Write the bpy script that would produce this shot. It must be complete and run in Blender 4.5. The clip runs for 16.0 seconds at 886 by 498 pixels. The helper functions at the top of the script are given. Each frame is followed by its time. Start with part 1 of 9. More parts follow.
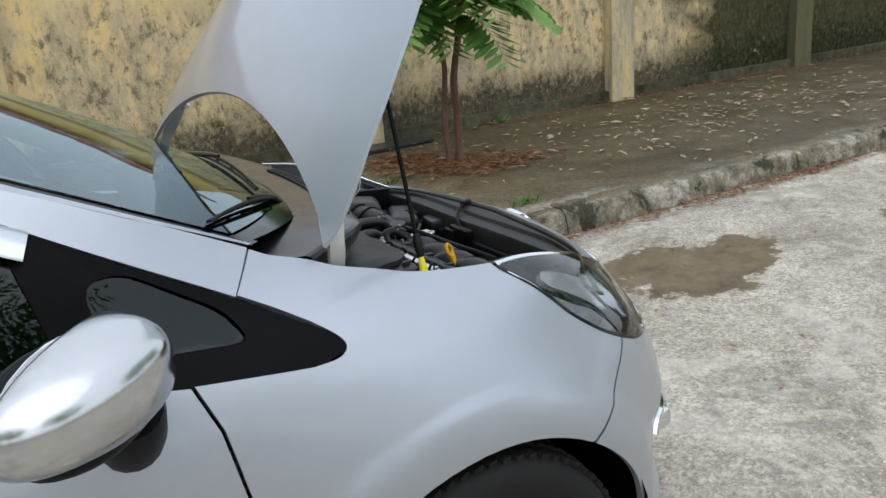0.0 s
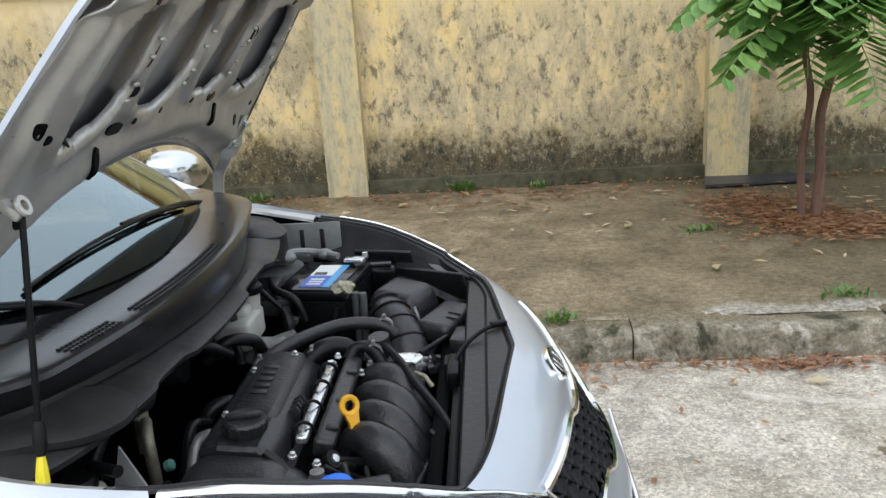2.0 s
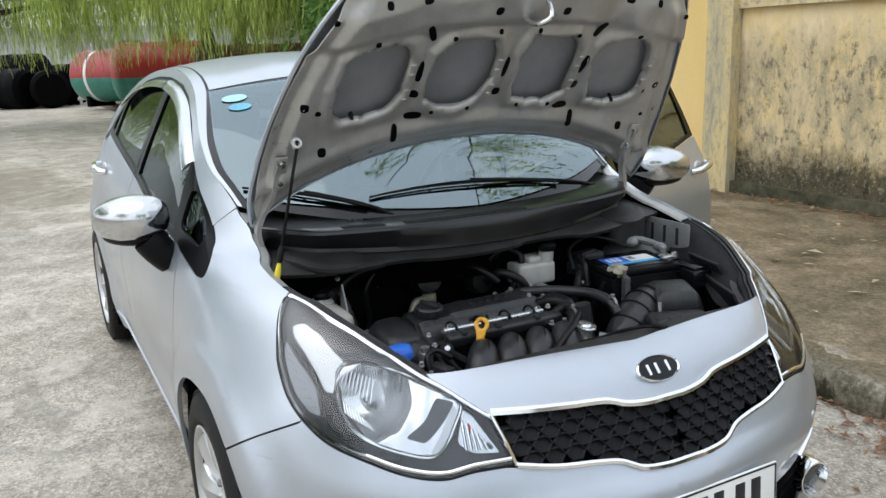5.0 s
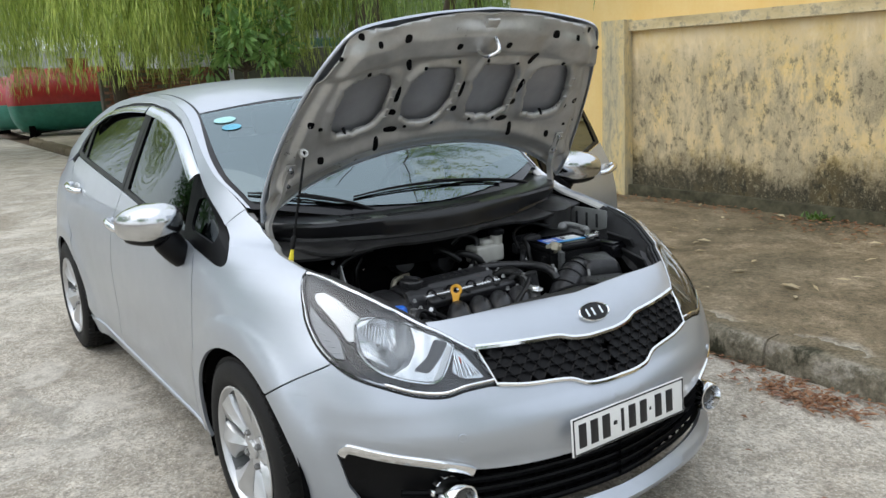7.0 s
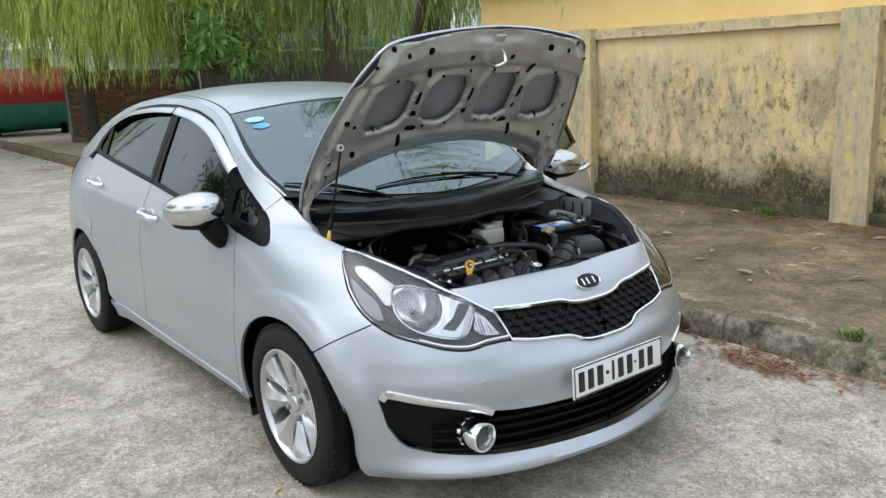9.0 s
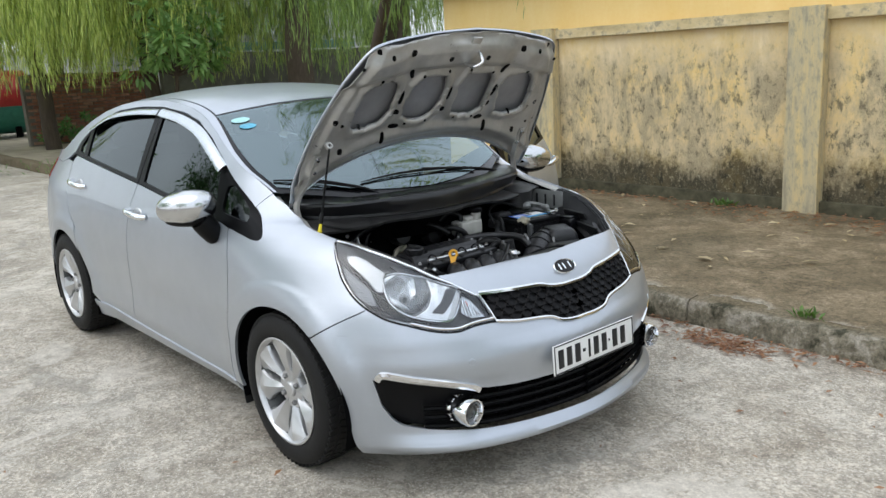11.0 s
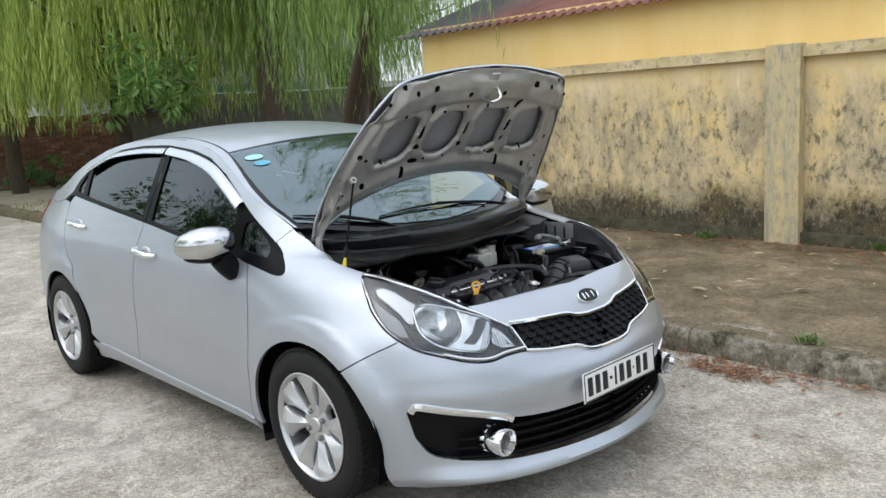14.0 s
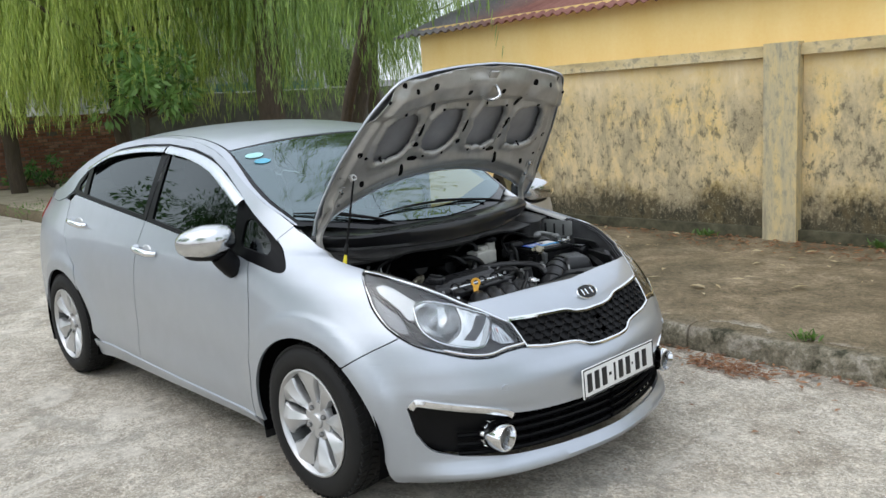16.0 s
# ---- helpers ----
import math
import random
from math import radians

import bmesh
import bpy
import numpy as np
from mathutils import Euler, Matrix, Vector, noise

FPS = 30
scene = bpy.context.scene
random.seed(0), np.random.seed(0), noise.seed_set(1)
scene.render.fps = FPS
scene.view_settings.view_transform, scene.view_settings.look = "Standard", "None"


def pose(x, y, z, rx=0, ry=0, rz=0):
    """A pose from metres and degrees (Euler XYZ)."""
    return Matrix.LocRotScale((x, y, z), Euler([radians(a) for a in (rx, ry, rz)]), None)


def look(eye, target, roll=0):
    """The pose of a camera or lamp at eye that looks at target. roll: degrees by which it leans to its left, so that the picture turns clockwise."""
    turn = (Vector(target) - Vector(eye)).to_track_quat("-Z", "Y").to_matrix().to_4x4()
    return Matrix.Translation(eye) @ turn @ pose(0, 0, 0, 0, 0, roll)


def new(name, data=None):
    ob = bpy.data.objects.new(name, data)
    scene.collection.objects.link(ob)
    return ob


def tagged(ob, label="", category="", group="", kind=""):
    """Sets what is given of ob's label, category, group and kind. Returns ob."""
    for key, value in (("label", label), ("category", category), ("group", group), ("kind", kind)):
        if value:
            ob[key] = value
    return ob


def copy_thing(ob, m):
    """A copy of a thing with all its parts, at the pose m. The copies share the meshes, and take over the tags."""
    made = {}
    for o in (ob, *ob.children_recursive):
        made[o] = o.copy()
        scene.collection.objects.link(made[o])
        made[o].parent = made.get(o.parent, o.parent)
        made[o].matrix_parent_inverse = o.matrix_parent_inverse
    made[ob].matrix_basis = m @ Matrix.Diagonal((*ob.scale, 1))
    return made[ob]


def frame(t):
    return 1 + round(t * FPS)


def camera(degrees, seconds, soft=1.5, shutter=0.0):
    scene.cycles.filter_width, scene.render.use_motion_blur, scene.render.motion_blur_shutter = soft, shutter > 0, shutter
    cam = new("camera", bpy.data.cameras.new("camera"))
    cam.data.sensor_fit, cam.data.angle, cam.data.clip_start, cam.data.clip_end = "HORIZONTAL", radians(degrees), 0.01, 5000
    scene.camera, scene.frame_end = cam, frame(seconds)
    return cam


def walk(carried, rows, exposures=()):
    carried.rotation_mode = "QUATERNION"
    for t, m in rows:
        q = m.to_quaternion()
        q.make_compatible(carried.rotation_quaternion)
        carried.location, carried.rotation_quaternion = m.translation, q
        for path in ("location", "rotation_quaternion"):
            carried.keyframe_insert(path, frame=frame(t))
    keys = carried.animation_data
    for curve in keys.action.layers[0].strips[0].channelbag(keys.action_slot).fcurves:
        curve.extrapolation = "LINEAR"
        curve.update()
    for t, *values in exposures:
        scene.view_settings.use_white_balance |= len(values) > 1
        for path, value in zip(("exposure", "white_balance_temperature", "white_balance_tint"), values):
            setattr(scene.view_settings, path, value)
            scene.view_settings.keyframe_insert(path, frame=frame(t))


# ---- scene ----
cam = camera(56.9, 16.0)
PATH = [
    (0, (-0.637, -1.891, 1.412), (0.304, -0.239, 0.791), -4.8),
    (0.5, (-0.331, -1.94, 1.455), (0.647, -0.312, 0.828), -4.6),
    (1, (0.034, -1.889, 1.43), (0.833, -0.159, 0.822), -4.5),
    (1.5, (0.292, -1.779, 1.433), (0.69, 0.092, 0.848), -4.1),
    (2, (0.586, -1.502, 1.433), (0.464, 0.412, 0.865), -3.7),
    (2.5, (0.86, -1.297, 1.416), (0.109, 0.478, 0.879), -3.3),
    (3, (1.091, -1.137, 1.398), (-0.203, 0.298, 0.88), -2.6),
    (3.5, (1.331, -0.93, 1.4), (-0.241, 0.2, 0.895), -2.5),
    (4, (1.597, -0.95, 1.448), (-0.088, -0.004, 0.931), -1.7),
    (4.2, (1.681, -1.01, 1.43), (-0.041, -0.114, 0.949), -2.0),
    (6.3, (2.287, -1.488, 1.489), (0.591, -0.521, 1.054), -2.8),
    (6.5, (2.297, -1.564, 1.482), (0.619, -0.567, 1.047), -2.7),
    (7, (2.368, -1.684, 1.484), (0.762, -0.576, 1.043), -3.1),
    (7.5, (2.47, -1.752, 1.488), (0.946, -0.535, 1.046), -3.0),
    (8, (2.568, -1.829, 1.497), (1.054, -0.599, 1.055), -2.7),
    (8.5, (2.6, -1.926, 1.515), (1.064, -0.722, 1.076), -2.6),
    (9, (2.607, -2.121, 1.514), (1.064, -0.927, 1.075), -2.6),
    (9.2, (2.595, -2.144, 1.487), (1.05, -0.95, 1.056), -2.6),
    (11.3, (2.706, -2.367, 1.529), (1.238, -1.086, 1.077), -3.3),
    (11.5, (2.688, -2.402, 1.528), (1.227, -1.114, 1.075), -3.4),
    (12, (2.687, -2.428, 1.536), (1.235, -1.116, 1.125), -3.6),
    (12.5, (2.67, -2.427, 1.536), (1.224, -1.091, 1.18), -3.6),
    (13, (2.635, -2.46, 1.534), (1.2, -1.114, 1.174), -3.5),
    (13.5, (2.591, -2.492, 1.527), (1.159, -1.142, 1.17), -3.6),
    (14, (2.566, -2.517, 1.517), (1.135, -1.166, 1.161), -3.6),
    (14.5, (2.55, -2.545, 1.51), (1.119, -1.193, 1.153), -3.7),
    (15, (2.543, -2.539, 1.502), (1.114, -1.186, 1.144), -3.7),
    (15.5, (2.561, -2.531, 1.511), (1.133, -1.177, 1.154), -3.8),
    (16, (2.576, -2.533, 1.512), (1.147, -1.18, 1.154), -3.7),
]
walk(cam, [(t, look(eye, target, roll)) for t, eye, target, roll in PATH], [(0, -0.3), (0.5, -0.22), (1.5, 0.0), (2.0, 0.22), (2.5, 0.34), (3.0, 0.32), (3.5, 0.33), (4.2, 0.22), (6.3, -0.05), (9.2, -0.03), (16, -0.03)])

# ---- world, sun ----
SUN_ELEV, SUN_TURN = radians(58), radians(200)
world = bpy.data.worlds.new("sky")
scene.world = world
world.use_nodes = True
wn = world.node_tree
wn.nodes.clear()
sky = wn.nodes.new("ShaderNodeTexSky")
sky.sky_type, sky.sun_disc = "NISHITA", False
sky.sun_elevation, sky.sun_rotation = SUN_ELEV, SUN_TURN
sky.air_density, sky.dust_density, sky.ozone_density = 1.3, 2.5, 2.0
wmix = wn.nodes.new("ShaderNodeHueSaturation")
wmix.inputs["Saturation"].default_value = 0.5
wbg = wn.nodes.new("ShaderNodeBackground")
wbg.inputs["Strength"].default_value = 0.09
wout = wn.nodes.new("ShaderNodeOutputWorld")
wn.links.new(sky.outputs[0], wmix.inputs["Color"])
wn.links.new(wmix.outputs[0], wbg.inputs["Color"])
# thin overcast veil over the clear sky, brighter towards the zenith
wco = wn.nodes.new("ShaderNodeTexCoord")
wsep = wn.nodes.new("ShaderNodeSeparateXYZ")
wup = wn.nodes.new("ShaderNodeMapRange")
wup.inputs["From Min"].default_value, wup.inputs["From Max"].default_value = 0.0, 1.0
wup.inputs["To Min"].default_value, wup.inputs["To Max"].default_value = 0.88, 1.24
wveil = wn.nodes.new("ShaderNodeBackground")
wveil.inputs["Color"].default_value = (0.885, 0.965, 1.07, 1)
wadd = wn.nodes.new("ShaderNodeAddShader")
wn.links.new(wco.outputs["Generated"], wsep.inputs[0])
wn.links.new(wsep.outputs["Z"], wup.inputs["Value"])
wn.links.new(wup.outputs[0], wveil.inputs["Strength"])
wn.links.new(wbg.outputs[0], wadd.inputs[0])
wn.links.new(wveil.outputs[0], wadd.inputs[1])
wn.links.new(wadd.outputs[0], wout.inputs["Surface"])
sun = new("sun", bpy.data.lights.new("sun", "SUN"))
sun.data.energy, sun.data.angle, sun.data.color = 0.6, radians(75), (1.0, 0.97, 0.93)
sun.matrix_world = look((0, 0, 20), Vector((0, 0, 20)) - Vector((math.sin(SUN_TURN) * math.cos(SUN_ELEV), math.cos(SUN_TURN) * math.cos(SUN_ELEV), math.sin(SUN_ELEV))))
scene.view_settings.exposure = 0.0


# ---- materials ----
class Tree:
    """Short hand for a node tree of one material."""

    def __init__(self, name):
        self.mat = bpy.data.materials.new(name)
        self.mat.use_nodes = True
        self.t = self.mat.node_tree
        self.t.nodes.clear()
        self.out = self.t.nodes.new("ShaderNodeOutputMaterial")

    def node(self, kind, **inputs):
        n = self.t.nodes.new("ShaderNode" + kind)
        for key, value in inputs.items():
            self.put(n, key.replace("_", " "), value)
        return n

    def put(self, n, key, value):
        sock = n.inputs[key]
        if isinstance(value, bpy.types.NodeSocket):
            self.t.links.new(value, sock)
        elif isinstance(value, (tuple, list)) and len(value) == 3 and sock.type == "RGBA":
            sock.default_value = (*value, 1)
        else:
            sock.default_value = value

    def coords(self, scale=(1, 1, 1), world=True):
        c = self.node("TexCoord")
        src = self.node("NewGeometry").outputs["Position"] if world else c.outputs["Object"]
        m = self.node("Mapping", Vector=src)
        m.inputs["Scale"].default_value = scale
        return m.outputs[0]

    def noise(self, scale, detail=6.0, rough=0.6, vec=None, dist=0.0):
        n = self.node("TexNoise", Scale=scale, Detail=detail, Roughness=rough, Distortion=dist)
        self.put(n, "Vector", vec if vec is not None else self.coords())
        return n.outputs["Fac"]

    def ramp(self, fac, stops):
        r = self.node("ValToRGB", Fac=fac)
        e = r.color_ramp.elements
        while len(e) < len(stops):
            e.new(0.5)
        for el, (pos, col) in zip(e, stops):
            el.position = pos
            el.color = (*col, 1) if isinstance(col, tuple) else (col, col, col, 1)
        return r.outputs["Color"]

    def mix(self, fac, a, b, mode="MIX"):
        m = self.t.nodes.new("ShaderNodeMix")
        m.data_type, m.blend_type = "RGBA", mode
        self.put(m, 0, fac)
        for idx, value in ((6, a), (7, b)):
            if isinstance(value, bpy.types.NodeSocket):
                self.t.links.new(value, m.inputs[idx])
            else:
                m.inputs[idx].default_value = (*value, 1) if isinstance(value, tuple) else (value, value, value, 1)
        return m.outputs[2]

    def math(self, op, a, b=0.5):
        m = self.t.nodes.new("ShaderNodeMath")
        m.operation = op
        self.put(m, 0, a)
        self.put(m, 1, b)
        return m.outputs[0]

    def bump(self, height, strength=0.3, distance=0.01):
        return self.node("Bump", Height=height, Strength=strength, Distance=distance).outputs[0]

    def pos(self, axis):
        s = self.node("SeparateXYZ", Vector=self.node("NewGeometry").outputs["Position"])
        return s.outputs[axis]

    def random(self):
        return self.node("ObjectInfo").outputs["Random"]

    def finish(self, color, rough=0.5, metal=0.0, normal=None, **more):
        p = self.node("BsdfPrincipled")
        self.put(p, "Base Color", color)
        self.put(p, "Roughness", rough)
        self.put(p, "Metallic", metal)
        if normal is not None:
            self.put(p, "Normal", normal)
        for key, value in more.items():
            self.put(p, key.replace("_", " "), value)
        self.t.links.new(p.outputs[0], self.out.inputs["Surface"])
        return self.mat


def simple(name, color, rough=0.5, metal=0.0, vary=0.12, scale=30.0, bump=0.0, rvary=0.15, **more):
    """A surface with two scales of mottling in colour and gloss."""
    t = Tree(name)
    a, b = t.noise(scale, 4), t.noise(scale * 0.12, 3)
    f = t.mix(0.5, a, b)
    dark = tuple(c * (1 - vary) for c in color)
    light = tuple(min(1, c * (1 + vary)) for c in color)
    col = t.ramp(f, [(0.3, dark), (0.7, light)])
    r = t.ramp(f, [(0.3, max(0.02, rough * (1 - rvary))), (0.7, min(1, rough * (1 + rvary)))])
    n = t.bump(t.noise(scale * 4, 3), bump, 0.004) if bump else None
    return t.finish(col, r, metal, n, **more)


def paint_silver():
    t = Tree("silver_paint")
    flake = t.noise(2200, 1)
    dust = t.noise(7, 6, 0.7)
    col = t.mix(t.ramp(dust, [(0.35, 0.0), (0.75, 0.3)]), (0.445, 0.482, 0.535), (0.39, 0.415, 0.45))
    col = t.mix(0.10, col, t.ramp(flake, [(0.3, 0.25), (0.7, 0.75)]))
    rough = t.ramp(dust, [(0.3, 0.38), (0.8, 0.47)])
    return t.finish(col, rough, 0.75, t.bump(flake, 0.02, 0.001), Coat_Weight=0.6, Coat_Roughness=0.05)


def hood_under():
    t = Tree("hood_underside_paint")
    d = t.noise(9, 6, 0.7)
    col = t.ramp(d, [(0.3, (0.38, 0.372, 0.352)), (0.7, (0.54, 0.53, 0.505))])
    return t.finish(col, t.ramp(d, [(0.3, 0.26), (0.75, 0.42)]), 0.5)


def glass_mat(name, tint, ior=1.5, gloss=(1.0, 1.0, 1.0)):
    t = Tree(name)
    tr = t.node("BsdfTransparent", Color=tint)
    gl = t.node("BsdfGlossy", Roughness=0.015)
    gl.inputs["Color"].default_value = (*gloss, 1)
    fr = t.node("Fresnel", IOR=ior)
    mx = t.node("MixShader", Fac=fr.outputs[0])
    t.t.links.new(tr.outputs[0], mx.inputs[1])
    t.t.links.new(gl.outputs[0], mx.inputs[2])
    t.t.links.new(mx.outputs[0], t.out.inputs["Surface"])
    return t.mat


def road_mat():
    t = Tree("road_concrete")
    big, mid, fine, grit = t.noise(0.45, 5, 0.6, dist=0.5), t.noise(2.3, 6, 0.65, dist=0.8), t.noise(14, 7, 0.75), t.noise(80, 6, 0.8)
    col = t.ramp(mid, [(0.3, (0.29, 0.25, 0.195)), (0.48, (0.44, 0.395, 0.325)), (0.68, (0.61, 0.56, 0.475))])
    col = t.mix(t.ramp(big, [(0.42, 0.0), (0.66, 0.55)]), col, (0.27, 0.25, 0.215))
    col = t.mix(0.5, col, t.ramp(fine, [(0.34, 0.22), (0.66, 0.76)]), "OVERLAY")
    col = t.mix(0.26, col, t.ramp(t.noise(42, 6, 0.8), [(0.36, 0.15), (0.64, 0.85)]), "OVERLAY")
    col = t.mix(t.ramp(grit, [(0.5, 0.0), (0.58, 0.7)]), col, (0.21, 0.185, 0.15))
    col = t.mix(t.ramp(t.noise(120, 3, 0.6), [(0.58, 0.0), (0.66, 0.8)]), col, (0.70, 0.66, 0.58))
    vor = t.node("TexVoronoi", Scale=85.0, Vector=t.coords())
    col = t.mix(0.26, col, t.ramp(t.node("SeparateColor", Color=vor.outputs["Color"]).outputs[0], [(0.0, 0.12), (0.5, 0.5), (1.0, 0.9)]), "OVERLAY")
    scrape = t.ramp(t.noise(1.3, 8, 0.72, dist=1.4), [(0.53, 0.0), (0.60, 0.55)])
    col = t.mix(scrape, col, t.ramp(fine, [(0.35, (0.52, 0.48, 0.41)), (0.65, (0.70, 0.66, 0.585))]))
    worn = t.ramp(t.noise(1.9, 8, 0.75, dist=0.9), [(0.56, 0.0), (0.63, 0.5)])
    col = t.mix(worn, col, t.ramp(fine, [(0.35, (0.20, 0.19, 0.165)), (0.65, (0.33, 0.31, 0.27))]))
    # damp patches with an uneven edge
    P = t.node("NewGeometry").outputs["Position"]
    w = t.node("VectorMath", Vector=P)
    w.operation = "SUBTRACT"
    w.inputs[1].default_value = (2.28, 0.78, 0)
    s = t.node("Mapping", Vector=w.outputs[0])
    s.inputs["Rotation"].default_value = (0, 0, radians(12))
    s.inputs["Scale"].default_value = (1.0, 1.45, 1)
    ln = t.node("VectorMath", Vector=s.outputs[0])
    ln.operation = "LENGTH"
    edge = t.math("ADD", ln.outputs["Value"], t.math("MULTIPLY", t.math("SUBTRACT", t.noise(3.4, 7, 0.68), 0.5), 1.0))
    wet = t.ramp(edge, [(0.46, 1.0), (0.50, 0.0)])
    far = t.node("VectorMath", Vector=P)
    far.operation = "SUBTRACT"
    far.inputs[1].default_value = (-9.0, -1.4, 0)
    fs = t.node("Mapping", Vector=far.outputs[0])
    fs.inputs["Scale"].default_value = (0.35, 0.8, 1)
    fl = t.node("VectorMath", Vector=fs.outputs[0])
    fl.operation = "LENGTH"
    fedge = t.math("ADD", fl.outputs["Value"], t.math("MULTIPLY", t.math("SUBTRACT", t.noise(1.2, 5), 0.5), 1.6))
    wet2 = t.ramp(fedge, [(0.75, 0.4), (0.95, 0.0)])
    b2 = t.node("VectorMath", Vector=P)
    b2.operation = "SUBTRACT"
    b2.inputs[1].default_value = (3.78, 0.50, 0)
    b2s = t.node("Mapping", Vector=b2.outputs[0])
    b2s.inputs["Scale"].default_value = (1.5, 2.4, 1)
    b2l = t.node("VectorMath", Vector=b2s.outputs[0])
    b2l.operation = "LENGTH"
    edge2 = t.math("ADD", b2l.outputs["Value"], t.math("MULTIPLY", t.math("SUBTRACT", t.noise(3.0, 5, 0.6), 0.5), 0.75))
    wet = t.math("MAXIMUM", wet, t.ramp(edge2, [(0.42, 1.0), (0.455, 0.0)]))
    wetall = t.math("MAXIMUM", wet, wet2)
    col = t.mix(wetall, col, t.mix(0.35, t.ramp(t.noise(5, 7, 0.72), [(0.36, (0.10, 0.076, 0.045)), (0.64, (0.24, 0.185, 0.115))]), t.ramp(fine, [(0.3, (0.09, 0.07, 0.04)), (0.7, (0.27, 0.21, 0.135))])))
    rough = t.mix(wetall, 0.88, 0.7)
    h = t.mix(0.5, fine, grit)
    return t.finish(col, rough, 0, t.bump(h, 0.8, 0.008), Specular_IOR_Level=0.2)


def pavement_mat():
    t = Tree("damp_pavement_concrete")
    big, mid, fine = t.noise(0.7, 5, 0.6, dist=1.0), t.noise(3.5, 6, 0.65), t.noise(30, 5, 0.7)
    col = t.ramp(mid, [(0.3, (0.092, 0.073, 0.045)), (0.52, (0.190, 0.150, 0.096)), (0.72, (0.31, 0.25, 0.17))])
    col = t.mix(t.ramp(big, [(0.45, 0.0), (0.7, 0.6)]), col, (0.065, 0.060, 0.038))
    # the dry strip along the kerb
    band = t.math("ADD", t.pos(1), t.math("MULTIPLY", t.math("SUBTRACT", t.noise(1.6, 5), 0.5), 0.75))
    col = t.mix(t.ramp(t.math("SUBTRACT", band, 1.0), [(0.70, 0.8), (0.82, 0.0)]), col, t.ramp(fine, [(0.3, (0.30, 0.28, 0.24)), (0.7, (0.45, 0.43, 0.38))]))
    # darker olive brown towards larger x, with an uneven edge
    dark_x = t.node("MapRange", Value=t.math("ADD", t.pos(0), t.math("MULTIPLY", t.math("SUBTRACT", mid, 0.5), 3.0)))
    dark_x.inputs["From Min"].default_value, dark_x.inputs["From Max"].default_value = 0.9, 3.4
    col = t.mix(t.math("MULTIPLY", dark_x.outputs[0], 0.66), col, (0.048, 0.041, 0.021))
    col = t.mix(t.ramp(t.noise(8, 7, 0.75, dist=0.4), [(0.52, 0.0), (0.62, 0.5)]), col, (0.085, 0.074, 0.044))
    col = t.mix(0.5, col, t.ramp(t.noise(110, 4, 0.75), [(0.38, 0.2), (0.62, 0.85)]), "OVERLAY")
    col = t.mix(0.65, col, t.ramp(fine, [(0.33, 0.25), (0.67, 0.8)]), "OVERLAY")
    rough = t.ramp(big, [(0.35, 0.5), (0.7, 0.85)])
    return t.finish(col, rough, 0, t.bump(t.mix(0.5, fine, t.noise(110, 4, 0.7)), 0.6, 0.006), Specular_IOR_Level=0.14)


def kerb_mat():
    t = Tree("worn_kerb_concrete")
    a, b, c = t.noise(3.2, 6, 0.65, dist=0.6), t.noise(11, 6, 0.7), t.noise(60, 4, 0.7)
    col = t.ramp(b, [(0.3, (0.085, 0.076, 0.052)), (0.6, (0.24, 0.215, 0.16))])
    col = t.mix(t.ramp(t.mix(0.35, a, b), [(0.52, 0.0), (0.60, 0.8)]), col, (0.44, 0.41, 0.35))
    col = t.mix(t.ramp(a, [(0.40, 0.9), (0.47, 0.0)]), col, (0.035, 0.036, 0.022))
    col = t.mix(0.5, col, t.ramp(c, [(0.35, 0.2), (0.65, 0.8)]), "OVERLAY")
    # soil from the pavement lies over the back of the stones
    soil = t.math("ADD", t.pos(1), t.math("MULTIPLY", t.math("SUBTRACT", t.mix(0.4, a, b), 0.5), 0.34))
    col = t.mix(t.ramp(t.math("SUBTRACT", soil, 1.0), [(0.64, 0.0), (0.69, 0.9)]), col, t.ramp(c, [(0.35, (0.10, 0.08, 0.05)), (0.65, (0.21, 0.17, 0.11))]))
    return t.finish(col, 0.9, 0, t.bump(t.mix(0.4, b, c), 0.8, 0.01), Specular_IOR_Level=0.15)


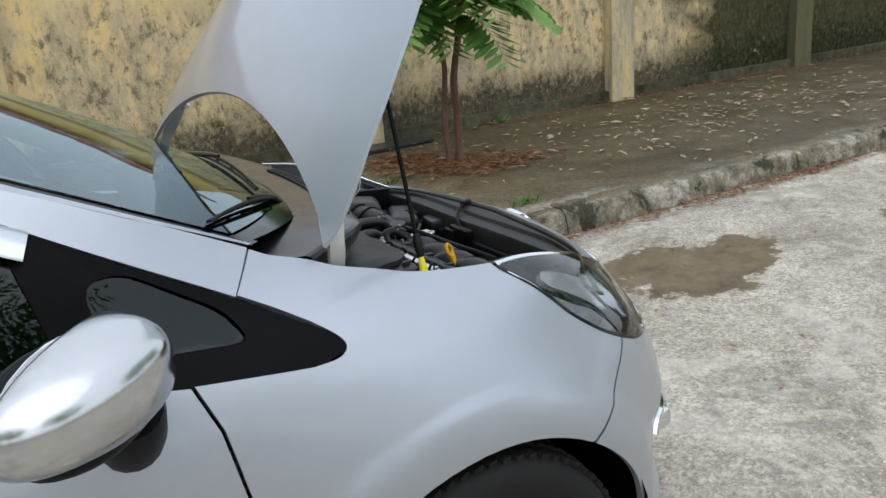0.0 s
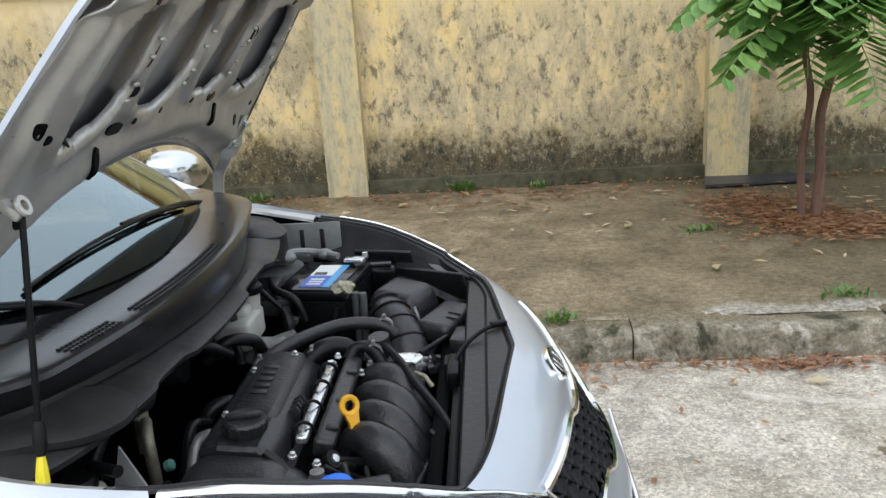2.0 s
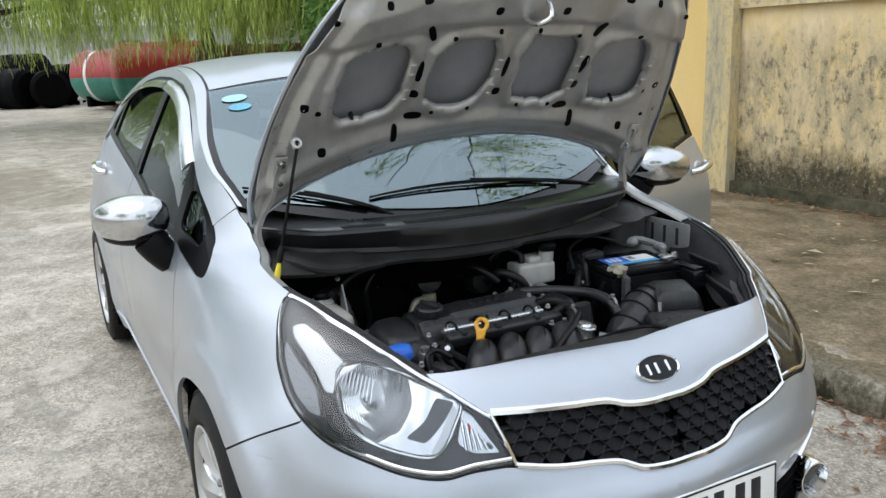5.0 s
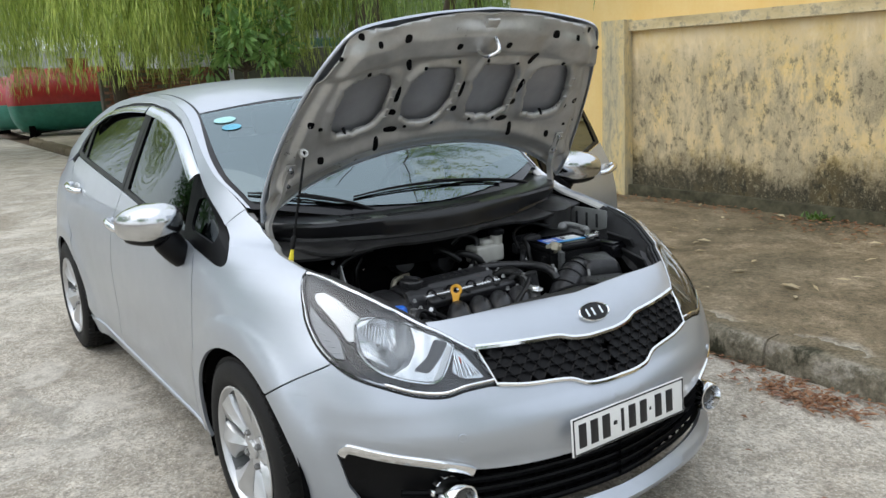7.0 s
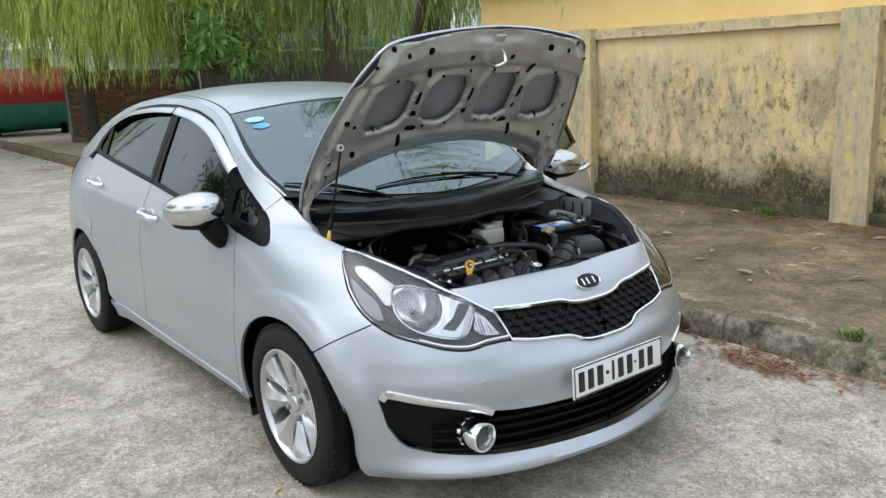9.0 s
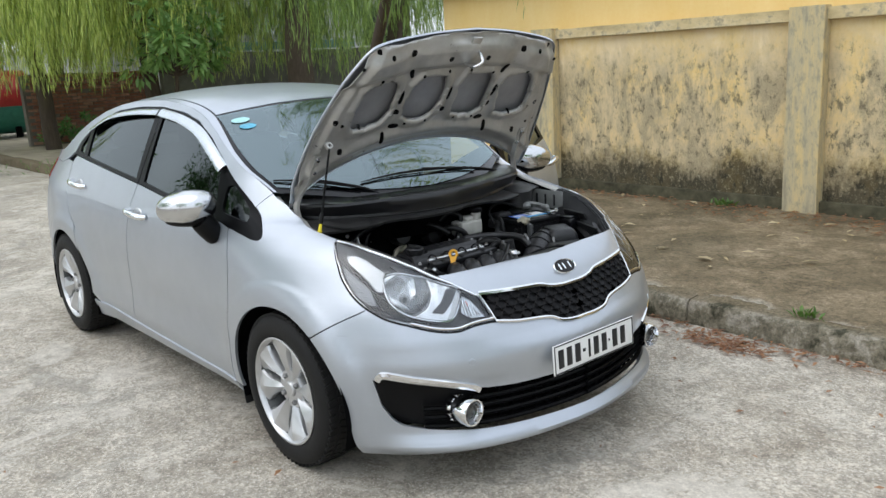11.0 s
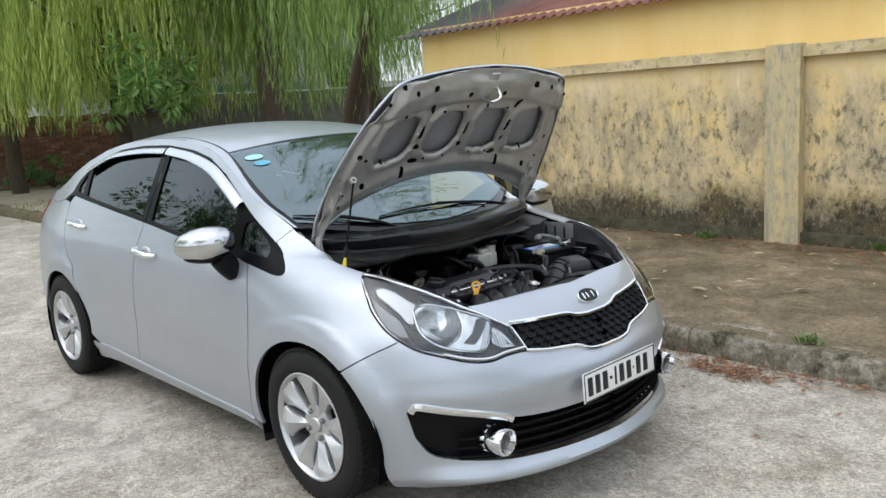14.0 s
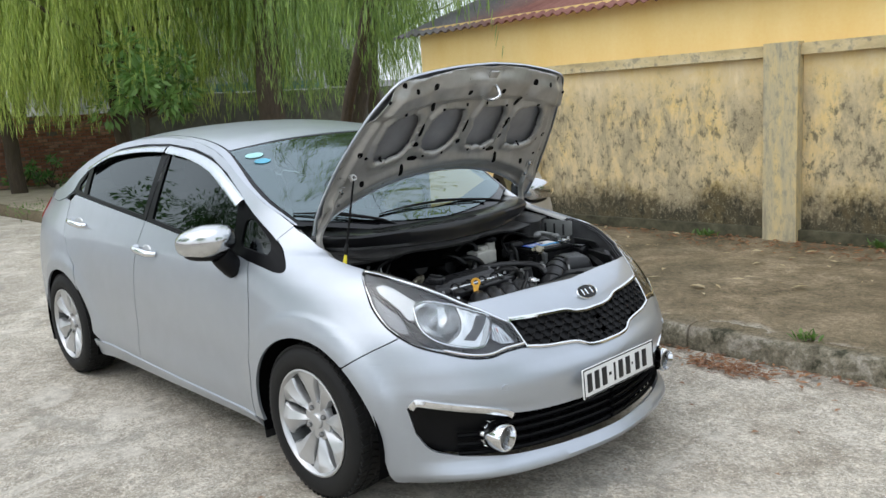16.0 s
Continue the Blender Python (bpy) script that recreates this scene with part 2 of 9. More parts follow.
def plaster_mat():
    """Old yellow limewash with grey and black mould, heavier low down where damp has risen, in downward runs."""
    t = Tree("mouldy_yellow_plaster")
    runs = t.noise(3.0, 8, 0.7, vec=t.coords((1.35, 1, 0.55)), dist=0.6)
    blot = t.noise(2.2, 8, 0.72, dist=0.3)
    fine = t.noise(19, 6, 0.72, vec=t.coords((1.25, 1, 0.85)))
    tiny = t.noise(90, 4, 0.7)
    z = t.pos(2)
    ground = t.ramp(fine, [(0.3, (0.73, 0.525, 0.21)), (0.7, (0.84, 0.655, 0.325))])
    pale = t.ramp(runs, [(0.35, (0.73, 0.57, 0.33)), (0.65, (0.85, 0.71, 0.48))])
    col = t.mix(t.ramp(blot, [(0.35, 0.0), (0.62, 0.95)]), ground, pale)
    up = t.node("MapRange", Value=t.math("ADD", z, t.math("MULTIPLY", t.math("SUBTRACT", runs, 0.5), 0.7)))
    up.inputs["From Min"].default_value, up.inputs["From Max"].default_value = 1.28, 1.6
    streak = t.noise(10, 7, 0.72, vec=t.coords((1.25, 1, 0.6)))
    wash = t.ramp(t.mix(0.5, blot, runs), [(0.40, 0.0), (0.54, 0.55)])
    col = t.mix(t.math("MULTIPLY", wash, t.math("SUBTRACT", 1.0, up.outputs[0])), col, t.ramp(fine, [(0.35, (0.48, 0.39, 0.235)), (0.65, (0.68, 0.56, 0.335))]))
    grime = t.ramp(t.mix(0.5, runs, t.mix(0.45, streak, fine)), [(0.445, 0.0), (0.545, 0.85)])
    grime = t.math("MULTIPLY", grime, t.math("SUBTRACT", 1.0, up.outputs[0]))
    col = t.mix(grime, col, t.ramp(tiny, [(0.35, (0.29, 0.245, 0.16)), (0.7, (0.50, 0.42, 0.275))]))
    spots = t.ramp(t.mix(0.35, t.noise(15, 9, 0.8, vec=t.coords((1.2, 1, 0.8))), streak), [(0.525, 0.0), (0.575, 0.85)])
    col = t.mix(t.math("MULTIPLY", spots, t.math("SUBTRACT", 1.0, up.outputs[0])), col, t.ramp(tiny, [(0.35, (0.11, 0.098, 0.066)), (0.7, (0.25, 0.215, 0.145))]))
    low = t.node("MapRange", Value=t.math("ADD", z, t.math("MULTIPLY", t.math("SUBTRACT", t.mix(0.3, t.mix(0.62, runs, blot), fine), 0.5), 1.5)))
    low.inputs["From Min"].default_value, low.inputs["From Max"].default_value = 0.62, 0.38
    col = t.mix(t.math("MULTIPLY", low.outputs[0], 0.88), col, t.ramp(t.mix(0.5, fine, tiny), [(0.40, (0.010, 0.011, 0.008)), (0.53, (0.036, 0.036, 0.026)), (0.62, (0.26, 0.235, 0.155))]))
    moss = t.node("MapRange", Value=t.math("ADD", t.pos(0), t.math("MULTIPLY", t.math("SUBTRACT", blot, 0.5), 2.2)))
    moss.inputs["From Min"].default_value, moss.inputs["From Max"].default_value = 5.9, 6.5
    col = t.mix(t.math("MULTIPLY", moss.outputs[0], 0.93), col, t.ramp(fine, [(0.36, (0.008, 0.010, 0.005)), (0.52, (0.030, 0.036, 0.014)), (0.62, (0.065, 0.068, 0.026)), (0.74, (0.22, 0.19, 0.10))]))
    flake = t.ramp(t.noise(7, 5, 0.75), [(0.64, 0.0), (0.68, 0.8)])
    col = t.mix(t.math("MULTIPLY", flake, low.outputs[0]), col, (0.42, 0.38, 0.26))
    return t.finish(col, 0.92, 0, t.bump(t.mix(0.5, fine, tiny), 0.45, 0.01), Specular_IOR_Level=0.12)


def upper_plaster():
    t = Tree("clean_yellow_plaster")
    a, b = t.noise(1.1, 5, 0.6, vec=t.coords((1.5, 1, 0.5))), t.noise(30, 5, 0.7)
    col = t.ramp(a, [(0.3, (0.83, 0.585, 0.22)), (0.7, (0.89, 0.68, 0.315))])
    col = t.mix(0.15, col, t.ramp(b, [(0.3, 0.3), (0.7, 0.65)]), "OVERLAY")
    return t.finish(col, 0.9, 0, t.bump(b, 0.25, 0.006))


def coping_mat():
    t = Tree("weathered_cream_plaster")
    a, b, c = t.noise(2.2, 6, 0.65, vec=t.coords((1.0, 1, 2.5))), t.noise(16, 6, 0.7), t.noise(70, 4, 0.7)
    col = t.ramp(a, [(0.34, (0.44, 0.35, 0.20)), (0.5, (0.62, 0.50, 0.28)), (0.66, (0.72, 0.60, 0.37))])
    col = t.mix(t.ramp(t.mix(0.4, b, a), [(0.52, 0.0), (0.60, 0.7)]), col, (0.27, 0.24, 0.185))
    col = t.mix(t.ramp(t.mix(0.6, b, c), [(0.60, 0.0), (0.66, 0.8)]), col, (0.30, 0.15, 0.095))
    return t.finish(col, 0.92, 0, t.bump(t.mix(0.5, b, c), 0.5, 0.008), Specular_IOR_Level=0.12)


def pillar_mat():
    t = Tree("weathered_pillar_plaster")
    a, b = t.noise(4.5, 7, 0.7, vec=t.coords((2, 2, 0.3))), t.noise(17, 7, 0.75, vec=t.coords((1.3, 1.3, 0.6)))
    col = t.ramp(a, [(0.32, (0.30, 0.275, 0.205)), (0.46, (0.52, 0.45, 0.29)), (0.64, (0.70, 0.55, 0.27))])
    col = t.mix(t.ramp(b, [(0.49, 0.0), (0.62, 0.65)]), col, (0.30, 0.28, 0.225))
    moss = t.node("MapRange", Value=t.math("ADD", t.pos(0), t.math("MULTIPLY", t.math("SUBTRACT", a, 0.5), 1.5)))
    moss.inputs["From Min"].default_value, moss.inputs["From Max"].default_value = 6.6, 7.4
    col = t.mix(t.math("MULTIPLY", moss.outputs[0], 0.85), col, t.ramp(b, [(0.3, (0.03, 0.032, 0.018)), (0.7, (0.10, 0.10, 0.055))]))
    return t.finish(col, 0.92, 0, t.bump(b, 0.5, 0.01), Specular_IOR_Level=0.12)


def leaf_mat(name, c1, c2, rough=0.55):
    t = Tree(name)
    r = t.node("NewGeometry").outputs["Random Per Island"]
    col = t.ramp(r, [(0.0, c1), (1.0, c2)])
    col = t.mix(t.ramp(t.noise(0.9, 3), [(0.35, 0.0), (0.7, 0.5)]), col, tuple(0.55 * (a + b) for a, b in zip(c1, c2)))
    d = t.node("BsdfDiffuse", Color=col)
    tl = t.node("BsdfTranslucent", Color=col)
    m1 = t.node("MixShader", Fac=0.35)
    t.t.links.new(d.outputs[0], m1.inputs[1])
    t.t.links.new(tl.outputs[0], m1.inputs[2])
    g = t.node("BsdfGlossy", Roughness=rough)
    m2 = t.node("MixShader", Fac=0.06)
    t.t.links.new(m1.outputs[0], m2.inputs[1])
    t.t.links.new(g.outputs[0], m2.inputs[2])
    t.t.links.new(m2.outputs[0], t.out.inputs["Surface"])
    return t.mat


def bark_mat(name, c):
    t = Tree(name)
    a = t.noise(9, 7, 0.7, vec=t.coords((3, 3, 0.5)))
    col = t.ramp(a, [(0.3, tuple(v * 0.5 for v in c)), (0.7, c)])
    return t.finish(col, 0.9, 0, t.bump(a, 0.8, 0.02))


def brick_mat():
    t = Tree("old_red_brick")
    r = t.random()
    n = t.noise(14, 6, 0.7)
    col = t.ramp(r, [(0.0, (0.24, 0.10, 0.065)), (0.6, (0.36, 0.16, 0.105)), (1.0, (0.44, 0.25, 0.18))])
    col = t.mix(t.ramp(n, [(0.4, 0.0), (0.7, 0.6)]), col, (0.09, 0.075, 0.06))
    return t.finish(col, 0.92, 0, t.bump(n, 0.5, 0.01))


def tank_mat():
    t = Tree("two_tone_tank_paint")
    z = t.math("ADD", t.pos(2), t.math("MULTIPLY", t.math("SUBTRACT", t.noise(2, 3), 0.5), 0.03))
    n = t.noise(5, 6, 0.7)
    red = t.ramp(n, [(0.3, (0.27, 0.012, 0.012)), (0.7, (0.42, 0.022, 0.02))])
    green = t.ramp(n, [(0.3, (0.02, 0.15, 0.115)), (0.7, (0.045, 0.25, 0.19))])
    edge = t.node("MapRange", Value=z)
    edge.inputs["From Min"].default_value, edge.inputs["From Max"].default_value = 0.985, 0.995
    return t.finish(t.mix(edge.outputs[0], green, red), 0.42, 0)


def roof_sheet_mat():
    t = Tree("rusty_corrugated_sheet")
    n, m = t.noise(2.5, 6, 0.7), t.noise(30, 4)
    x = t.node("MapRange", Value=t.math("ADD", t.pos(0), t.math("MULTIPLY", n, 1.2)))
    x.inputs["From Min"].default_value, x.inputs["From Max"].default_value = -4.2, -3.2
    grey = t.ramp(m, [(0.3, (0.14, 0.14, 0.145)), (0.7, (0.22, 0.21, 0.21))])
    rust = t.ramp(n, [(0.3, (0.20, 0.075, 0.06)), (0.7, (0.34, 0.16, 0.13))])
    return t.finish(t.mix(x.outputs[0], grey, rust), 0.7, 0.1, t.bump(m, 0.2, 0.004))


PAINT = paint_silver()
UNDER = hood_under()
GLASS = glass_mat("coated_windscreen_glass", (0.28, 0.36, 0.36), 2.62, (0.82, 0.98, 1.02))
TINT = glass_mat("tinted_glass", (0.05, 0.06, 0.06), 1.5, (0.85, 0.92, 0.92))
LENS = glass_mat("clear_lamp_lens", (0.93, 0.95, 0.96), 1.6)
CHROME = simple("chrome", (0.78, 0.79, 0.80), 0.09, 1.0, 0.04, 12)
CHROME_DULL = simple("dull_chrome", (0.62, 0.63, 0.64), 0.19, 1.0, 0.12, 9, 0.10, 0.5)
APRON = simple("dusty_silver_sheet", (0.24, 0.245, 0.24), 0.5, 0.3, 0.35, 18, 0.25)
RAIL = simple("bright_zinc_metal", (0.66, 0.665, 0.67), 0.26, 0.9, 0.12, 30, 0.1)
ALLOY = simple("silver_alloy", (0.56, 0.565, 0.57), 0.33, 0.75, 0.06, 25)
METAL = simple("cast_metal", (0.26, 0.26, 0.255), 0.48, 0.7, 0.4, 40, 0.3)
DUSTMETAL = simple("dusty_grey_sheet_metal", (0.10, 0.105, 0.105), 0.6, 0.3, 0.35, 25, 0.2)
BLACK = simple("black_plastic", (0.005, 0.005, 0.0055), 0.42, 0, 0.25, 60, 0.15, Specular_IOR_Level=0.14)
GLOSSBLACK = simple("gloss_black_plastic", (0.005, 0.005, 0.006), 0.12, 0, 0.2, 9, Specular_IOR_Level=0.28)
DUSTY = simple("dusty_black_plastic", (0.018, 0.018, 0.019), 0.38, 0, 0.6, 22, 0.2, Specular_IOR_Level=0.32)
GREYPLASTIC = simple("worn_grey_plastic", (0.017, 0.017, 0.018), 0.34, 0, 0.6, 30, 0.4, Specular_IOR_Level=0.42)
RUBBER = simple("tyre_rubber", (0.012, 0.0118, 0.0115), 0.7, 0, 0.4, 18, 0.25, Specular_IOR_Level=0.25)
VISOR = simple("bright_chrome_visor", (0.60, 0.63, 0.66), 0.2, 1.0, 0.05, 14)
PRIMER = simple("dark_grey_primer", (0.36, 0.365, 0.385), 0.40, 0.4, 0.25, 9)
SMOKE = simple("smoked_lamp_plastic", (0.060, 0.060, 0.066), 0.35, 0.0, 0.15, 8, Specular_IOR_Level=0.6)
LAMPGREY = simple("pale_grey_lamp_plastic", (0.42, 0.425, 0.445), 0.4, 0.2, 0.05, 30)
LAMPCHROME = simple("bright_lamp_chrome", (0.68, 0.69, 0.70), 0.24, 0.35, 0.08, 20)
SATIN = simple("satin_lamp_reflector", (0.62, 0.64, 0.66), 0.24, 0.9, 0.08, 40)
HOSE = simple("black_hose", (0.007, 0.007, 0.007), 0.34, 0, 0.3, 40, Specular_IOR_Level=0.22)
# DARK: so near black that the deep shade of bay and recesses is in the colour
DARK = simple("deep_shade_black", (0.0028, 0.0028, 0.0032), 0.6, 0.0, 0.5, 12, Specular_IOR_Level=0.03)
LEDGE = simple("dusty_brown_grey_plastic", (0.021, 0.0205, 0.020), 0.48, 0, 0.6, 14, 0.3, Specular_IOR_Level=0.35)
VALVE = simple("green_valve_cap", (0.16, 0.42, 0.36), 0.45, 0, 0.1, 30)
DEEPBLACK = simple("deep_black_trim", (0.003, 0.003, 0.0035), 0.3, 0, 0.2, 12, Specular_IOR_Level=0.08)
COWL = simple("glossy_black_cowl_plastic", (0.008, 0.008, 0.009), 0.32, 0, 0.6, 9, 0.05, 0.3, Specular_IOR_Level=0.3, Coat_Weight=0.45, Coat_Roughness=0.16, Coat_IOR=1.5)
YELLOW = simple("yellow_plastic", (0.72, 0.36, 0.02), 0.4, 0, 0.08, 30)
LEMON = simple("bright_yellow_plastic", (0.75, 0.62, 0.03), 0.45, 0, 0.08, 30)
BLUE = simple("blue_plastic", (0.02, 0.14, 0.62), 0.35, 0, 0.1, 30)
WHITEPL = simple("aged_translucent_plastic", (0.36, 0.355, 0.32), 0.45, 0, 0.2, 25)
WHITE = simple("white_enamel", (0.78, 0.78, 0.76), 0.4, 0, 0.04, 30)
INK = simple("black_ink", (0.012, 0.012, 0.014), 0.5, 0, 0.1, 30)
BLUELABEL = simple("blue_label", (0.03, 0.10, 0.50), 0.35, 0, 0.1, 30)
CYANLABEL = simple("light_blue_label", (0.06, 0.36, 0.70), 0.35, 0, 0.1, 30)
PALECYAN = simple("pale_cyan_sticker", (0.36, 0.66, 0.66), 0.4, 0, 0.25, 60)
SKYSTICKER = simple("sky_blue_sticker", (0.10, 0.42, 0.58), 0.4, 0, 0.4, 60)
SEAT = simple("grey_seat_fabric", (0.085, 0.088, 0.092), 0.85, 0, 0.2, 60, 0.3)
CABIN = simple("dark_cabin_trim", (0.03, 0.031, 0.033), 0.7, 0, 0.2, 40)
LIGHTTRIM = simple("pale_cabin_lining", (0.42, 0.42, 0.40), 0.85, 0, 0.1, 30)
BRASSY = simple("oxidised_terminal", (0.36, 0.33, 0.25), 0.55, 0.6, 0.4, 90, 0.4)
AMBER = simple("amber_reflector", (0.65, 0.10, 0.03), 0.2, 0, 0.1, 60)
REDLAMP = simple("red_lamp_plastic", (0.30, 0.012, 0.012), 0.15, 0, 0.1, 30)
ROAD, PAVE, KERB, PLASTER, UPPER, PILLAR = road_mat(), pavement_mat(), kerb_mat(), plaster_mat(), upper_plaster(), pillar_mat()
CREAM = coping_mat()
BRICK, TANK, SHEET = brick_mat(), tank_mat(), roof_sheet_mat()
DIRT = simple("pale_dusty_concrete_and_earth", (0.33, 0.285, 0.215), 0.95, 0, 0.45, 3.5, 0.7)
MORTAR = simple("grey_mortar", (0.16, 0.145, 0.12), 0.95, 0, 0.3, 12, 0.5)
SOIL = simple("brown_soil_and_litter", (0.135, 0.095, 0.06), 0.95, 0, 0.45, 7, 0.9)
WILLOW = leaf_mat("hanging_yellow_green_leaves", (0.13, 0.225, 0.022), (0.64, 0.74, 0.17))
WILLOW_DEEP = leaf_mat("hanging_deep_green_leaves", (0.055, 0.135, 0.020), (0.38, 0.54, 0.12))
BROADLEAF = leaf_mat("broad_green_leaves", (0.055, 0.17, 0.035), (0.15, 0.33, 0.08))
FEATHER = leaf_mat("bright_feather_leaves", (0.10, 0.24, 0.05), (0.28, 0.46, 0.13))
WEED = leaf_mat("small_weeds", (0.06, 0.15, 0.02), (0.15, 0.26, 0.05))
DEAD = leaf_mat("fallen_red_brown_leaves", (0.16, 0.06, 0.03), (0.42, 0.22, 0.10))
STRAW = leaf_mat("fallen_straw_leaves", (0.36, 0.27, 0.13), (0.60, 0.52, 0.34))
BARK = bark_mat("grey_brown_bark", (0.095, 0.072, 0.05))
BARKRED = bark_mat("reddish_sapling_bark", (0.22, 0.125, 0.09))
PALEWALL = simple("pale_grey_render", (0.44, 0.45, 0.445), 0.9, 0, 0.2, 1.5, 0.2)
GREYWALL = simple("mossy_grey_concrete", (0.10, 0.10, 0.078), 0.95, 0, 0.6, 3.5, 0.5)
PLINTH = simple("black_stained_cement", (0.085, 0.080, 0.052), 0.95, 0, 0.85, 11, 0.9, Specular_IOR_Level=0.1)
DARKROOF = simple("dark_sheet_roof", (0.05, 0.055, 0.055), 0.7, 0, 0.3, 3)
TEAL = simple("faded_teal_sheet", (0.08, 0.20, 0.19), 0.6, 0, 0.2, 3)
WHITEGATE = simple("faded_white_gate_paint", (0.55, 0.55, 0.53), 0.6, 0, 0.15, 6)
BOARD = simple("dark_wet_board", (0.035, 0.036, 0.04), 0.4, 0, 0.3, 6, 0.2)
BRICKDARK = simple("bare_brick_under_plaster", (0.10, 0.045, 0.03), 0.95, 0, 0.4, 25, 0.6)


# ---- mesh helpers ----
def finish_mesh(name, verts, faces, mat, parent=None, label="", smooth=True, angle=40):
    me = bpy.data.meshes.new(name)
    me.from_pydata([tuple(v) for v in verts], [], faces)
    me.validate()
    me.materials.append(mat)
    if smooth and me.polygons:
        me.shade_smooth()
        me.set_sharp_from_angle(angle=radians(angle))
    ob = new(name, me)
    ob.parent = parent
    if label:
        ob["label"] = label
    return ob


def part(name, bm, mat, parent=None, label="", smooth=True, angle=40):
    """Links a bmesh as one mesh object, under a thing or a part."""
    bmesh.ops.recalc_face_normals(bm, faces=bm.faces)
    me = bpy.data.meshes.new(name)
    bm.to_mesh(me)
    bm.free()
    me.materials.append(mat)
    if smooth and me.polygons:
        me.shade_smooth()
        me.set_sharp_from_angle(angle=radians(angle))
    ob = new(name, me)
    ob.parent = parent
    if label:
        ob["label"] = label
    return ob


def thing(name, label, category, at=(0, 0, 0), group="", kind=""):
    ob = new(name)
    ob.location = at
    return tagged(ob, label, category, group, kind)


def box(bm, c, s, bevel=0.0, m=None, seg=2):
    """A box about c of size s, bevelled, optionally turned by m about c."""
    v = bmesh.ops.create_cube(bm, size=1)["verts"]
    bmesh.ops.scale(bm, vec=s, verts=v)
    if bevel:
        es = list({e for q in v for e in q.link_edges})
        r = bmesh.ops.bevel(bm, geom=es, offset=bevel, segments=seg, affect="EDGES", profile=0.5)
        v = list({q for f in r["faces"] for q in f.verts} | {q for q in v if q.is_valid})
    if m is not None:
        bmesh.ops.transform(bm, matrix=m, verts=v)
    bmesh.ops.translate(bm, vec=c, verts=v)
    return v


def tube(bm, pts, r, n=10, caps=True):
    """A tube along points; r is one radius or one for each point."""
    pts = [Vector(p) for p in pts]
    rs = r if isinstance(r, (list, tuple)) else [r] * len(pts)
    rings, side = [], None
    for i, p in enumerate(pts):
        d = (pts[min(i + 1, len(pts) - 1)] - pts[max(i - 1, 0)]).normalized()
        if side is None:
            side = d.cross(Vector((0, 0, 1)) if abs(d.z) < 0.9 else Vector((1, 0, 0))).normalized()
        side = (side - d * side.dot(d)).normalized()
        up = d.cross(side)
        rings.append([bm.verts.new(p + (side * math.cos(a) + up * math.sin(a)) * rs[i]) for a in (2 * math.pi * k / n for k in range(n))])
    for a, b in zip(rings, rings[1:]):
        for k in range(n):
            bm.faces.new((a[k], a[(k + 1) % n], b[(k + 1) % n], b[k]))
    if caps:
        bm.faces.new(rings[0][::-1])
        bm.faces.new(rings[-1])


def smooth_line(pts, n=8):
    """Catmull-Rom through points."""
    pts = [Vector(p) for p in pts]
    P = [2 * pts[0] - pts[1], *pts, 2 * pts[-1] - pts[-2]]
    out = []
    for i in range(1, len(P) - 2):
        a, b, c, d = P[i - 1 : i + 3]
        for k in range(n):
            t = k / n
            out.append(0.5 * (2 * b + (c - a) * t + (2 * a - 5 * b + 4 * c - d) * t * t + (3 * b - a - 3 * c + d) * t**3))
    return out + [pts[-1]]


def lathe(bm, profile, m=None, n=32, close=False):
    """Turns (radius, height) pairs round z, then moves by m."""
    rings = []
    for r, h in profile:
        rings.append([bm.verts.new((r * math.cos(2 * math.pi * k / n), r * math.sin(2 * math.pi * k / n), h)) for k in range(n)])
    pairs = list(zip(rings, rings[1:])) + ([(rings[-1], rings[0])] if close else [])
    for a, b in pairs:
        for k in range(n):
            bm.faces.new((a[k], a[(k + 1) % n], b[(k + 1) % n], b[k]))
    if m is not None:
        bmesh.ops.transform(bm, matrix=m, verts=[v for ring in rings for v in ring])


def prism(bm, poly, place, depth):
    """Extrudes a flat outline: place(a, b, h) gives the point."""
    lo = [bm.verts.new(place(a, b, 0)) for a, b in poly]
    hi = [bm.verts.new(place(a, b, depth)) for a, b in poly]
    n = len(poly)
    bm.faces.new(lo[::-1])
    bm.faces.new(hi)
    for k in range(n):
        bm.faces.new((lo[k], lo[(k + 1) % n], hi[(k + 1) % n], hi[k]))


def cut(poly, axis, value, keep_more):
    """Cuts an outline by a line across one axis."""
    out = []
    for i, p in enumerate(poly):
        q = poly[(i + 1) % len(poly)]
        pin = p[axis] >= value if keep_more else p[axis] <= value
        qin = q[axis] >= value if keep_more else q[axis] <= value
        if pin:
            out.append(p)
        if pin != qin:
            t = (value - p[axis]) / (q[axis] - p[axis])
            out.append((p[0] + t * (q[0] - p[0]), p[1] + t * (q[1] - p[1])))
    return out


from mathutils.geometry import tessellate_polygon


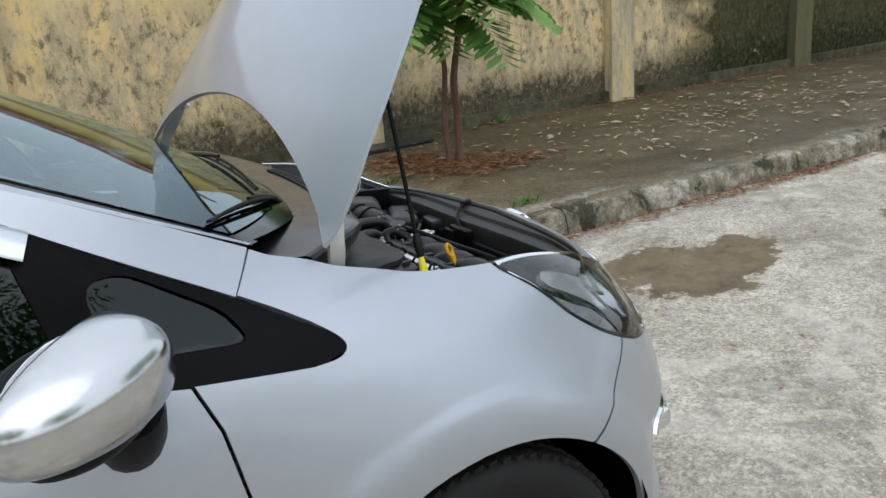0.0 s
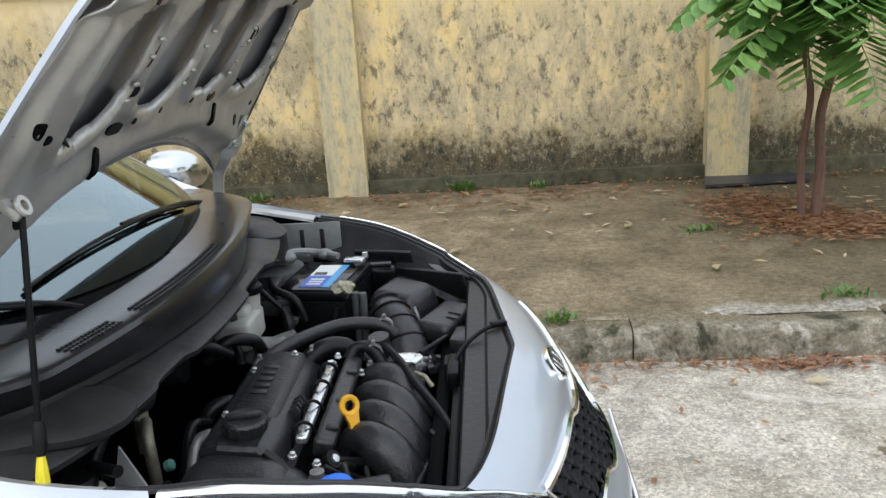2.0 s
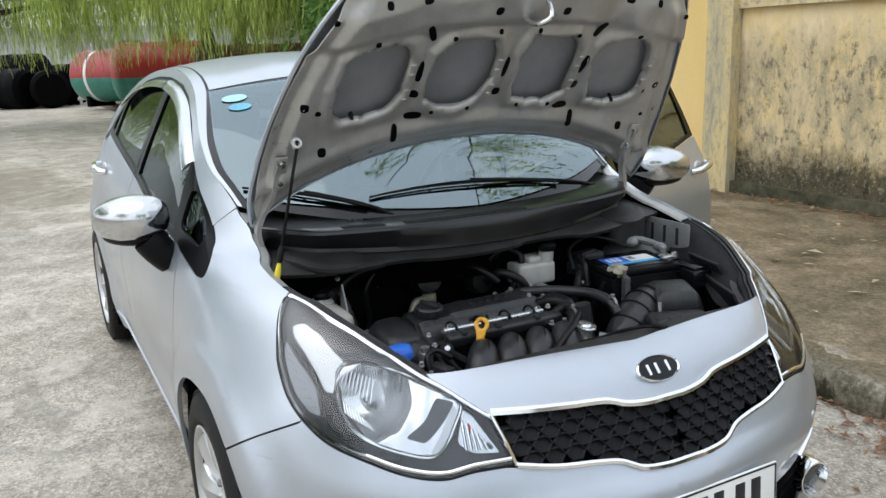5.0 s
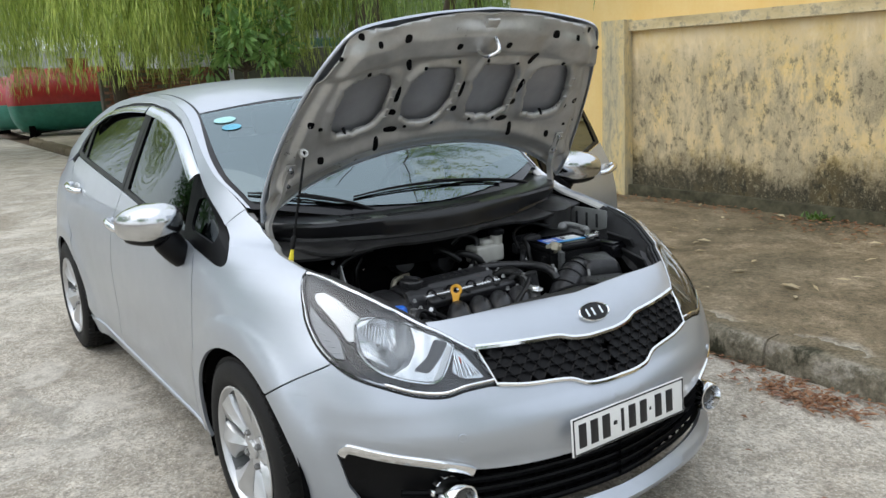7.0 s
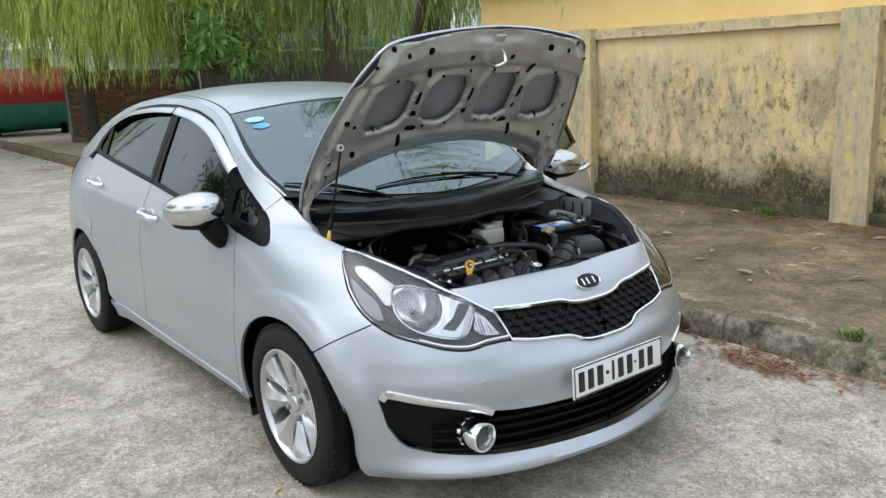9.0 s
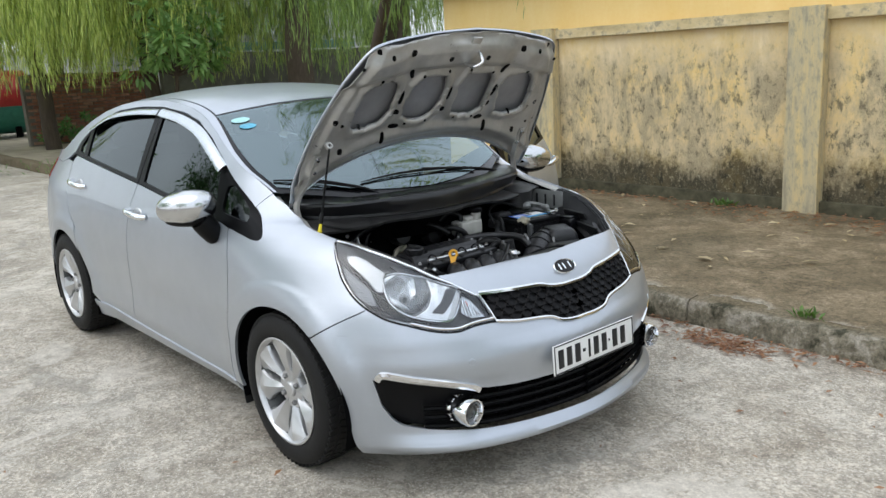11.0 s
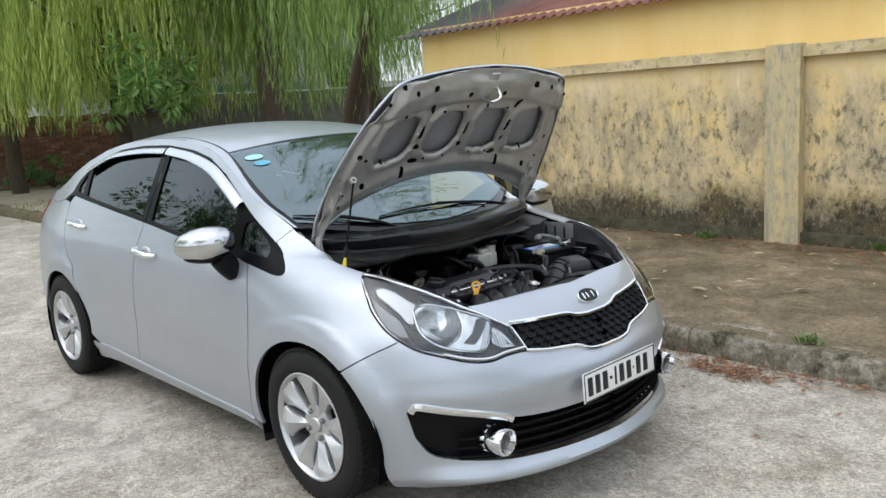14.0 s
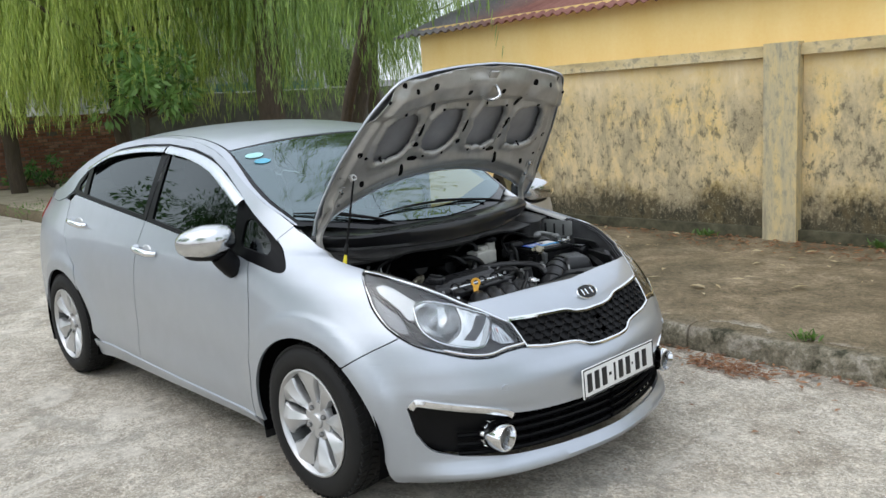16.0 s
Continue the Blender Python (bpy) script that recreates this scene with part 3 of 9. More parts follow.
def patch(f, poly, step, flange=0.012, both=False, mirror=False, proud=0.0):
    """Verts and faces of a curved panel: an outline in the surface's own coordinates, meshed finely, with a turned-in edge.
    both: with its mirror image; mirror: the image alone; proud: lifted off the surface."""
    sa, sb = step if isinstance(step, tuple) else (step, step)
    if sum(p[0] * q[1] - q[0] * p[1] for p, q in zip(poly, poly[1:] + poly[:1])) < 0:
        poly = poly[::-1]

    def normal(a, b):
        e = 1e-3
        return (f(a + e, b) - f(a - e, b)).cross(f(a, b + e) - f(a, b - e)).normalized()

    ca = sum(p[0] for p in poly) / len(poly)
    cb = sum(p[1] for p in poly) / len(poly)
    out = 1 if normal(ca, cb).dot(f(ca, cb) - Vector((-1.3, 0, 0.55))) > 0 else -1
    verts, faces, index = [], [], {}

    def vert(p):
        key = (round(p[0], 4), round(p[1], 4))
        if key not in index:
            index[key] = len(verts)
            v = f(*p)
            verts.append(v + normal(*p) * out * proud if proud else v)
        return index[key]

    tris = [[poly[k] for k in t] for t in tessellate_polygon([[Vector((p[0], p[1], 0)) for p in poly]])]
    for tri in tris:
        (ax, ay), (bx, by), (cx, cy) = tri
        area = (bx - ax) * (cy - ay) - (cx - ax) * (by - ay)
        if abs(area) < 1e-10:
            continue
        if area < 0:
            tri = tri[::-1]
        for i in range(math.floor(min(ax, bx, cx) / sa), math.ceil(max(ax, bx, cx) / sa)):
            strip = cut(cut(tri, 0, i * sa, True), 0, (i + 1) * sa, False)
            if len(strip) < 3:
                continue
            b0, b1 = min(p[1] for p in strip), max(p[1] for p in strip)
            for j in range(math.floor(b0 / sb), math.ceil(b1 / sb)):
                cell = cut(cut(strip, 1, j * sb, True), 1, (j + 1) * sb, False)
                ids = []
                for p in cell:
                    k = vert(p)
                    if k not in ids:
                        ids.append(k)
                if len(ids) > 2:
                    faces.append(ids if out > 0 else ids[::-1])
    if flange:
        rim = []
        for i, p in enumerate(poly):
            q = poly[(i + 1) % len(poly)]
            k = max(1, math.ceil(max(abs(q[0] - p[0]) / sa, abs(q[1] - p[1]) / sb)))
            rim += [(p[0] + (q[0] - p[0]) * t / k, p[1] + (q[1] - p[1]) * t / k) for t in range(k)]
        base = len(verts)
        for p in rim:
            v, nn = f(*p), normal(*p) * out
            verts += [v + nn * proud, v + nn * (proud - flange)]
        n = len(rim)
        for k in range(n):
            a, b = base + 2 * k, base + 2 * ((k + 1) % n)
            if both and abs(verts[a].y) < 1e-3 and abs(verts[b].y) < 1e-3:
                continue
            faces.append((a, b, b + 1, a + 1))
    if both or mirror:
        mv = [Vector((v[0], -v[1], v[2])) for v in verts]
        mf = [tuple(reversed(fc)) for fc in faces]
        if mirror:
            return mv, mf
        # the two halves share the vertices on the middle line
        n, twin = len(verts), []
        for k, v in enumerate(verts):
            twin.append(k if abs(v[1]) < 1e-3 else n + k)
        faces = faces + [tuple(twin[k] for k in fc) for fc in mf]
        verts = verts + mv
    return verts, faces


def panel(name, mat, parent, poly, step=0.025, label="", surface=None, **kw):
    v, fc = patch(surface or skin, poly, step, **kw)
    return finish_mesh(name, v, fc, mat, parent, label, angle=50)


def blob(bm, c, r, seg=12, rings=8, m=None):
    v = bmesh.ops.create_uvsphere(bm, u_segments=seg, v_segments=rings, radius=1)["verts"]
    bmesh.ops.scale(bm, vec=r if isinstance(r, tuple) else (r, r, r), verts=v)
    if m is not None:
        bmesh.ops.transform(bm, matrix=m, verts=v)
    bmesh.ops.translate(bm, vec=c, verts=v)
    return v


def smoothstep(a, b, x):
    t = min(1, max(0, (x - a) / (b - a)))
    return t * t * (3 - 2 * t)


def ring_frame(f, outer, inner, n=72):
    """Verts and faces of a flat frame between two outlines on a surface."""
    cx = sum(p[0] for p in inner) / len(inner)
    cy = sum(p[1] for p in inner) / len(inner)

    def reach(poly, a):
        dx, dy, best = math.cos(a), math.sin(a), 0.0
        for i, p in enumerate(poly):
            q = poly[(i + 1) % len(poly)]
            ex, ey = q[0] - p[0], q[1] - p[1]
            den = dx * ey - dy * ex
            if abs(den) < 1e-9:
                continue
            t = ((p[0] - cx) * ey - (p[1] - cy) * ex) / den
            k = ((p[0] - cx) * dy - (p[1] - cy) * dx) / den
            if t > 0 and -1e-6 <= k <= 1 + 1e-6:
                best = max(best, t)
        return best

    def bearing(p):
        return math.atan2(p[1] - cy, p[0] - cx) % (2 * math.pi)

    angles = sorted({round(bearing(p), 4) for p in outer + inner} | {round(2 * math.pi * k / n, 4) for k in range(n)})
    verts, faces = [], []
    for a in angles:
        for poly, back in ((outer, 0.0), (inner, 0.0), (inner, 0.012)):
            t = reach(poly, a)
            q = f(cx + t * math.cos(a), cy + t * math.sin(a))
            verts.append(q + Vector((0, math.copysign(back, -q.y), 0)))
    m = len(angles)
    for i in range(m):
        j = (i + 1) % m
        faces += [(3 * i, 3 * j, 3 * j + 1, 3 * i + 1), (3 * i + 1, 3 * j + 1, 3 * j + 2, 3 * i + 2)]
    return verts, faces


def mirrored(verts, faces):
    return [Vector((v[0], -v[1], v[2])) for v in verts], [tuple(reversed(fc)) for fc in faces]


# ---- ground, kerb, wall ----
def kerb_y(x):
    return 1.60 - 0.013 * x


PAVE_Z, WALL_Y = 0.135, 4.42


def grid_sheet(name, x0, x1, y0, y1, nx, ny, z, mat, label, rough=0.006, seed=0.0, edge=None):
    bm = bmesh.new()
    vs = [[bm.verts.new((x0 + (x1 - x0) * i / nx, (edge(x0 + (x1 - x0) * i / nx) if edge and j == 0 else y0 + (y1 - y0) * j / ny), 0)) for j in range(ny + 1)] for i in range(nx + 1)]
    for col in vs:
        for v in col:
            v.co.z = z + rough * noise.noise((v.co.x * 1.3 + seed, v.co.y * 1.3, seed)) + rough * 0.5 * noise.noise((v.co.x * 5, v.co.y * 5, seed))
    for i in range(nx):
        for j in range(ny):
            bm.faces.new((vs[i][j], vs[i + 1][j], vs[i + 1][j + 1], vs[i][j + 1]))
    ob = part(name, bm, mat, None, label)
    return tagged(ob, label, name, kind="structure")


ground = grid_sheet("ground", -700, 700, -700, 700, 8, 8, -0.06, SOIL, "flat brown earth far around the road", 0.0)
road = grid_sheet("road", -60, 30, -12, 1.75, 180, 30, -0.004, ROAD, "pale worn concrete road with a damp brown patch", 0.006, 3.0)
pavement = grid_sheet("pavement", -9, 22, 1.75, 4.5, 150, 18, PAVE_Z, PAVE, "damp brown concrete pavement between kerb and wall", 0.008, 9.0, edge=lambda x: kerb_y(x) + 0.13)
verge = grid_sheet("verge", -60, -9, 1.75, 30, 60, 40, PAVE_Z, DIRT, "pale dusty earth and concrete verge behind the kerb", 0.03, 5.0, edge=lambda x: kerb_y(x) + 0.13)

# kerb: a base of cast stones, each with chipped edges
kerb = tagged(new("kerb"), "row of chipped, stained concrete kerb stones", "kerb", kind="structure")
rng = random.Random(4)
x = -22.0
while x < 14:
    ln = rng.uniform(0.92, 1.08)
    bm = bmesh.new()
    nx = 26
    prof = [(0.0, -0.05), (0.004, 0.02), (0.014, 0.075), (0.026, 0.114), (0.046, 0.131), (0.15, PAVE_Z + 0.004), (0.21, PAVE_Z - 0.002), (0.22, 0.0)]
    rows_ = []
    tilt, dy = rng.uniform(-0.012, 0.012), rng.uniform(-0.012, 0.012)
    for i in range(nx + 1):
        xx = x + 0.002 + (ln - 0.004) * i / nx
        row = []
        endf = 0.007 * (1 if i in (0, nx) else 0)
        for k, (py, pz) in enumerate(prof):
            w = noise.noise((xx * 3.1, k * 0.35, 1.7)) * 0.012 + noise.noise((xx * 9, k * 0.8, 4.1)) * 0.012 + noise.noise((xx * 23, k * 1.7, 4.1)) * 0.010
            row.append(bm.verts.new((xx, kerb_y(xx) + dy + py + w * (k < 6) + endf * (k < 5), pz + (w * 0.6 + tilt * (i / nx - 0.5) - endf * 0.5) * (1 < k < 7))))
        rows_.append(row)
    for a, b in zip(rows_, rows_[1:]):
        for k in range(len(prof) - 1):
            bm.faces.new((a[k], b[k], b[k + 1], a[k + 1]))
    for row in (rows_[0], rows_[-1]):
        bm.faces.new(row)
    part("kerb_stone", bm, KERB, kerb, angle=60)
    x += ln

# yellow boundary wall with plinth, coping and pillars
PILLARS = [-3.27, -0.45, 2.27, 5.12, 7.9, 10.7, 13.5]
wall = tagged(new("wall_street"), "yellow plastered boundary wall, mouldy and stained, with pillars", "wall", kind="structure")


def wavy_slab(x0, x1, y0, y1, z0, z1, nx, nz, amp, seed):
    """A slab whose faces and edges wander a little."""
    bm = bmesh.new()
    grid = []
    for i in range(nx + 1):
        for j in range(nz + 1):
            xx, zz = x0 + (x1 - x0) * i / nx, z0 + (z1 - z0) * j / nz
            w = amp * (noise.noise((xx * 1.7 + seed, zz * 2.1, seed)) + 0.5 * noise.noise((xx * 7, zz * 7, seed)))
            grid.append((bm.verts.new((xx, y0 + w, zz + 0.4 * w * (j in (0, nz)))), bm.verts.new((xx, y1, zz + 0.4 * w * (j in (0, nz))))))
    at = lambda i, j: grid[i * (nz + 1) + j]
    for i in range(nx):
        for j in range(nz):
            bm.faces.new((at(i, j)[0], at(i + 1, j)[0], at(i + 1, j + 1)[0], at(i, j + 1)[0]))
            bm.faces.new((at(i, j)[1], at(i, j + 1)[1], at(i + 1, j + 1)[1], at(i + 1, j)[1]))
        for j in (0, nz):
            bm.faces.new((at(i, j)[0], at(i, j)[1], at(i + 1, j)[1], at(i + 1, j)[0]))
    for i in (0, nx):
        for j in range(nz):
            bm.faces.new((at(i, j)[0], at(i, j + 1)[0], at(i, j + 1)[1], at(i, j)[1]))
    return bm


part("wall_panel", wavy_slab(-3.40, 22, WALL_Y, WALL_Y + 0.22, 0.02, 1.69, 220, 14, 0.006, 2.0), PLASTER, wall)
part("plinth", wavy_slab(-3.40, 22, WALL_Y - 0.065, WALL_Y - 0.002, 0.05, 0.235, 260, 3, 0.012, 7.0), PLINTH, wall, "black-stained cement plinth", angle=30)
part("coping", wavy_slab(-3.45, 22, WALL_Y - 0.06, WALL_Y + 0.26, 1.692, 1.785, 200, 2, 0.006, 5.0), CREAM, wall, "pale weathered coping band", angle=30)
for px in PILLARS:
    bm = wavy_slab(px - 0.145, px + 0.145, WALL_Y - 0.115, WALL_Y - 0.004, 0.06, 1.80, 4, 16, 0.006, px)
    part("pillar", bm, PILLAR, wall, "grey and yellow weathered pillar", angle=30)
for hx, hz, hr in ((3.33, 1.28, 0.075), (4.55, 1.35, 0.04)):
    bm = bmesh.new()
    ring = [(hr * (1 + 0.35 * noise.noise((a, hx, 0))) * math.cos(a) * 1.3, hr * (1 + 0.4 * noise.noise((a, 3, hx))) * math.sin(a)) for a in (2 * math.pi * k / 16 for k in range(16))]
    prism(bm, ring, lambda a, b, h: (hx + a, WALL_Y - 0.012 + h, hz + b), 0.03)
    part("bare_patch", bm, BRICKDARK, wall, "hole in the plaster showing brick")

# low building behind the wall
shed = thing("shed", "low yellow building with a rusty corrugated roof behind the wall", "building", (-1, 6, 0))


def at_shed(ob):
    ob.location = (1, -6, 0)
    return ob


for c_, s_ in (((-1.4, 4.77, 1.15), (7.6, 0.2, 2.5)), ((-5.1, 7.24, 1.15), (0.2, 4.7, 2.5)), ((-1.4, 9.7, 1.15), (7.6, 0.2, 2.5)), ((2.3, 7.24, 1.15), (0.2, 4.7, 2.5))):
    bm = bmesh.new()
    box(bm, c_, s_)
    at_shed(part("shed_wall", bm, UPPER, shed, "plain yellow plaster"))

bm = bmesh.new()
n = 250
lo, hi = [], []
for i in range(n + 1):
    xx = -5.52 + 8.17 * i / n
    w = 0.022 * math.sin(2 * math.pi * xx / 0.13) + 0.01 * noise.noise((xx, 0, 0))
    lo.append(bm.verts.new((xx, 4.5 + 0.02 * noise.noise((xx * 6, 1, 1)), 2.32 + w)))
    hi.append(bm.verts.new((xx, 7.6, 3.35 + w)))
back = [bm.verts.new((v.co.x, 10.4, v.co.z - 0.95)) for v in hi]
for a, b, c in ((lo, hi, 0), (hi, back, 0)):
    for i in range(n):
        bm.faces.new((a[i], a[i + 1], b[i + 1], b[i]))
r = at_shed(part("roof", bm, SHEET, shed, "rusty red corrugated metal roof"))
r.modifiers.new("thick", "SOLIDIFY").thickness = 0.006


# ---- far things behind the car ----
def far_wall(name, label, x0, y0, y1, z1, mat, thick=0.2):
    bm = bmesh.new()
    nn = 40
    vs = []
    for i in range(nn + 1):
        yy = y0 + (y1 - y0) * i / nn
        top = z1 + 0.06 * noise.noise((yy * 2, x0, 0))
        vs.append([bm.verts.new((x0, yy, 0.0)), bm.verts.new((x0, yy, top)), bm.verts.new((x0 - thick, yy, top)), bm.verts.new((x0 - thick, yy, 0.0))])
    for a, b in zip(vs, vs[1:]):
        for k in range(3):
            bm.faces.new((a[k], a[k + 1], b[k + 1], b[k]))
    bm.faces.new(vs[0])
    bm.faces.new(vs[-1])
    return tagged(part(name, bm, mat, None, label), label, "wall", kind="structure")


BRICK_X = -17.6
brick_wall = far_wall("wall_brick", "old red brick wall with crumbling mortar", BRICK_X, 2.9, 5.9, 1.72, MORTAR, 0.22)
far_wall("wall_grey", "mossy grey concrete wall behind the trees", -17.2, 6.0, 16, 2.05, GREYWALL)
far_wall("wall_end", "faded render wall closing the far end of the road", -44, -30, 40, 3.2, PALEWALL)
far_wall("wall_yard", "plain pale wall closing the far side of the yard", -60, -60, -30, 3.0, PALEWALL)

hall = thing("hall", "pale industrial hall with a dark roof far behind trees", "building", (-27, 13, 0))
bm = bmesh.new()
box(bm, (0, 0, 2.6), (7, 12, 5.2), 0.03)
part("hall_wall", bm, PALEWALL, hall)
bm = bmesh.new()
box(bm, (0, 0, 5.35), (8, 13, 0.3), 0.05)
part("roof", bm, DARKROOF, hall)
for k in range(4):
    bm = bmesh.new()
    box(bm, (3.52, -4.4 + 2.9 * k, 3.0), (0.06, 1.2, 1.4), 0.02)
    part("window", bm, GLOSSBLACK, hall)
lean = thing("lean_to", "low lean-to roof of teal and dark sheets", "shelter", (-18.6, 9.2, 0))
bm = bmesh.new()
box(bm, (0, 0, 2.42), (2.4, 5.4, 0.07), 0.01, pose(0, 0, 0, 0, 8, 0))
part("roof", bm, DARKROOF, lean)
bm = bmesh.new()
box(bm, (1.26, 0, 2.2), (0.05, 5.4, 0.22), 0.01)
part("fascia", bm, TEAL, lean)
for k in (-2.5, 0, 2.5):
    bm = bmesh.new()
    tube(bm, [(0.9, k, 0), (0.9, k, 2.3)], 0.05, 8)
    part("post", bm, GREYWALL, lean)


# ---- storage tanks at the roadside ----
def tank(at, turn, length, r, label, with_band):
    ob = thing("storage_tank", label, "tank", at, "painted steel tanks")
    ob.rotation_euler = (0, 0, turn)
    bm = bmesh.new()
    prof = [(0.0, -length / 2)] + [(r * math.sin(a), -length / 2 + r * 0.45 * (1 - math.cos(a))) for a in (math.pi / 2 * k / 6 for k in range(1, 7))]
    prof += [(rr, -h) for rr, h in prof[::-1]]
    lathe(bm, prof, pose(0, 0, r + 0.12, 0, 90, 0), 40)
    part("vessel", bm, TANK, ob)
    for k in (-0.3, 0.3):
        bm = bmesh.new()
        box(bm, (k * length, 0, 0.15), (0.16, r * 1.3, 0.34), 0.02)
        part("saddle", bm, DARK, ob)
    bm = bmesh.new()
    lathe(bm, [(0.28, 0), (0.28, 0.2), (0.33, 0.2), (0.33, 0.27), (0.0, 0.29)], pose(0.15 * length, 0, 2 * r + 0.08), 20)
    part("manhole", bm, TANK, ob, "red flanged manhole")
    if with_band:
        bm = bmesh.new()
        lathe(bm, [(r + 0.002, -0.06), (r + 0.012, -0.05), (r + 0.012, 0.05), (r + 0.002, 0.06)], pose(-0.22 * length, 0, r + 0.12, 0, 90, 0), 40)
        part("band", bm, WHITE, ob, "white painted band")
    return ob


tank((-22.6, 3.05, 0.12), radians(74), 2.9, 0.85, "large red and green steel tank lying on saddles", False)
tank((-25.2, 2.2, 0.12), radians(38), 3.2, 0.78, "red and green tank with a white band on saddles", True)
gate = thing("gate", "faded white slatted steel gate beside the tanks", "gate", (-27.5, 1.75, 0))
for k in range(7):
    bm = bmesh.new()
    box(bm, (0, -0.6 + 0.2 * k, 1.15), (0.05, 0.09, 2.1), 0.01)
    part("slat", bm, WHITEGATE, gate)
for z in (0.3, 1.3, 2.1):
    bm = bmesh.new()
    box(bm, (0.06, 0, z), (0.05, 1.4, 0.09), 0.01)
    part("rail", bm, WHITEGATE, gate)
for k, (dx, dy, r) in enumerate(((-29, 0.35, 0.62), (-30.6, 1.0, 0.7), (-29.5, -0.7, 0.66), (-31, -0.3, 0.9))):
    ob = thing("drum", "dark round steel drum lying at the roadside", "drum", (dx, dy, 0), "dark drums")
    bm = bmesh.new()
    lathe(bm, [(0, -0.8), (r * 0.8, -0.78), (r, -0.66), (r * 1.02, -0.3), (r, -0.28), (r, 0.28), (r * 1.02, 0.3), (r, 0.66), (r * 0.8, 0.78), (0, 0.8)], pose(0, 0, r, 0, 90, 20 * k), 28)
    part("shell", bm, DARK, ob)


# ---- trees ----
def limb(bm, a, b, r0, r1, bend, rg, n=7):
    a, b = Vector(a), Vector(b)
    ln = (b - a).length
    pts = []
    for i in range(n + 1):
        t = i / n
        p = a.lerp(b, t) + Vector((rg.uniform(-1, 1), rg.uniform(-1, 1), rg.uniform(-0.3, 0.6))) * bend * ln * math.sin(math.pi * t)
        pts.append(p)
    tube(bm, pts, [r0 + (r1 - r0) * i / n for i in range(n + 1)], 9)
    return pts


def weeping_tree(at, height, spread, trunk_r, seed, strands, lean=(0, 0), low=1.6, leaf=None):
    """A tree with a tapered trunk, limbs and long hanging strands of narrow leaves."""
    rg = random.Random(seed)
    ob = thing("weeping_tree", "weeping tree with long hanging strands of narrow green leaves", "tree", at, "weeping trees")
    top = Vector((lean[0], lean[1], height * 0.72))
    bm = bmesh.new()
    tr = limb(bm, (0, 0, -0.1), top, trunk_r, trunk_r * 0.55, 0.02, rg, 9)
    tips = []
    for k in range(15):
        t = rg.uniform(0.42, 1.0)
        s = Vector((lean[0], lean[1], height * 0.72)) * t
        a = rg.uniform(0, 2 * math.pi)
        rad = spread * rg.uniform(0.45, 1.0)
        e = s + Vector((math.cos(a) * rad, math.sin(a) * rad, height * rg.uniform(0.1, 0.34)))
        tips.append(limb(bm, s, e, trunk_r * 0.34, trunk_r * 0.06, 0.06, rg))
    part("trunk", bm, BARK, ob)
    verts, faces = [], []
    for k in range(strands):
        # strands hang in bundles from the twigs
        if k % 6 == 0:
            br = rg.choice(tips)
            twig = Vector(br[rg.randint(2, len(br) - 1)]) + Vector((rg.gauss(0, 0.42), rg.gauss(0, 0.42), rg.gauss(0, 0.28)))
        p = twig + Vector((rg.gauss(0, 0.10), rg.gauss(0, 0.10), rg.gauss(0, 0.16)))
        out = Vector((p.x, p.y, 0)) * 0.1 / max(0.4, Vector((p.x, p.y)).length)
        ln = min(rg.uniform(1.0, 3.6), p.z - low * rg.uniform(0.75, 1.5))
        if ln < 0.3:
            continue
        sway = Vector((rg.gauss(0, 0.07), rg.gauss(0, 0.07), 0))
        n = int(ln / 0.08)
        for i in range(n):
            t = i / n
            q = p + out * (4 * t) + sway * (t * t * 3) + Vector((0, 0, 0.12 * math.sin(math.pi * t * 0.5) - ln * t))
            az = rg.uniform(0, 2 * math.pi)
            d = (Vector((math.cos(az), math.sin(az), 0)) * 0.30 + Vector((0, 0, -1))).normalized()
            L = rg.uniform(0.13, 0.25)
            w = Vector((-math.sin(az), math.cos(az), 0)) * rg.uniform(0.0045, 0.009)
            b = len(verts)
            verts += [q - w * 0.4, q + w * 0.4, q + d * L * 0.5 + w, q + d * L, q + d * L * 0.5 - w]
            faces.append((b, b + 1, b + 2, b + 3, b + 4))
    finish_mesh("crown", verts, faces, leaf or WILLOW, ob, smooth=False)
    return ob


weeping_tree((-12.0, 6.75, 0.1), 8.2, 3.6, 0.30, 11, 2300, (0, 0), 1.4, WILLOW_DEEP)
weeping_tree((-12.6, 9.0, 0.1), 8.4, 3.4, 0.2, 12, 950, (0.9, 1.2), 1.6, WILLOW_DEEP)
weeping_tree((-14.0, 4.6, 0.1), 7.6, 3.6, 0.18, 13, 3000, (-0.3, -0.4), 1.5)
weeping_tree((-16.2, 3.0, 0.1), 7.4, 3.6, 0.17, 14, 3000, (0.0, -0.3), 1.75)
weeping_tree((-18.5, -1.9, 0.0), 7.6, 4.2, 0.2, 15, 4600, (0, 1.2), 1.5)
weeping_tree((-14.5, 11.5, 0.1), 8.6, 3.4, 0.22, 16, 800, leaf=WILLOW_DEEP)
weeping_tree((-24.0, 5.6, 0.1), 9.5, 4.8, 0.24, 17, 3000, (0, 0), 2.4)
# a leaning tree at the low building's end, which hangs over the wall
weeping_tree((-8.35, 5.4, 0.1), 9.8, 2.5, 0.095, 19, 1300, (4.7, -0.9), 2.3, WILLOW_DEEP)


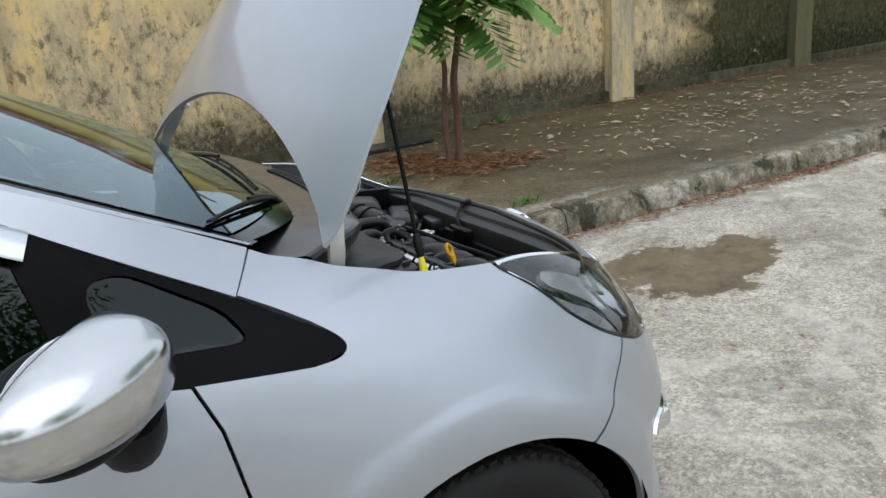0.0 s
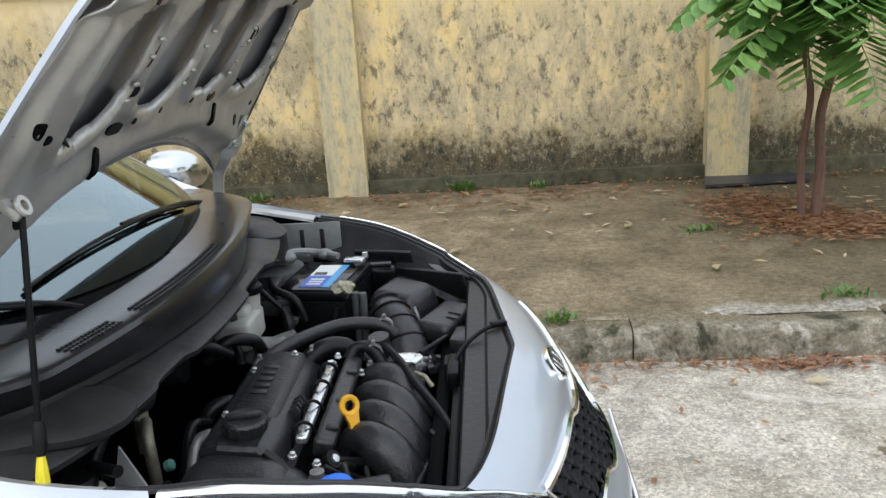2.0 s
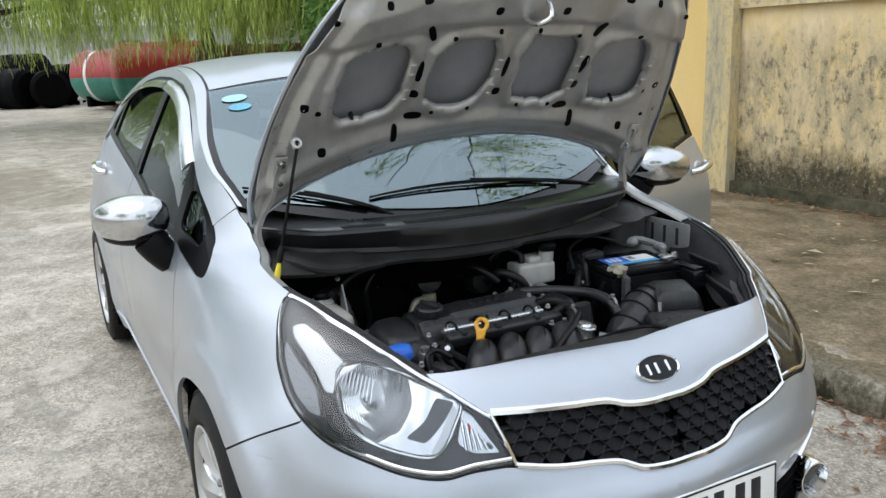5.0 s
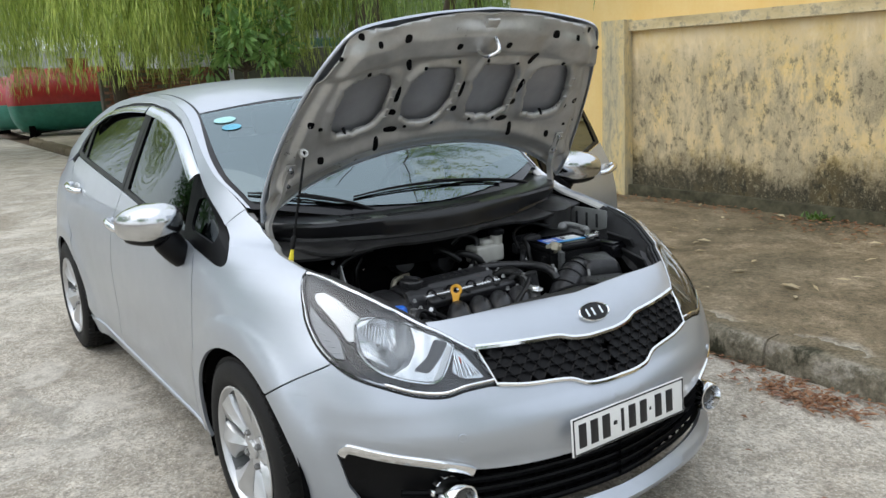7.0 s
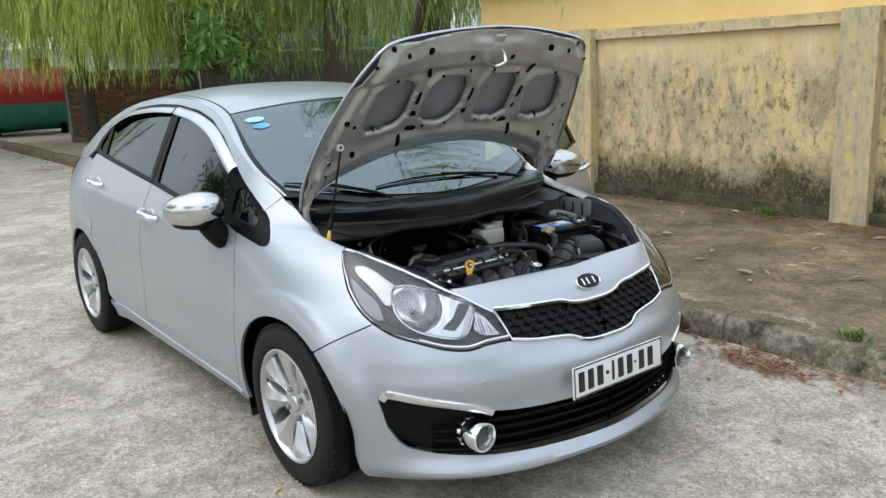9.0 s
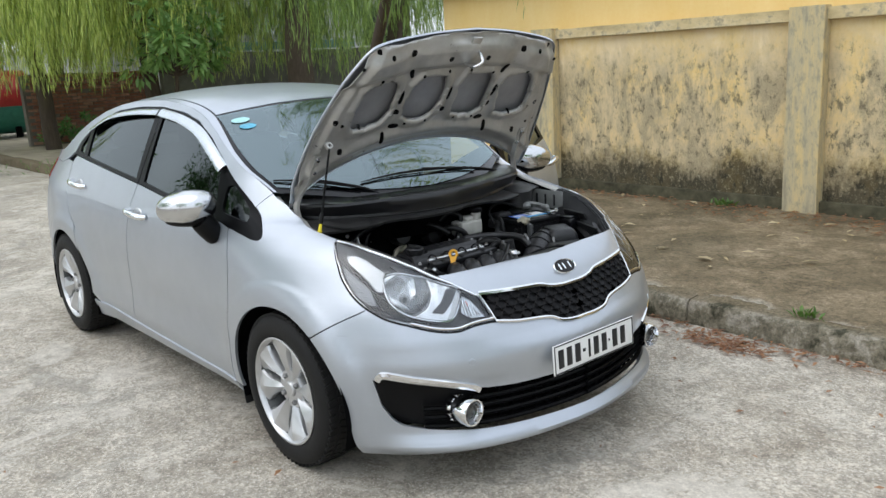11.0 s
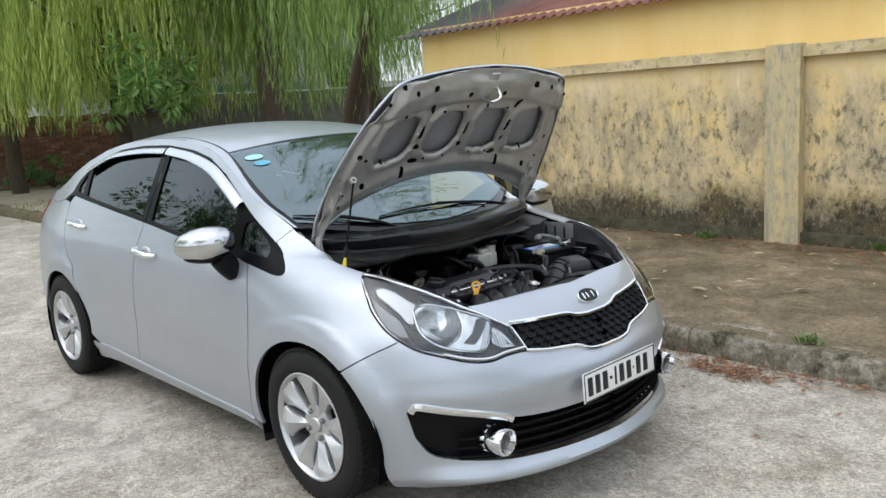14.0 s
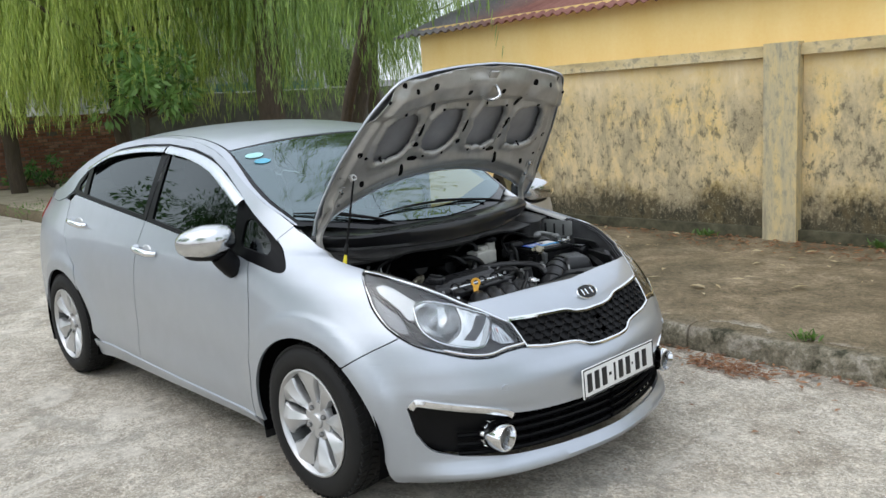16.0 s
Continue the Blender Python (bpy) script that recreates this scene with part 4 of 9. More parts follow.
def leafy(name, at, label, category, clumps, rad, zrange, leaves, size, seed, trunk=None, mat=None, shift=(0, 0)):
    """A bush or tree of separate broad leaves set in clumps round its limbs."""
    rg = random.Random(seed)
    ob = thing(name, label, category, at)
    bm = bmesh.new()
    base = Vector((0, 0, 0))
    centres = []
    if trunk:
        limb(bm, (0, 0, -0.1), (0.1, 0.1, trunk[0]), trunk[1], trunk[1] * 0.6, 0.03, rg)
        base = Vector((0.1, 0.1, trunk[0] * 0.95))
    for _ in range(clumps):
        a, rr = rg.uniform(0, 2 * math.pi), rad * math.sqrt(rg.random())
        c = Vector((math.cos(a) * rr + shift[0], math.sin(a) * rr + shift[1], rg.uniform(*zrange)))
        centres.append(c)
        limb(bm, base, c, (trunk[1] * 0.3 if trunk else 0.02), 0.006, 0.08, rg, 5)
    part("trunk", bm, BARK, ob)
    verts, faces = [], []
    for c in centres:
        cr = rad * rg.uniform(0.16, 0.32)
        for _ in range(leaves):
            d = Vector((rg.gauss(0, 1), rg.gauss(0, 1), rg.gauss(0.2, 0.8))).normalized()
            p = c + d * cr * rg.random() ** 0.4
            t = (d + Vector((0, 0, rg.uniform(-0.9, 0.1)))).normalized()
            s = t.cross(Vector((rg.gauss(0, 1), rg.gauss(0, 1), 1))).normalized()
            L = size * rg.uniform(0.6, 1.2)
            b = len(verts)
            verts += [p, p + t * L * 0.45 + s * L * 0.17, p + t * L, p + t * L * 0.45 - s * L * 0.17]
            faces.append((b, b + 1, b + 2, b + 3))
    finish_mesh("crown", verts, faces, mat or BROADLEAF, ob, smooth=False)
    return ob


leafy("broadleaf_tree", (-12.9, 4.35, 0.1), "young broadleaf tree with glossy green leaves", "tree", 20, 1.0, (1.5, 2.7), 70, 0.24, 31, (1.5, 0.06), FEATHER)
for k, (bx, by, s) in enumerate(((-17.0, 3.3, 0.5), (-17.0, 5.0, 0.42), (-16.9, 3.9, 0.65), (-16.4, 7.5, 0.8))):
    leafy("bush", (bx, by, 0.12), "small green bush at the foot of the wall", "bush", 8, s * 0.6, (0.12, s), 40, 0.12, 40 + k)
# trees across the road, which the car's windows mirror
leafy("street_tree", (-8.0, -10.0, -0.02), "spreading street tree across the road", "tree", 60, 3.6, (3.2, 7.4), 150, 0.26, 51, (3.2, 0.17))
leafy("street_tree", (2.5, -13.0, -0.02), "spreading street tree across the road", "tree", 60, 3.4, (3.4, 7.6), 150, 0.26, 52, (3.2, 0.16))
leafy("street_tree", (-15.5, -8.6, -0.02), "spreading street tree across the road", "tree", 60, 3.6, (3.0, 7.2), 150, 0.26, 53, (3.2, 0.18))
leafy("street_tree", (15.0, -5.0, -0.02), "spreading street tree down the road", "tree", 60, 3.6, (3.0, 7.6), 150, 0.26, 54, (3.2, 0.18))
leafy("street_tree", (19.0, 1.0, -0.02), "spreading street tree down the road", "tree", 60, 3.4, (3.0, 7.6), 150, 0.26, 55, (3.2, 0.18))

# sapling in its pit
sap = thing("sapling", "young two-stemmed tree with feathery bright green leaves", "tree", (2.41, 3.16, PAVE_Z))
rg = random.Random(8)
STEMS = ([(0.03, 0, -0.05), (0.05, 0.01, 0.3), (0.02, -0.02, 0.6), (0.09, -0.02, 0.95), (0.12, -0.05, 1.5), (0.1, 0, 2.1)],
         [(-0.03, 0.02, -0.05), (-0.05, 0.03, 0.35), (-0.03, 0.01, 0.7), (-0.08, 0, 1.0), (-0.06, -0.05, 1.5), (-0.15, 0, 1.9)])
for pts, r in zip(STEMS, (0.032, 0.024)):
    bm = bmesh.new()
    line = smooth_line(pts, 5)
    tube(bm, line, [r * (1 - 0.5 * i / len(line)) for i in range(len(line))], 9)
    part("stem", bm, BARKRED, sap)


def frond(bm_v, bm_f, start, heading, rise, length, rg, pairs=11):
    """A feather leaf: a drooping midrib with paired leaflets."""
    h = Vector((math.cos(heading), math.sin(heading), 0))
    s = Vector((-h.y, h.x, 0))
    for i in range(pairs + 1):
        t = (i + 1) / (pairs + 1)
        p = start + h * length * t + Vector((0, 0, rise * t - 0.55 * length * t * t))
        d = (h + Vector((0, 0, rise / length - 1.1 * t))).normalized()
        L = 0.17 * (0.5 + math.sin(math.pi * (0.15 + 0.75 * t))) * rg.uniform(0.8, 1.1)
        for sg in (-1, 1):
            a = (s * sg + d * 0.45 + Vector((0, 0, -0.25 + rg.uniform(-0.15, 0.1)))).normalized()
            w = a.cross(Vector((0, 0, 1)))
            w = (w.normalized() if w.length > 0.01 else d) * L * 0.22
            b = len(bm_v)
            up = Vector((0, 0, 0.012))
            bm_v += [p, p + a * L * 0.3 + w, p + a * L * 0.7 + w * 0.9, p + a * L, p + a * L * 0.7 - w * 0.9, p + a * L * 0.3 - w, p + a * L * 0.5 - up]
            bm_f += [(b, b + 1, b + 2, b + 6), (b + 6, b + 2, b + 3), (b + 6, b + 3, b + 4), (b, b + 6, b + 4, b + 5)]
        if t > 0.05:
            q = start + h * length * (t - 1 / (pairs + 1)) + Vector((0, 0, rise * (t - 1 / (pairs + 1)) - 0.55 * length * (t - 1 / (pairs + 1)) ** 2))
            b = len(bm_v)
            bm_v += [q - s * 0.004, q + s * 0.004, p + s * 0.003, p - s * 0.003]
            bm_f.append((b, b + 1, b + 2, b + 3))


fv, ff = [], []
for k in range(46):
    st = Vector((rg.uniform(-0.12, 0.14), rg.uniform(-0.12, 0.1), rg.uniform(1.05, 1.75)))
    frond(fv, ff, st, rg.uniform(0, 2 * math.pi), rg.uniform(-0.05, 0.22), rg.uniform(0.42, 0.70), rg)
finish_mesh("crown", fv, ff, FEATHER, sap, smooth=False)

board = thing("board", "dark wet sheet lying flat against the wall", "board", (2.4, 4.12, PAVE_Z + 0.012))
bm = bmesh.new()
prism(bm, [(-0.36, -0.12), (0.34, -0.08), (0.42, 0.1), (-0.3, 0.16)], lambda a, b, h: (a, b, h), 0.018)
part("sheet", bm, BOARD, board)


def litter(name, label, mat, spots, count, size, seed, z=None, flat=0.25):
    """Scattered fallen leaves, each a folded blade."""
    rg = random.Random(seed)
    v, f = [], []
    for _ in range(count):
        sx, sy, rx, ry = rg.choice(spots)
        px, py = rg.gauss(sx, rx), rg.gauss(sy, ry)
        if py > WALL_Y - 0.08:
            continue
        ky = kerb_y(px)
        if ky - 0.01 < py < ky + 0.09:
            py = ky - rg.uniform(0.01, 0.1)
        pz = (0.006 if py < ky + 0.05 else PAVE_Z + 0.012) if z is None else z
        a = rg.uniform(0, 2 * math.pi)
        d = Vector((math.cos(a), math.sin(a), rg.uniform(-flat, flat) * 0.5)).normalized()
        s = Vector((-math.sin(a), math.cos(a), rg.uniform(-flat, flat))).normalized()
        L = size * rg.uniform(0.5, 1.3)
        w = L * rg.uniform(0.08, 0.22)
        p = Vector((px, py, pz + rg.uniform(0, 0.012)))
        b = len(v)
        lift = Vector((0, 0, rg.uniform(0.002, 0.25 * w + 0.004)))
        v += [p - d * L / 2, p + s * w + lift, p + d * L / 2, p - s * w + lift, p]
        f += [(b, b + 4, b + 1), (b + 4, b + 2, b + 1), (b, b + 3, b + 4), (b + 4, b + 3, b + 2)]
    return tagged(finish_mesh(name, v, f, mat, None, label, smooth=False), label, "leaves", kind="stuff")


litter("leaf_pile", "dry red-brown leaves heaped in the tree pit", DEAD, [(2.35, 3.1, 0.22, 0.2), (2.2, 3.5, 0.16, 0.18), (2.6, 2.95, 0.2, 0.12)], 2600, 0.06, 61)
litter("fallen_leaves", "scattered straw-coloured fallen leaves on the pavement", STRAW, [(4.5, 2.8, 1.4, 0.5), (4.8, 3.0, 1.4, 0.6), (6.5, 3.0, 2.0, 0.6), (6.2, 2.7, 1.6, 0.5), (5.0, 3.4, 1.5, 0.5), (0.3, 3.1, 2.2, 0.7)], 620, 0.09, 62)
litter("kerb_leaves", "red-brown leaves gathered along the kerb foot", DEAD, [(x * 0.62 - 6, kerb_y(x * 0.62 - 6) - 0.04, 0.25, 0.035) for x in range(0, 26)] + [(0.55, 1.42, 0.16, 0.06)] * 7 + [(1.75, 1.5, 0.18, 0.04)] * 4 + [(3.3, 1.5, 0.3, 0.05), (4.2, 1.5, 0.25, 0.05)] * 3, 2000, 0.05, 63)
litter("wall_leaves", "brown leaves gathered along the wall foot", DEAD, [(x * 0.5 - 6, 4.22, 0.25, 0.09) for x in range(0, 30)] + [(-0.6, 4.0, 0.5, 0.16), (0.5, 3.95, 0.5, 0.18), (1.4, 4.0, 0.5, 0.16)] * 2, 1500, 0.06, 64)
litter("road_twigs", "thin dry twigs and needles on the road", DEAD, [(2.4, -0.3, 0.9, 0.6), (1.4, 0.8, 0.6, 0.3), (0.5, -1.8, 2.0, 0.6)], 60, 0.04, 65)


def weeds(name, label, spots, seed, mat):
    rg = random.Random(seed)
    v, f = [], []
    for sx, sy, sz, r, h, n in spots:
        for _ in range(n):
            p = Vector((rg.gauss(sx, r), rg.gauss(sy, r * 0.6), sz))
            a = rg.uniform(0, 2 * math.pi)
            d = Vector((math.cos(a) * 0.7, math.sin(a) * 0.7, rg.uniform(0.5, 1.4))).normalized()
            s = Vector((-math.sin(a), math.cos(a), 0)) * rg.uniform(0.004, 0.012)
            L = h * rg.uniform(0.5, 1.2)
            b = len(v)
            v += [p - s * 0.4, p + s * 0.4, p + d * L * 0.6 + s, p + d * L + Vector((0, 0, -0.15 * L)), p + d * L * 0.6 - s]
            f.append((b, b + 1, b + 2, b + 3, b + 4))
    return tagged(finish_mesh(name, v, f, mat, None, label, smooth=False), label, "weeds", kind="stuff")


weeds("weeds", "small green weeds in the cracks of kerb and wall", [(0.86, 1.72, PAVE_Z, 0.035, 0.07, 34), (2.1, 1.9, PAVE_Z, 0.05, 0.06, 40), (0.4, 4.3, PAVE_Z, 0.05, 0.12, 50), (-1.1, 4.28, PAVE_Z, 0.05, 0.1, 40), (0.95, 4.3, PAVE_Z, 0.04, 0.08, 30), (1.75, 3.0, PAVE_Z, 0.06, 0.05, 40), (3.6, 4.3, PAVE_Z, 0.05, 0.1, 30), (-8, 1.95, PAVE_Z, 0.4, 0.1, 120), (-12, 2.0, PAVE_Z, 0.8, 0.1, 160)], 71, WEED)


# ---- the car: body surfaces ----
# Its plan is one line from the tail's middle round to the nose's middle; u runs along it (u = x on the doors).
# skin(u, z) is the right-hand body surface: the plan line, set in by an amount that varies with u and height.
def dense(pts, n=16):
    return np.array([tuple(p)[:2] for p in smooth_line([(a, b, 0) for a, b in pts], n)])


PLAN = dense([(-3.52, -0.3), (-3.53, 0), (-3.52, 0.3), (-3.47, 0.55), (-3.36, 0.70), (-3.15, 0.79), (-2.8, 0.838), (-2.2, 0.856), (-1.2, 0.86), (-0.4, 0.86), (0, 0.858), (0.25, 0.835), (0.42, 0.79), (0.56, 0.71), (0.67, 0.59), (0.75, 0.45), (0.81, 0.25), (0.84, 0), (0.81, -0.25)], 24)[24:-24]
ARC = np.concatenate([[0], np.cumsum(np.linalg.norm(np.diff(PLAN, axis=0), axis=1))])
ARC -= np.interp(-1.2, PLAN[:, 0], ARC) + 1.2
TANG = np.gradient(PLAN, ARC, axis=0)
TANG[0], TANG[-1] = (0, 1), (0, -1)
U0, U1 = float(ARC[0]), float(ARC[-1])
SECTIONS = [
    (U0, [(0.15, 0.08), (0.3, 0.02), (0.45, 0.0), (0.7, 0.02), (0.9, 0.06), (1.02, 0.12), (1.2, 0.5)]),
    (-3.3, [(0.15, 0.07), (0.3, 0.02), (0.45, 0.0), (0.7, 0.01), (0.9, 0.05), (1.02, 0.12), (1.2, 0.22), (1.45, 0.45)]),
    (-2.6, [(0.15, 0.06), (0.3, 0.02), (0.5, 0.005), (0.7, 0.0), (0.85, 0.02), (0.95, 0.055), (1.1, 0.12), (1.3, 0.235), (1.45, 0.33)]),
    (-1.4, [(0.15, 0.07), (0.22, 0.045), (0.32, 0.02), (0.5, 0.010), (0.7, 0.005), (0.85, 0.026), (0.95, 0.062), (1.1, 0.13), (1.3, 0.235), (1.45, 0.32)]),
    (-0.5, [(0.15, 0.07), (0.22, 0.04), (0.32, 0.02), (0.5, 0.005), (0.7, 0.008), (0.85, 0.032), (0.95, 0.08), (1.1, 0.15), (1.3, 0.255), (1.45, 0.33)]),
    (0.0, [(0.15, 0.05), (0.22, 0.02), (0.32, 0.01), (0.5, 0.0), (0.68, 0.01), (0.8, 0.046), (0.88, 0.105), (0.93, 0.178), (0.965, 0.25), (1.1, 0.42)]),
    (0.35, [(0.15, 0.045), (0.22, 0.02), (0.32, 0.01), (0.5, 0.0), (0.65, 0.02), (0.75, 0.07), (0.85, 0.15), (0.9, 0.25), (0.95, 0.4)]),
    (0.75, [(0.145, 0.06), (0.170, 0.014), (0.188, -0.004), (0.21, 0.004), (0.245, 0.024), (0.3, 0.028), (0.40, 0.022), (0.455, 0.006), (0.50, 0.0), (0.54, 0.010), (0.6, 0.03), (0.7, 0.09), (0.8, 0.19), (0.86, 0.33), (0.9, 0.5)]),
    (U1, [(0.160, 0.05), (0.178, 0.006), (0.192, -0.008), (0.208, -0.001), (0.240, 0.026), (0.29, 0.032), (0.38, 0.028), (0.44, 0.014), (0.485, 0.002), (0.515, 0.0), (0.545, 0.012), (0.58, 0.045), (0.68, 0.105), (0.74, 0.142), (0.775, 0.19), (0.795, 0.262), (0.81, 0.34), (0.82, 0.5)]),
]
SECTIONS = [(u, dense(s, 8)) for u, s in SECTIONS]
NODES = [u for u, _ in SECTIONS]


def plan_at(u):
    x = np.interp(u, ARC, PLAN[:, 0])
    y = np.interp(u, ARC, PLAN[:, 1])
    tx, ty = np.interp(u, ARC, TANG[:, 0]), np.interp(u, ARC, TANG[:, 1])
    n = math.hypot(tx, ty)
    return x, y, -ty / n, tx / n


def arch_flare(u, z):
    """The wheel arches stand proud of the body at their edge."""
    out = 0.0
    for cx in (0.0, -2.57):
        r = math.hypot((u - cx) / 1.08, z - 0.30)
        if r < 0.58:
            out += 0.008 * smoothstep(0.60, 0.42, r) + 0.006 * smoothstep(0.455, 0.425, r) + (0.008 + 0.016 * smoothstep(0.05, 0.36, u - cx) * (cx == 0)) * smoothstep(0.50, 0.365, r)
    return out


def inset(u, z):
    """How far the body lies inside its plan line: sections joined smoothly along u."""
    u = min(u, U1)
    at = [np.interp(z, sec[:, 0], sec[:, 1]) for _, sec in SECTIONS]
    k = max(0, min(len(NODES) - 2, int(np.searchsorted(NODES, u)) - 1))
    h = NODES[k + 1] - NODES[k]
    t = (u - NODES[k]) / h
    slope = [0.0 if j < 4 or j == len(NODES) - 1 else (at[j + 1] - at[j - 1]) / (NODES[j + 1] - NODES[j - 1]) for j in (k, k + 1)]
    if slope[0] == slope[1] == 0.0:
        d = at[k] + (at[k + 1] - at[k]) * t * t * (3 - 2 * t)
    else:
        d = (2 * t**3 - 3 * t * t + 1) * at[k] + (t**3 - 2 * t * t + t) * h * slope[0] + (3 * t * t - 2 * t**3) * at[k + 1] + (t**3 - t * t) * h * slope[1]
    # a soft hollow along the lower doors
    if -3.2 < u < -0.1:
        d += 0.006 * math.exp(-(((z - 0.42) / 0.09) ** 2)) * smoothstep(-3.0, -2.0, u) * smoothstep(-0.2, -0.7, u)
    return float(d) - arch_flare(u, z)


def skin(u, z):
    x, y, nx, ny = plan_at(u)
    d = inset(u, z)
    return Vector((x - nx * d, -(y - ny * d), z))


# the line where the side meets roof and screens, and the top surface between both sides
TOPLINE = dense([(-3.6, 1.005), (-3.4, 1.055), (-3.2, 1.090), (-3.0, 1.100), (-2.88, 1.118), (-2.77, 1.155), (-2.65, 1.225), (-2.4, 1.325), (-2.1, 1.385), (-1.7, 1.41), (-1.3, 1.395), (-0.95, 1.335), (-0.6, 1.192), (-0.29, 1.04), (0.0, 0.88)])
CROWN = dense([(-3.6, 0.03), (-2.9, 0.03), (-2.3, 0.045), (-1.7, 0.052), (-1.2, 0.055), (-0.95, 0.05), (-0.6, 0.018), (-0.29, -0.048), (0.0, -0.07)])
BOW = dense([(-3.6, -0.1), (-2.9, -0.12), (-2.3, -0.05), (-1.7, 0.0), (-1.2, 0.07), (-0.95, 0.12), (-0.6, 0.17), (-0.29, 0.24), (0.0, 0.26)])


def top_z(u):
    return float(np.interp(u, TOPLINE[:, 0], TOPLINE[:, 1]))


def top(u, v):
    e = skin(u, top_z(u))
    k = 1 - abs(v) ** 2.2
    return Vector((e.x + float(np.interp(u, BOW[:, 0], BOW[:, 1])) * k, -e.y * v, e.z + float(np.interp(u, CROWN[:, 0], CROWN[:, 1])) * k))


def arch(cx, rx, rz, a0, a1, n=26, cz=0.30):
    """Points of a wheel arch from angle a0 to a1 (degrees, 0 ahead, 90 up)."""
    return [(cx + rx * math.cos(radians(a0 + (a1 - a0) * k / n)), cz + rz * math.sin(radians(a0 + (a1 - a0) * k / n))) for k in range(n + 1)]


def rounded(pts, r=0.03, n=4):
    """Rounds an outline's corners."""
    out = []
    m = len(pts)
    for i in range(m):
        a, b, c = (Vector((*pts[k % m], 0)) for k in (i - 1, i, i + 1))
        ra = min(r, (a - b).length * 0.4)
        rc = min(r, (c - b).length * 0.4)
        p, q = b + (a - b).normalized() * ra, b + (c - b).normalized() * rc
        for k in range(n + 1):
            t = k / n
            w = p * (1 - t) ** 2 + b * 2 * t * (1 - t) + q * t * t
            out.append((w.x, w.y))
    return out


def curve2(pts, n=6):
    return [(p.x, p.y) for p in smooth_line([(a, b, 0) for a, b in pts], n)]


car = thing("car", "silver four-door saloon car parked with its bonnet propped open", "car")

# window outlines on the right side
BELT = [(-0.20, 0.884), (-0.30, 0.897), (-0.52, 0.925), (-0.95, 0.965), (-1.45, 1.012), (-2.0, 1.06), (-2.48, 1.105)]


def belt(u):
    return float(np.interp(-u, [-p[0] for p in BELT], [p[1] for p in BELT]))


def head(u):
    """Upper edge of the window openings."""
    return top_z(u) - 0.052 - 0.018 * smoothstep(-0.9, -0.45, u) - 0.03 * smoothstep(-2.1, -2.5, u)


LAMP_REAR = [(0.192, 0.892), (0.236, 0.858), (0.272, 0.823), (0.304, 0.789), (0.341, 0.760), (0.387, 0.729), (0.435, 0.703)]
# front fender, running up to the windscreen pillar
FENDER = [(-0.447, 0.225)] + arch(0, 0.385, 0.35, 193, 54) + curve2([(0.235, 0.583), (0.34, 0.643), (0.447, 0.692)]) + curve2([(a - 0.004, b) for a, b in LAMP_REAR[::-1]], 5)
FENDER += curve2([(0.183, 0.900), (0.12, 0.909), (0.05, 0.920), (-0.02, 0.934), (-0.09, 0.953), (-0.14, 0.968), (-0.167, 0.979), (-0.19, 0.990), (-0.22, 1.002), (-0.26, 1.017), (-0.2905, 1.034)], 4)
FENDER += [(-0.3355, 0.985), (-0.29, 0.957)] + curve2([(-0.24, 0.926), (-0.213, 0.906), (-0.198, 0.891), (-0.196, 0.880), (-0.206, 0.872), (-0.225, 0.869), (-0.26, 0.870)], 3) + [(-0.30, 0.876), (-0.437, 0.898), (-0.412, 0.83), (-0.395, 0.72), (-0.398, 0.58), (-0.412, 0.42), (-0.437, 0.3)]
fenders = []
for mir in (False, True):
    fenders.append(panel("front_fender", PAINT, car, FENDER, 0.022, mirror=mir))

# sill under the doors
for mir in (False, True):
    panel("sill", PAINT, car, [(-0.458, 0.212), (-0.452, 0.160), (-2.2, 0.180), (-2.205, 0.270), (-2.1, 0.268), (-1.62, 0.242), (-1.2, 0.226), (-0.8, 0.216)], 0.03, mirror=mir)

B0 = [(-1.475, 1.008), (-1.50, 0.85), (-1.53, 0.65), (-1.58, 0.42), (-1.622, 0.249)]
DOOR_F = [(-0.456, 0.218), (-0.443, 0.3), (-0.418, 0.42), (-0.404, 0.58), (-0.401, 0.72), (-0.418, 0.83), (-0.443, 0.897)] + [(u, belt(u) - 0.012) for u in (-0.52, -0.7, -0.95, -1.2)] + [(-1.47, belt(-1.47) - 0.012)] + curve2(B0[1:], 4) + [(-1.2, 0.232), (-0.8, 0.222)]
DOOR_R = [(a - 0.006, b) for a, b in reversed(curve2(B0[1:], 4))] + [(-1.476, belt(-1.47) - 0.012), (-1.8, belt(-1.8) - 0.012), (-2.2, belt(-2.2) - 0.012), (-2.50, belt(-2.48) - 0.012), (-2.545, 1.06), (-2.54, 0.92), (-2.46, 0.8), (-2.33, 0.70)] + arch(-2.57, 0.40, 0.375, 50, 14, 8) + [(-2.19, 0.318), (-2.10, 0.275)]


def side_window(parent, outline, mir, name="window_pane"):
    return panel(name, TINT, parent, outline, 0.05, surface=lambda u, z: skin(u, z) + Vector((0, 0.012, 0)), flange=0, mirror=mir)


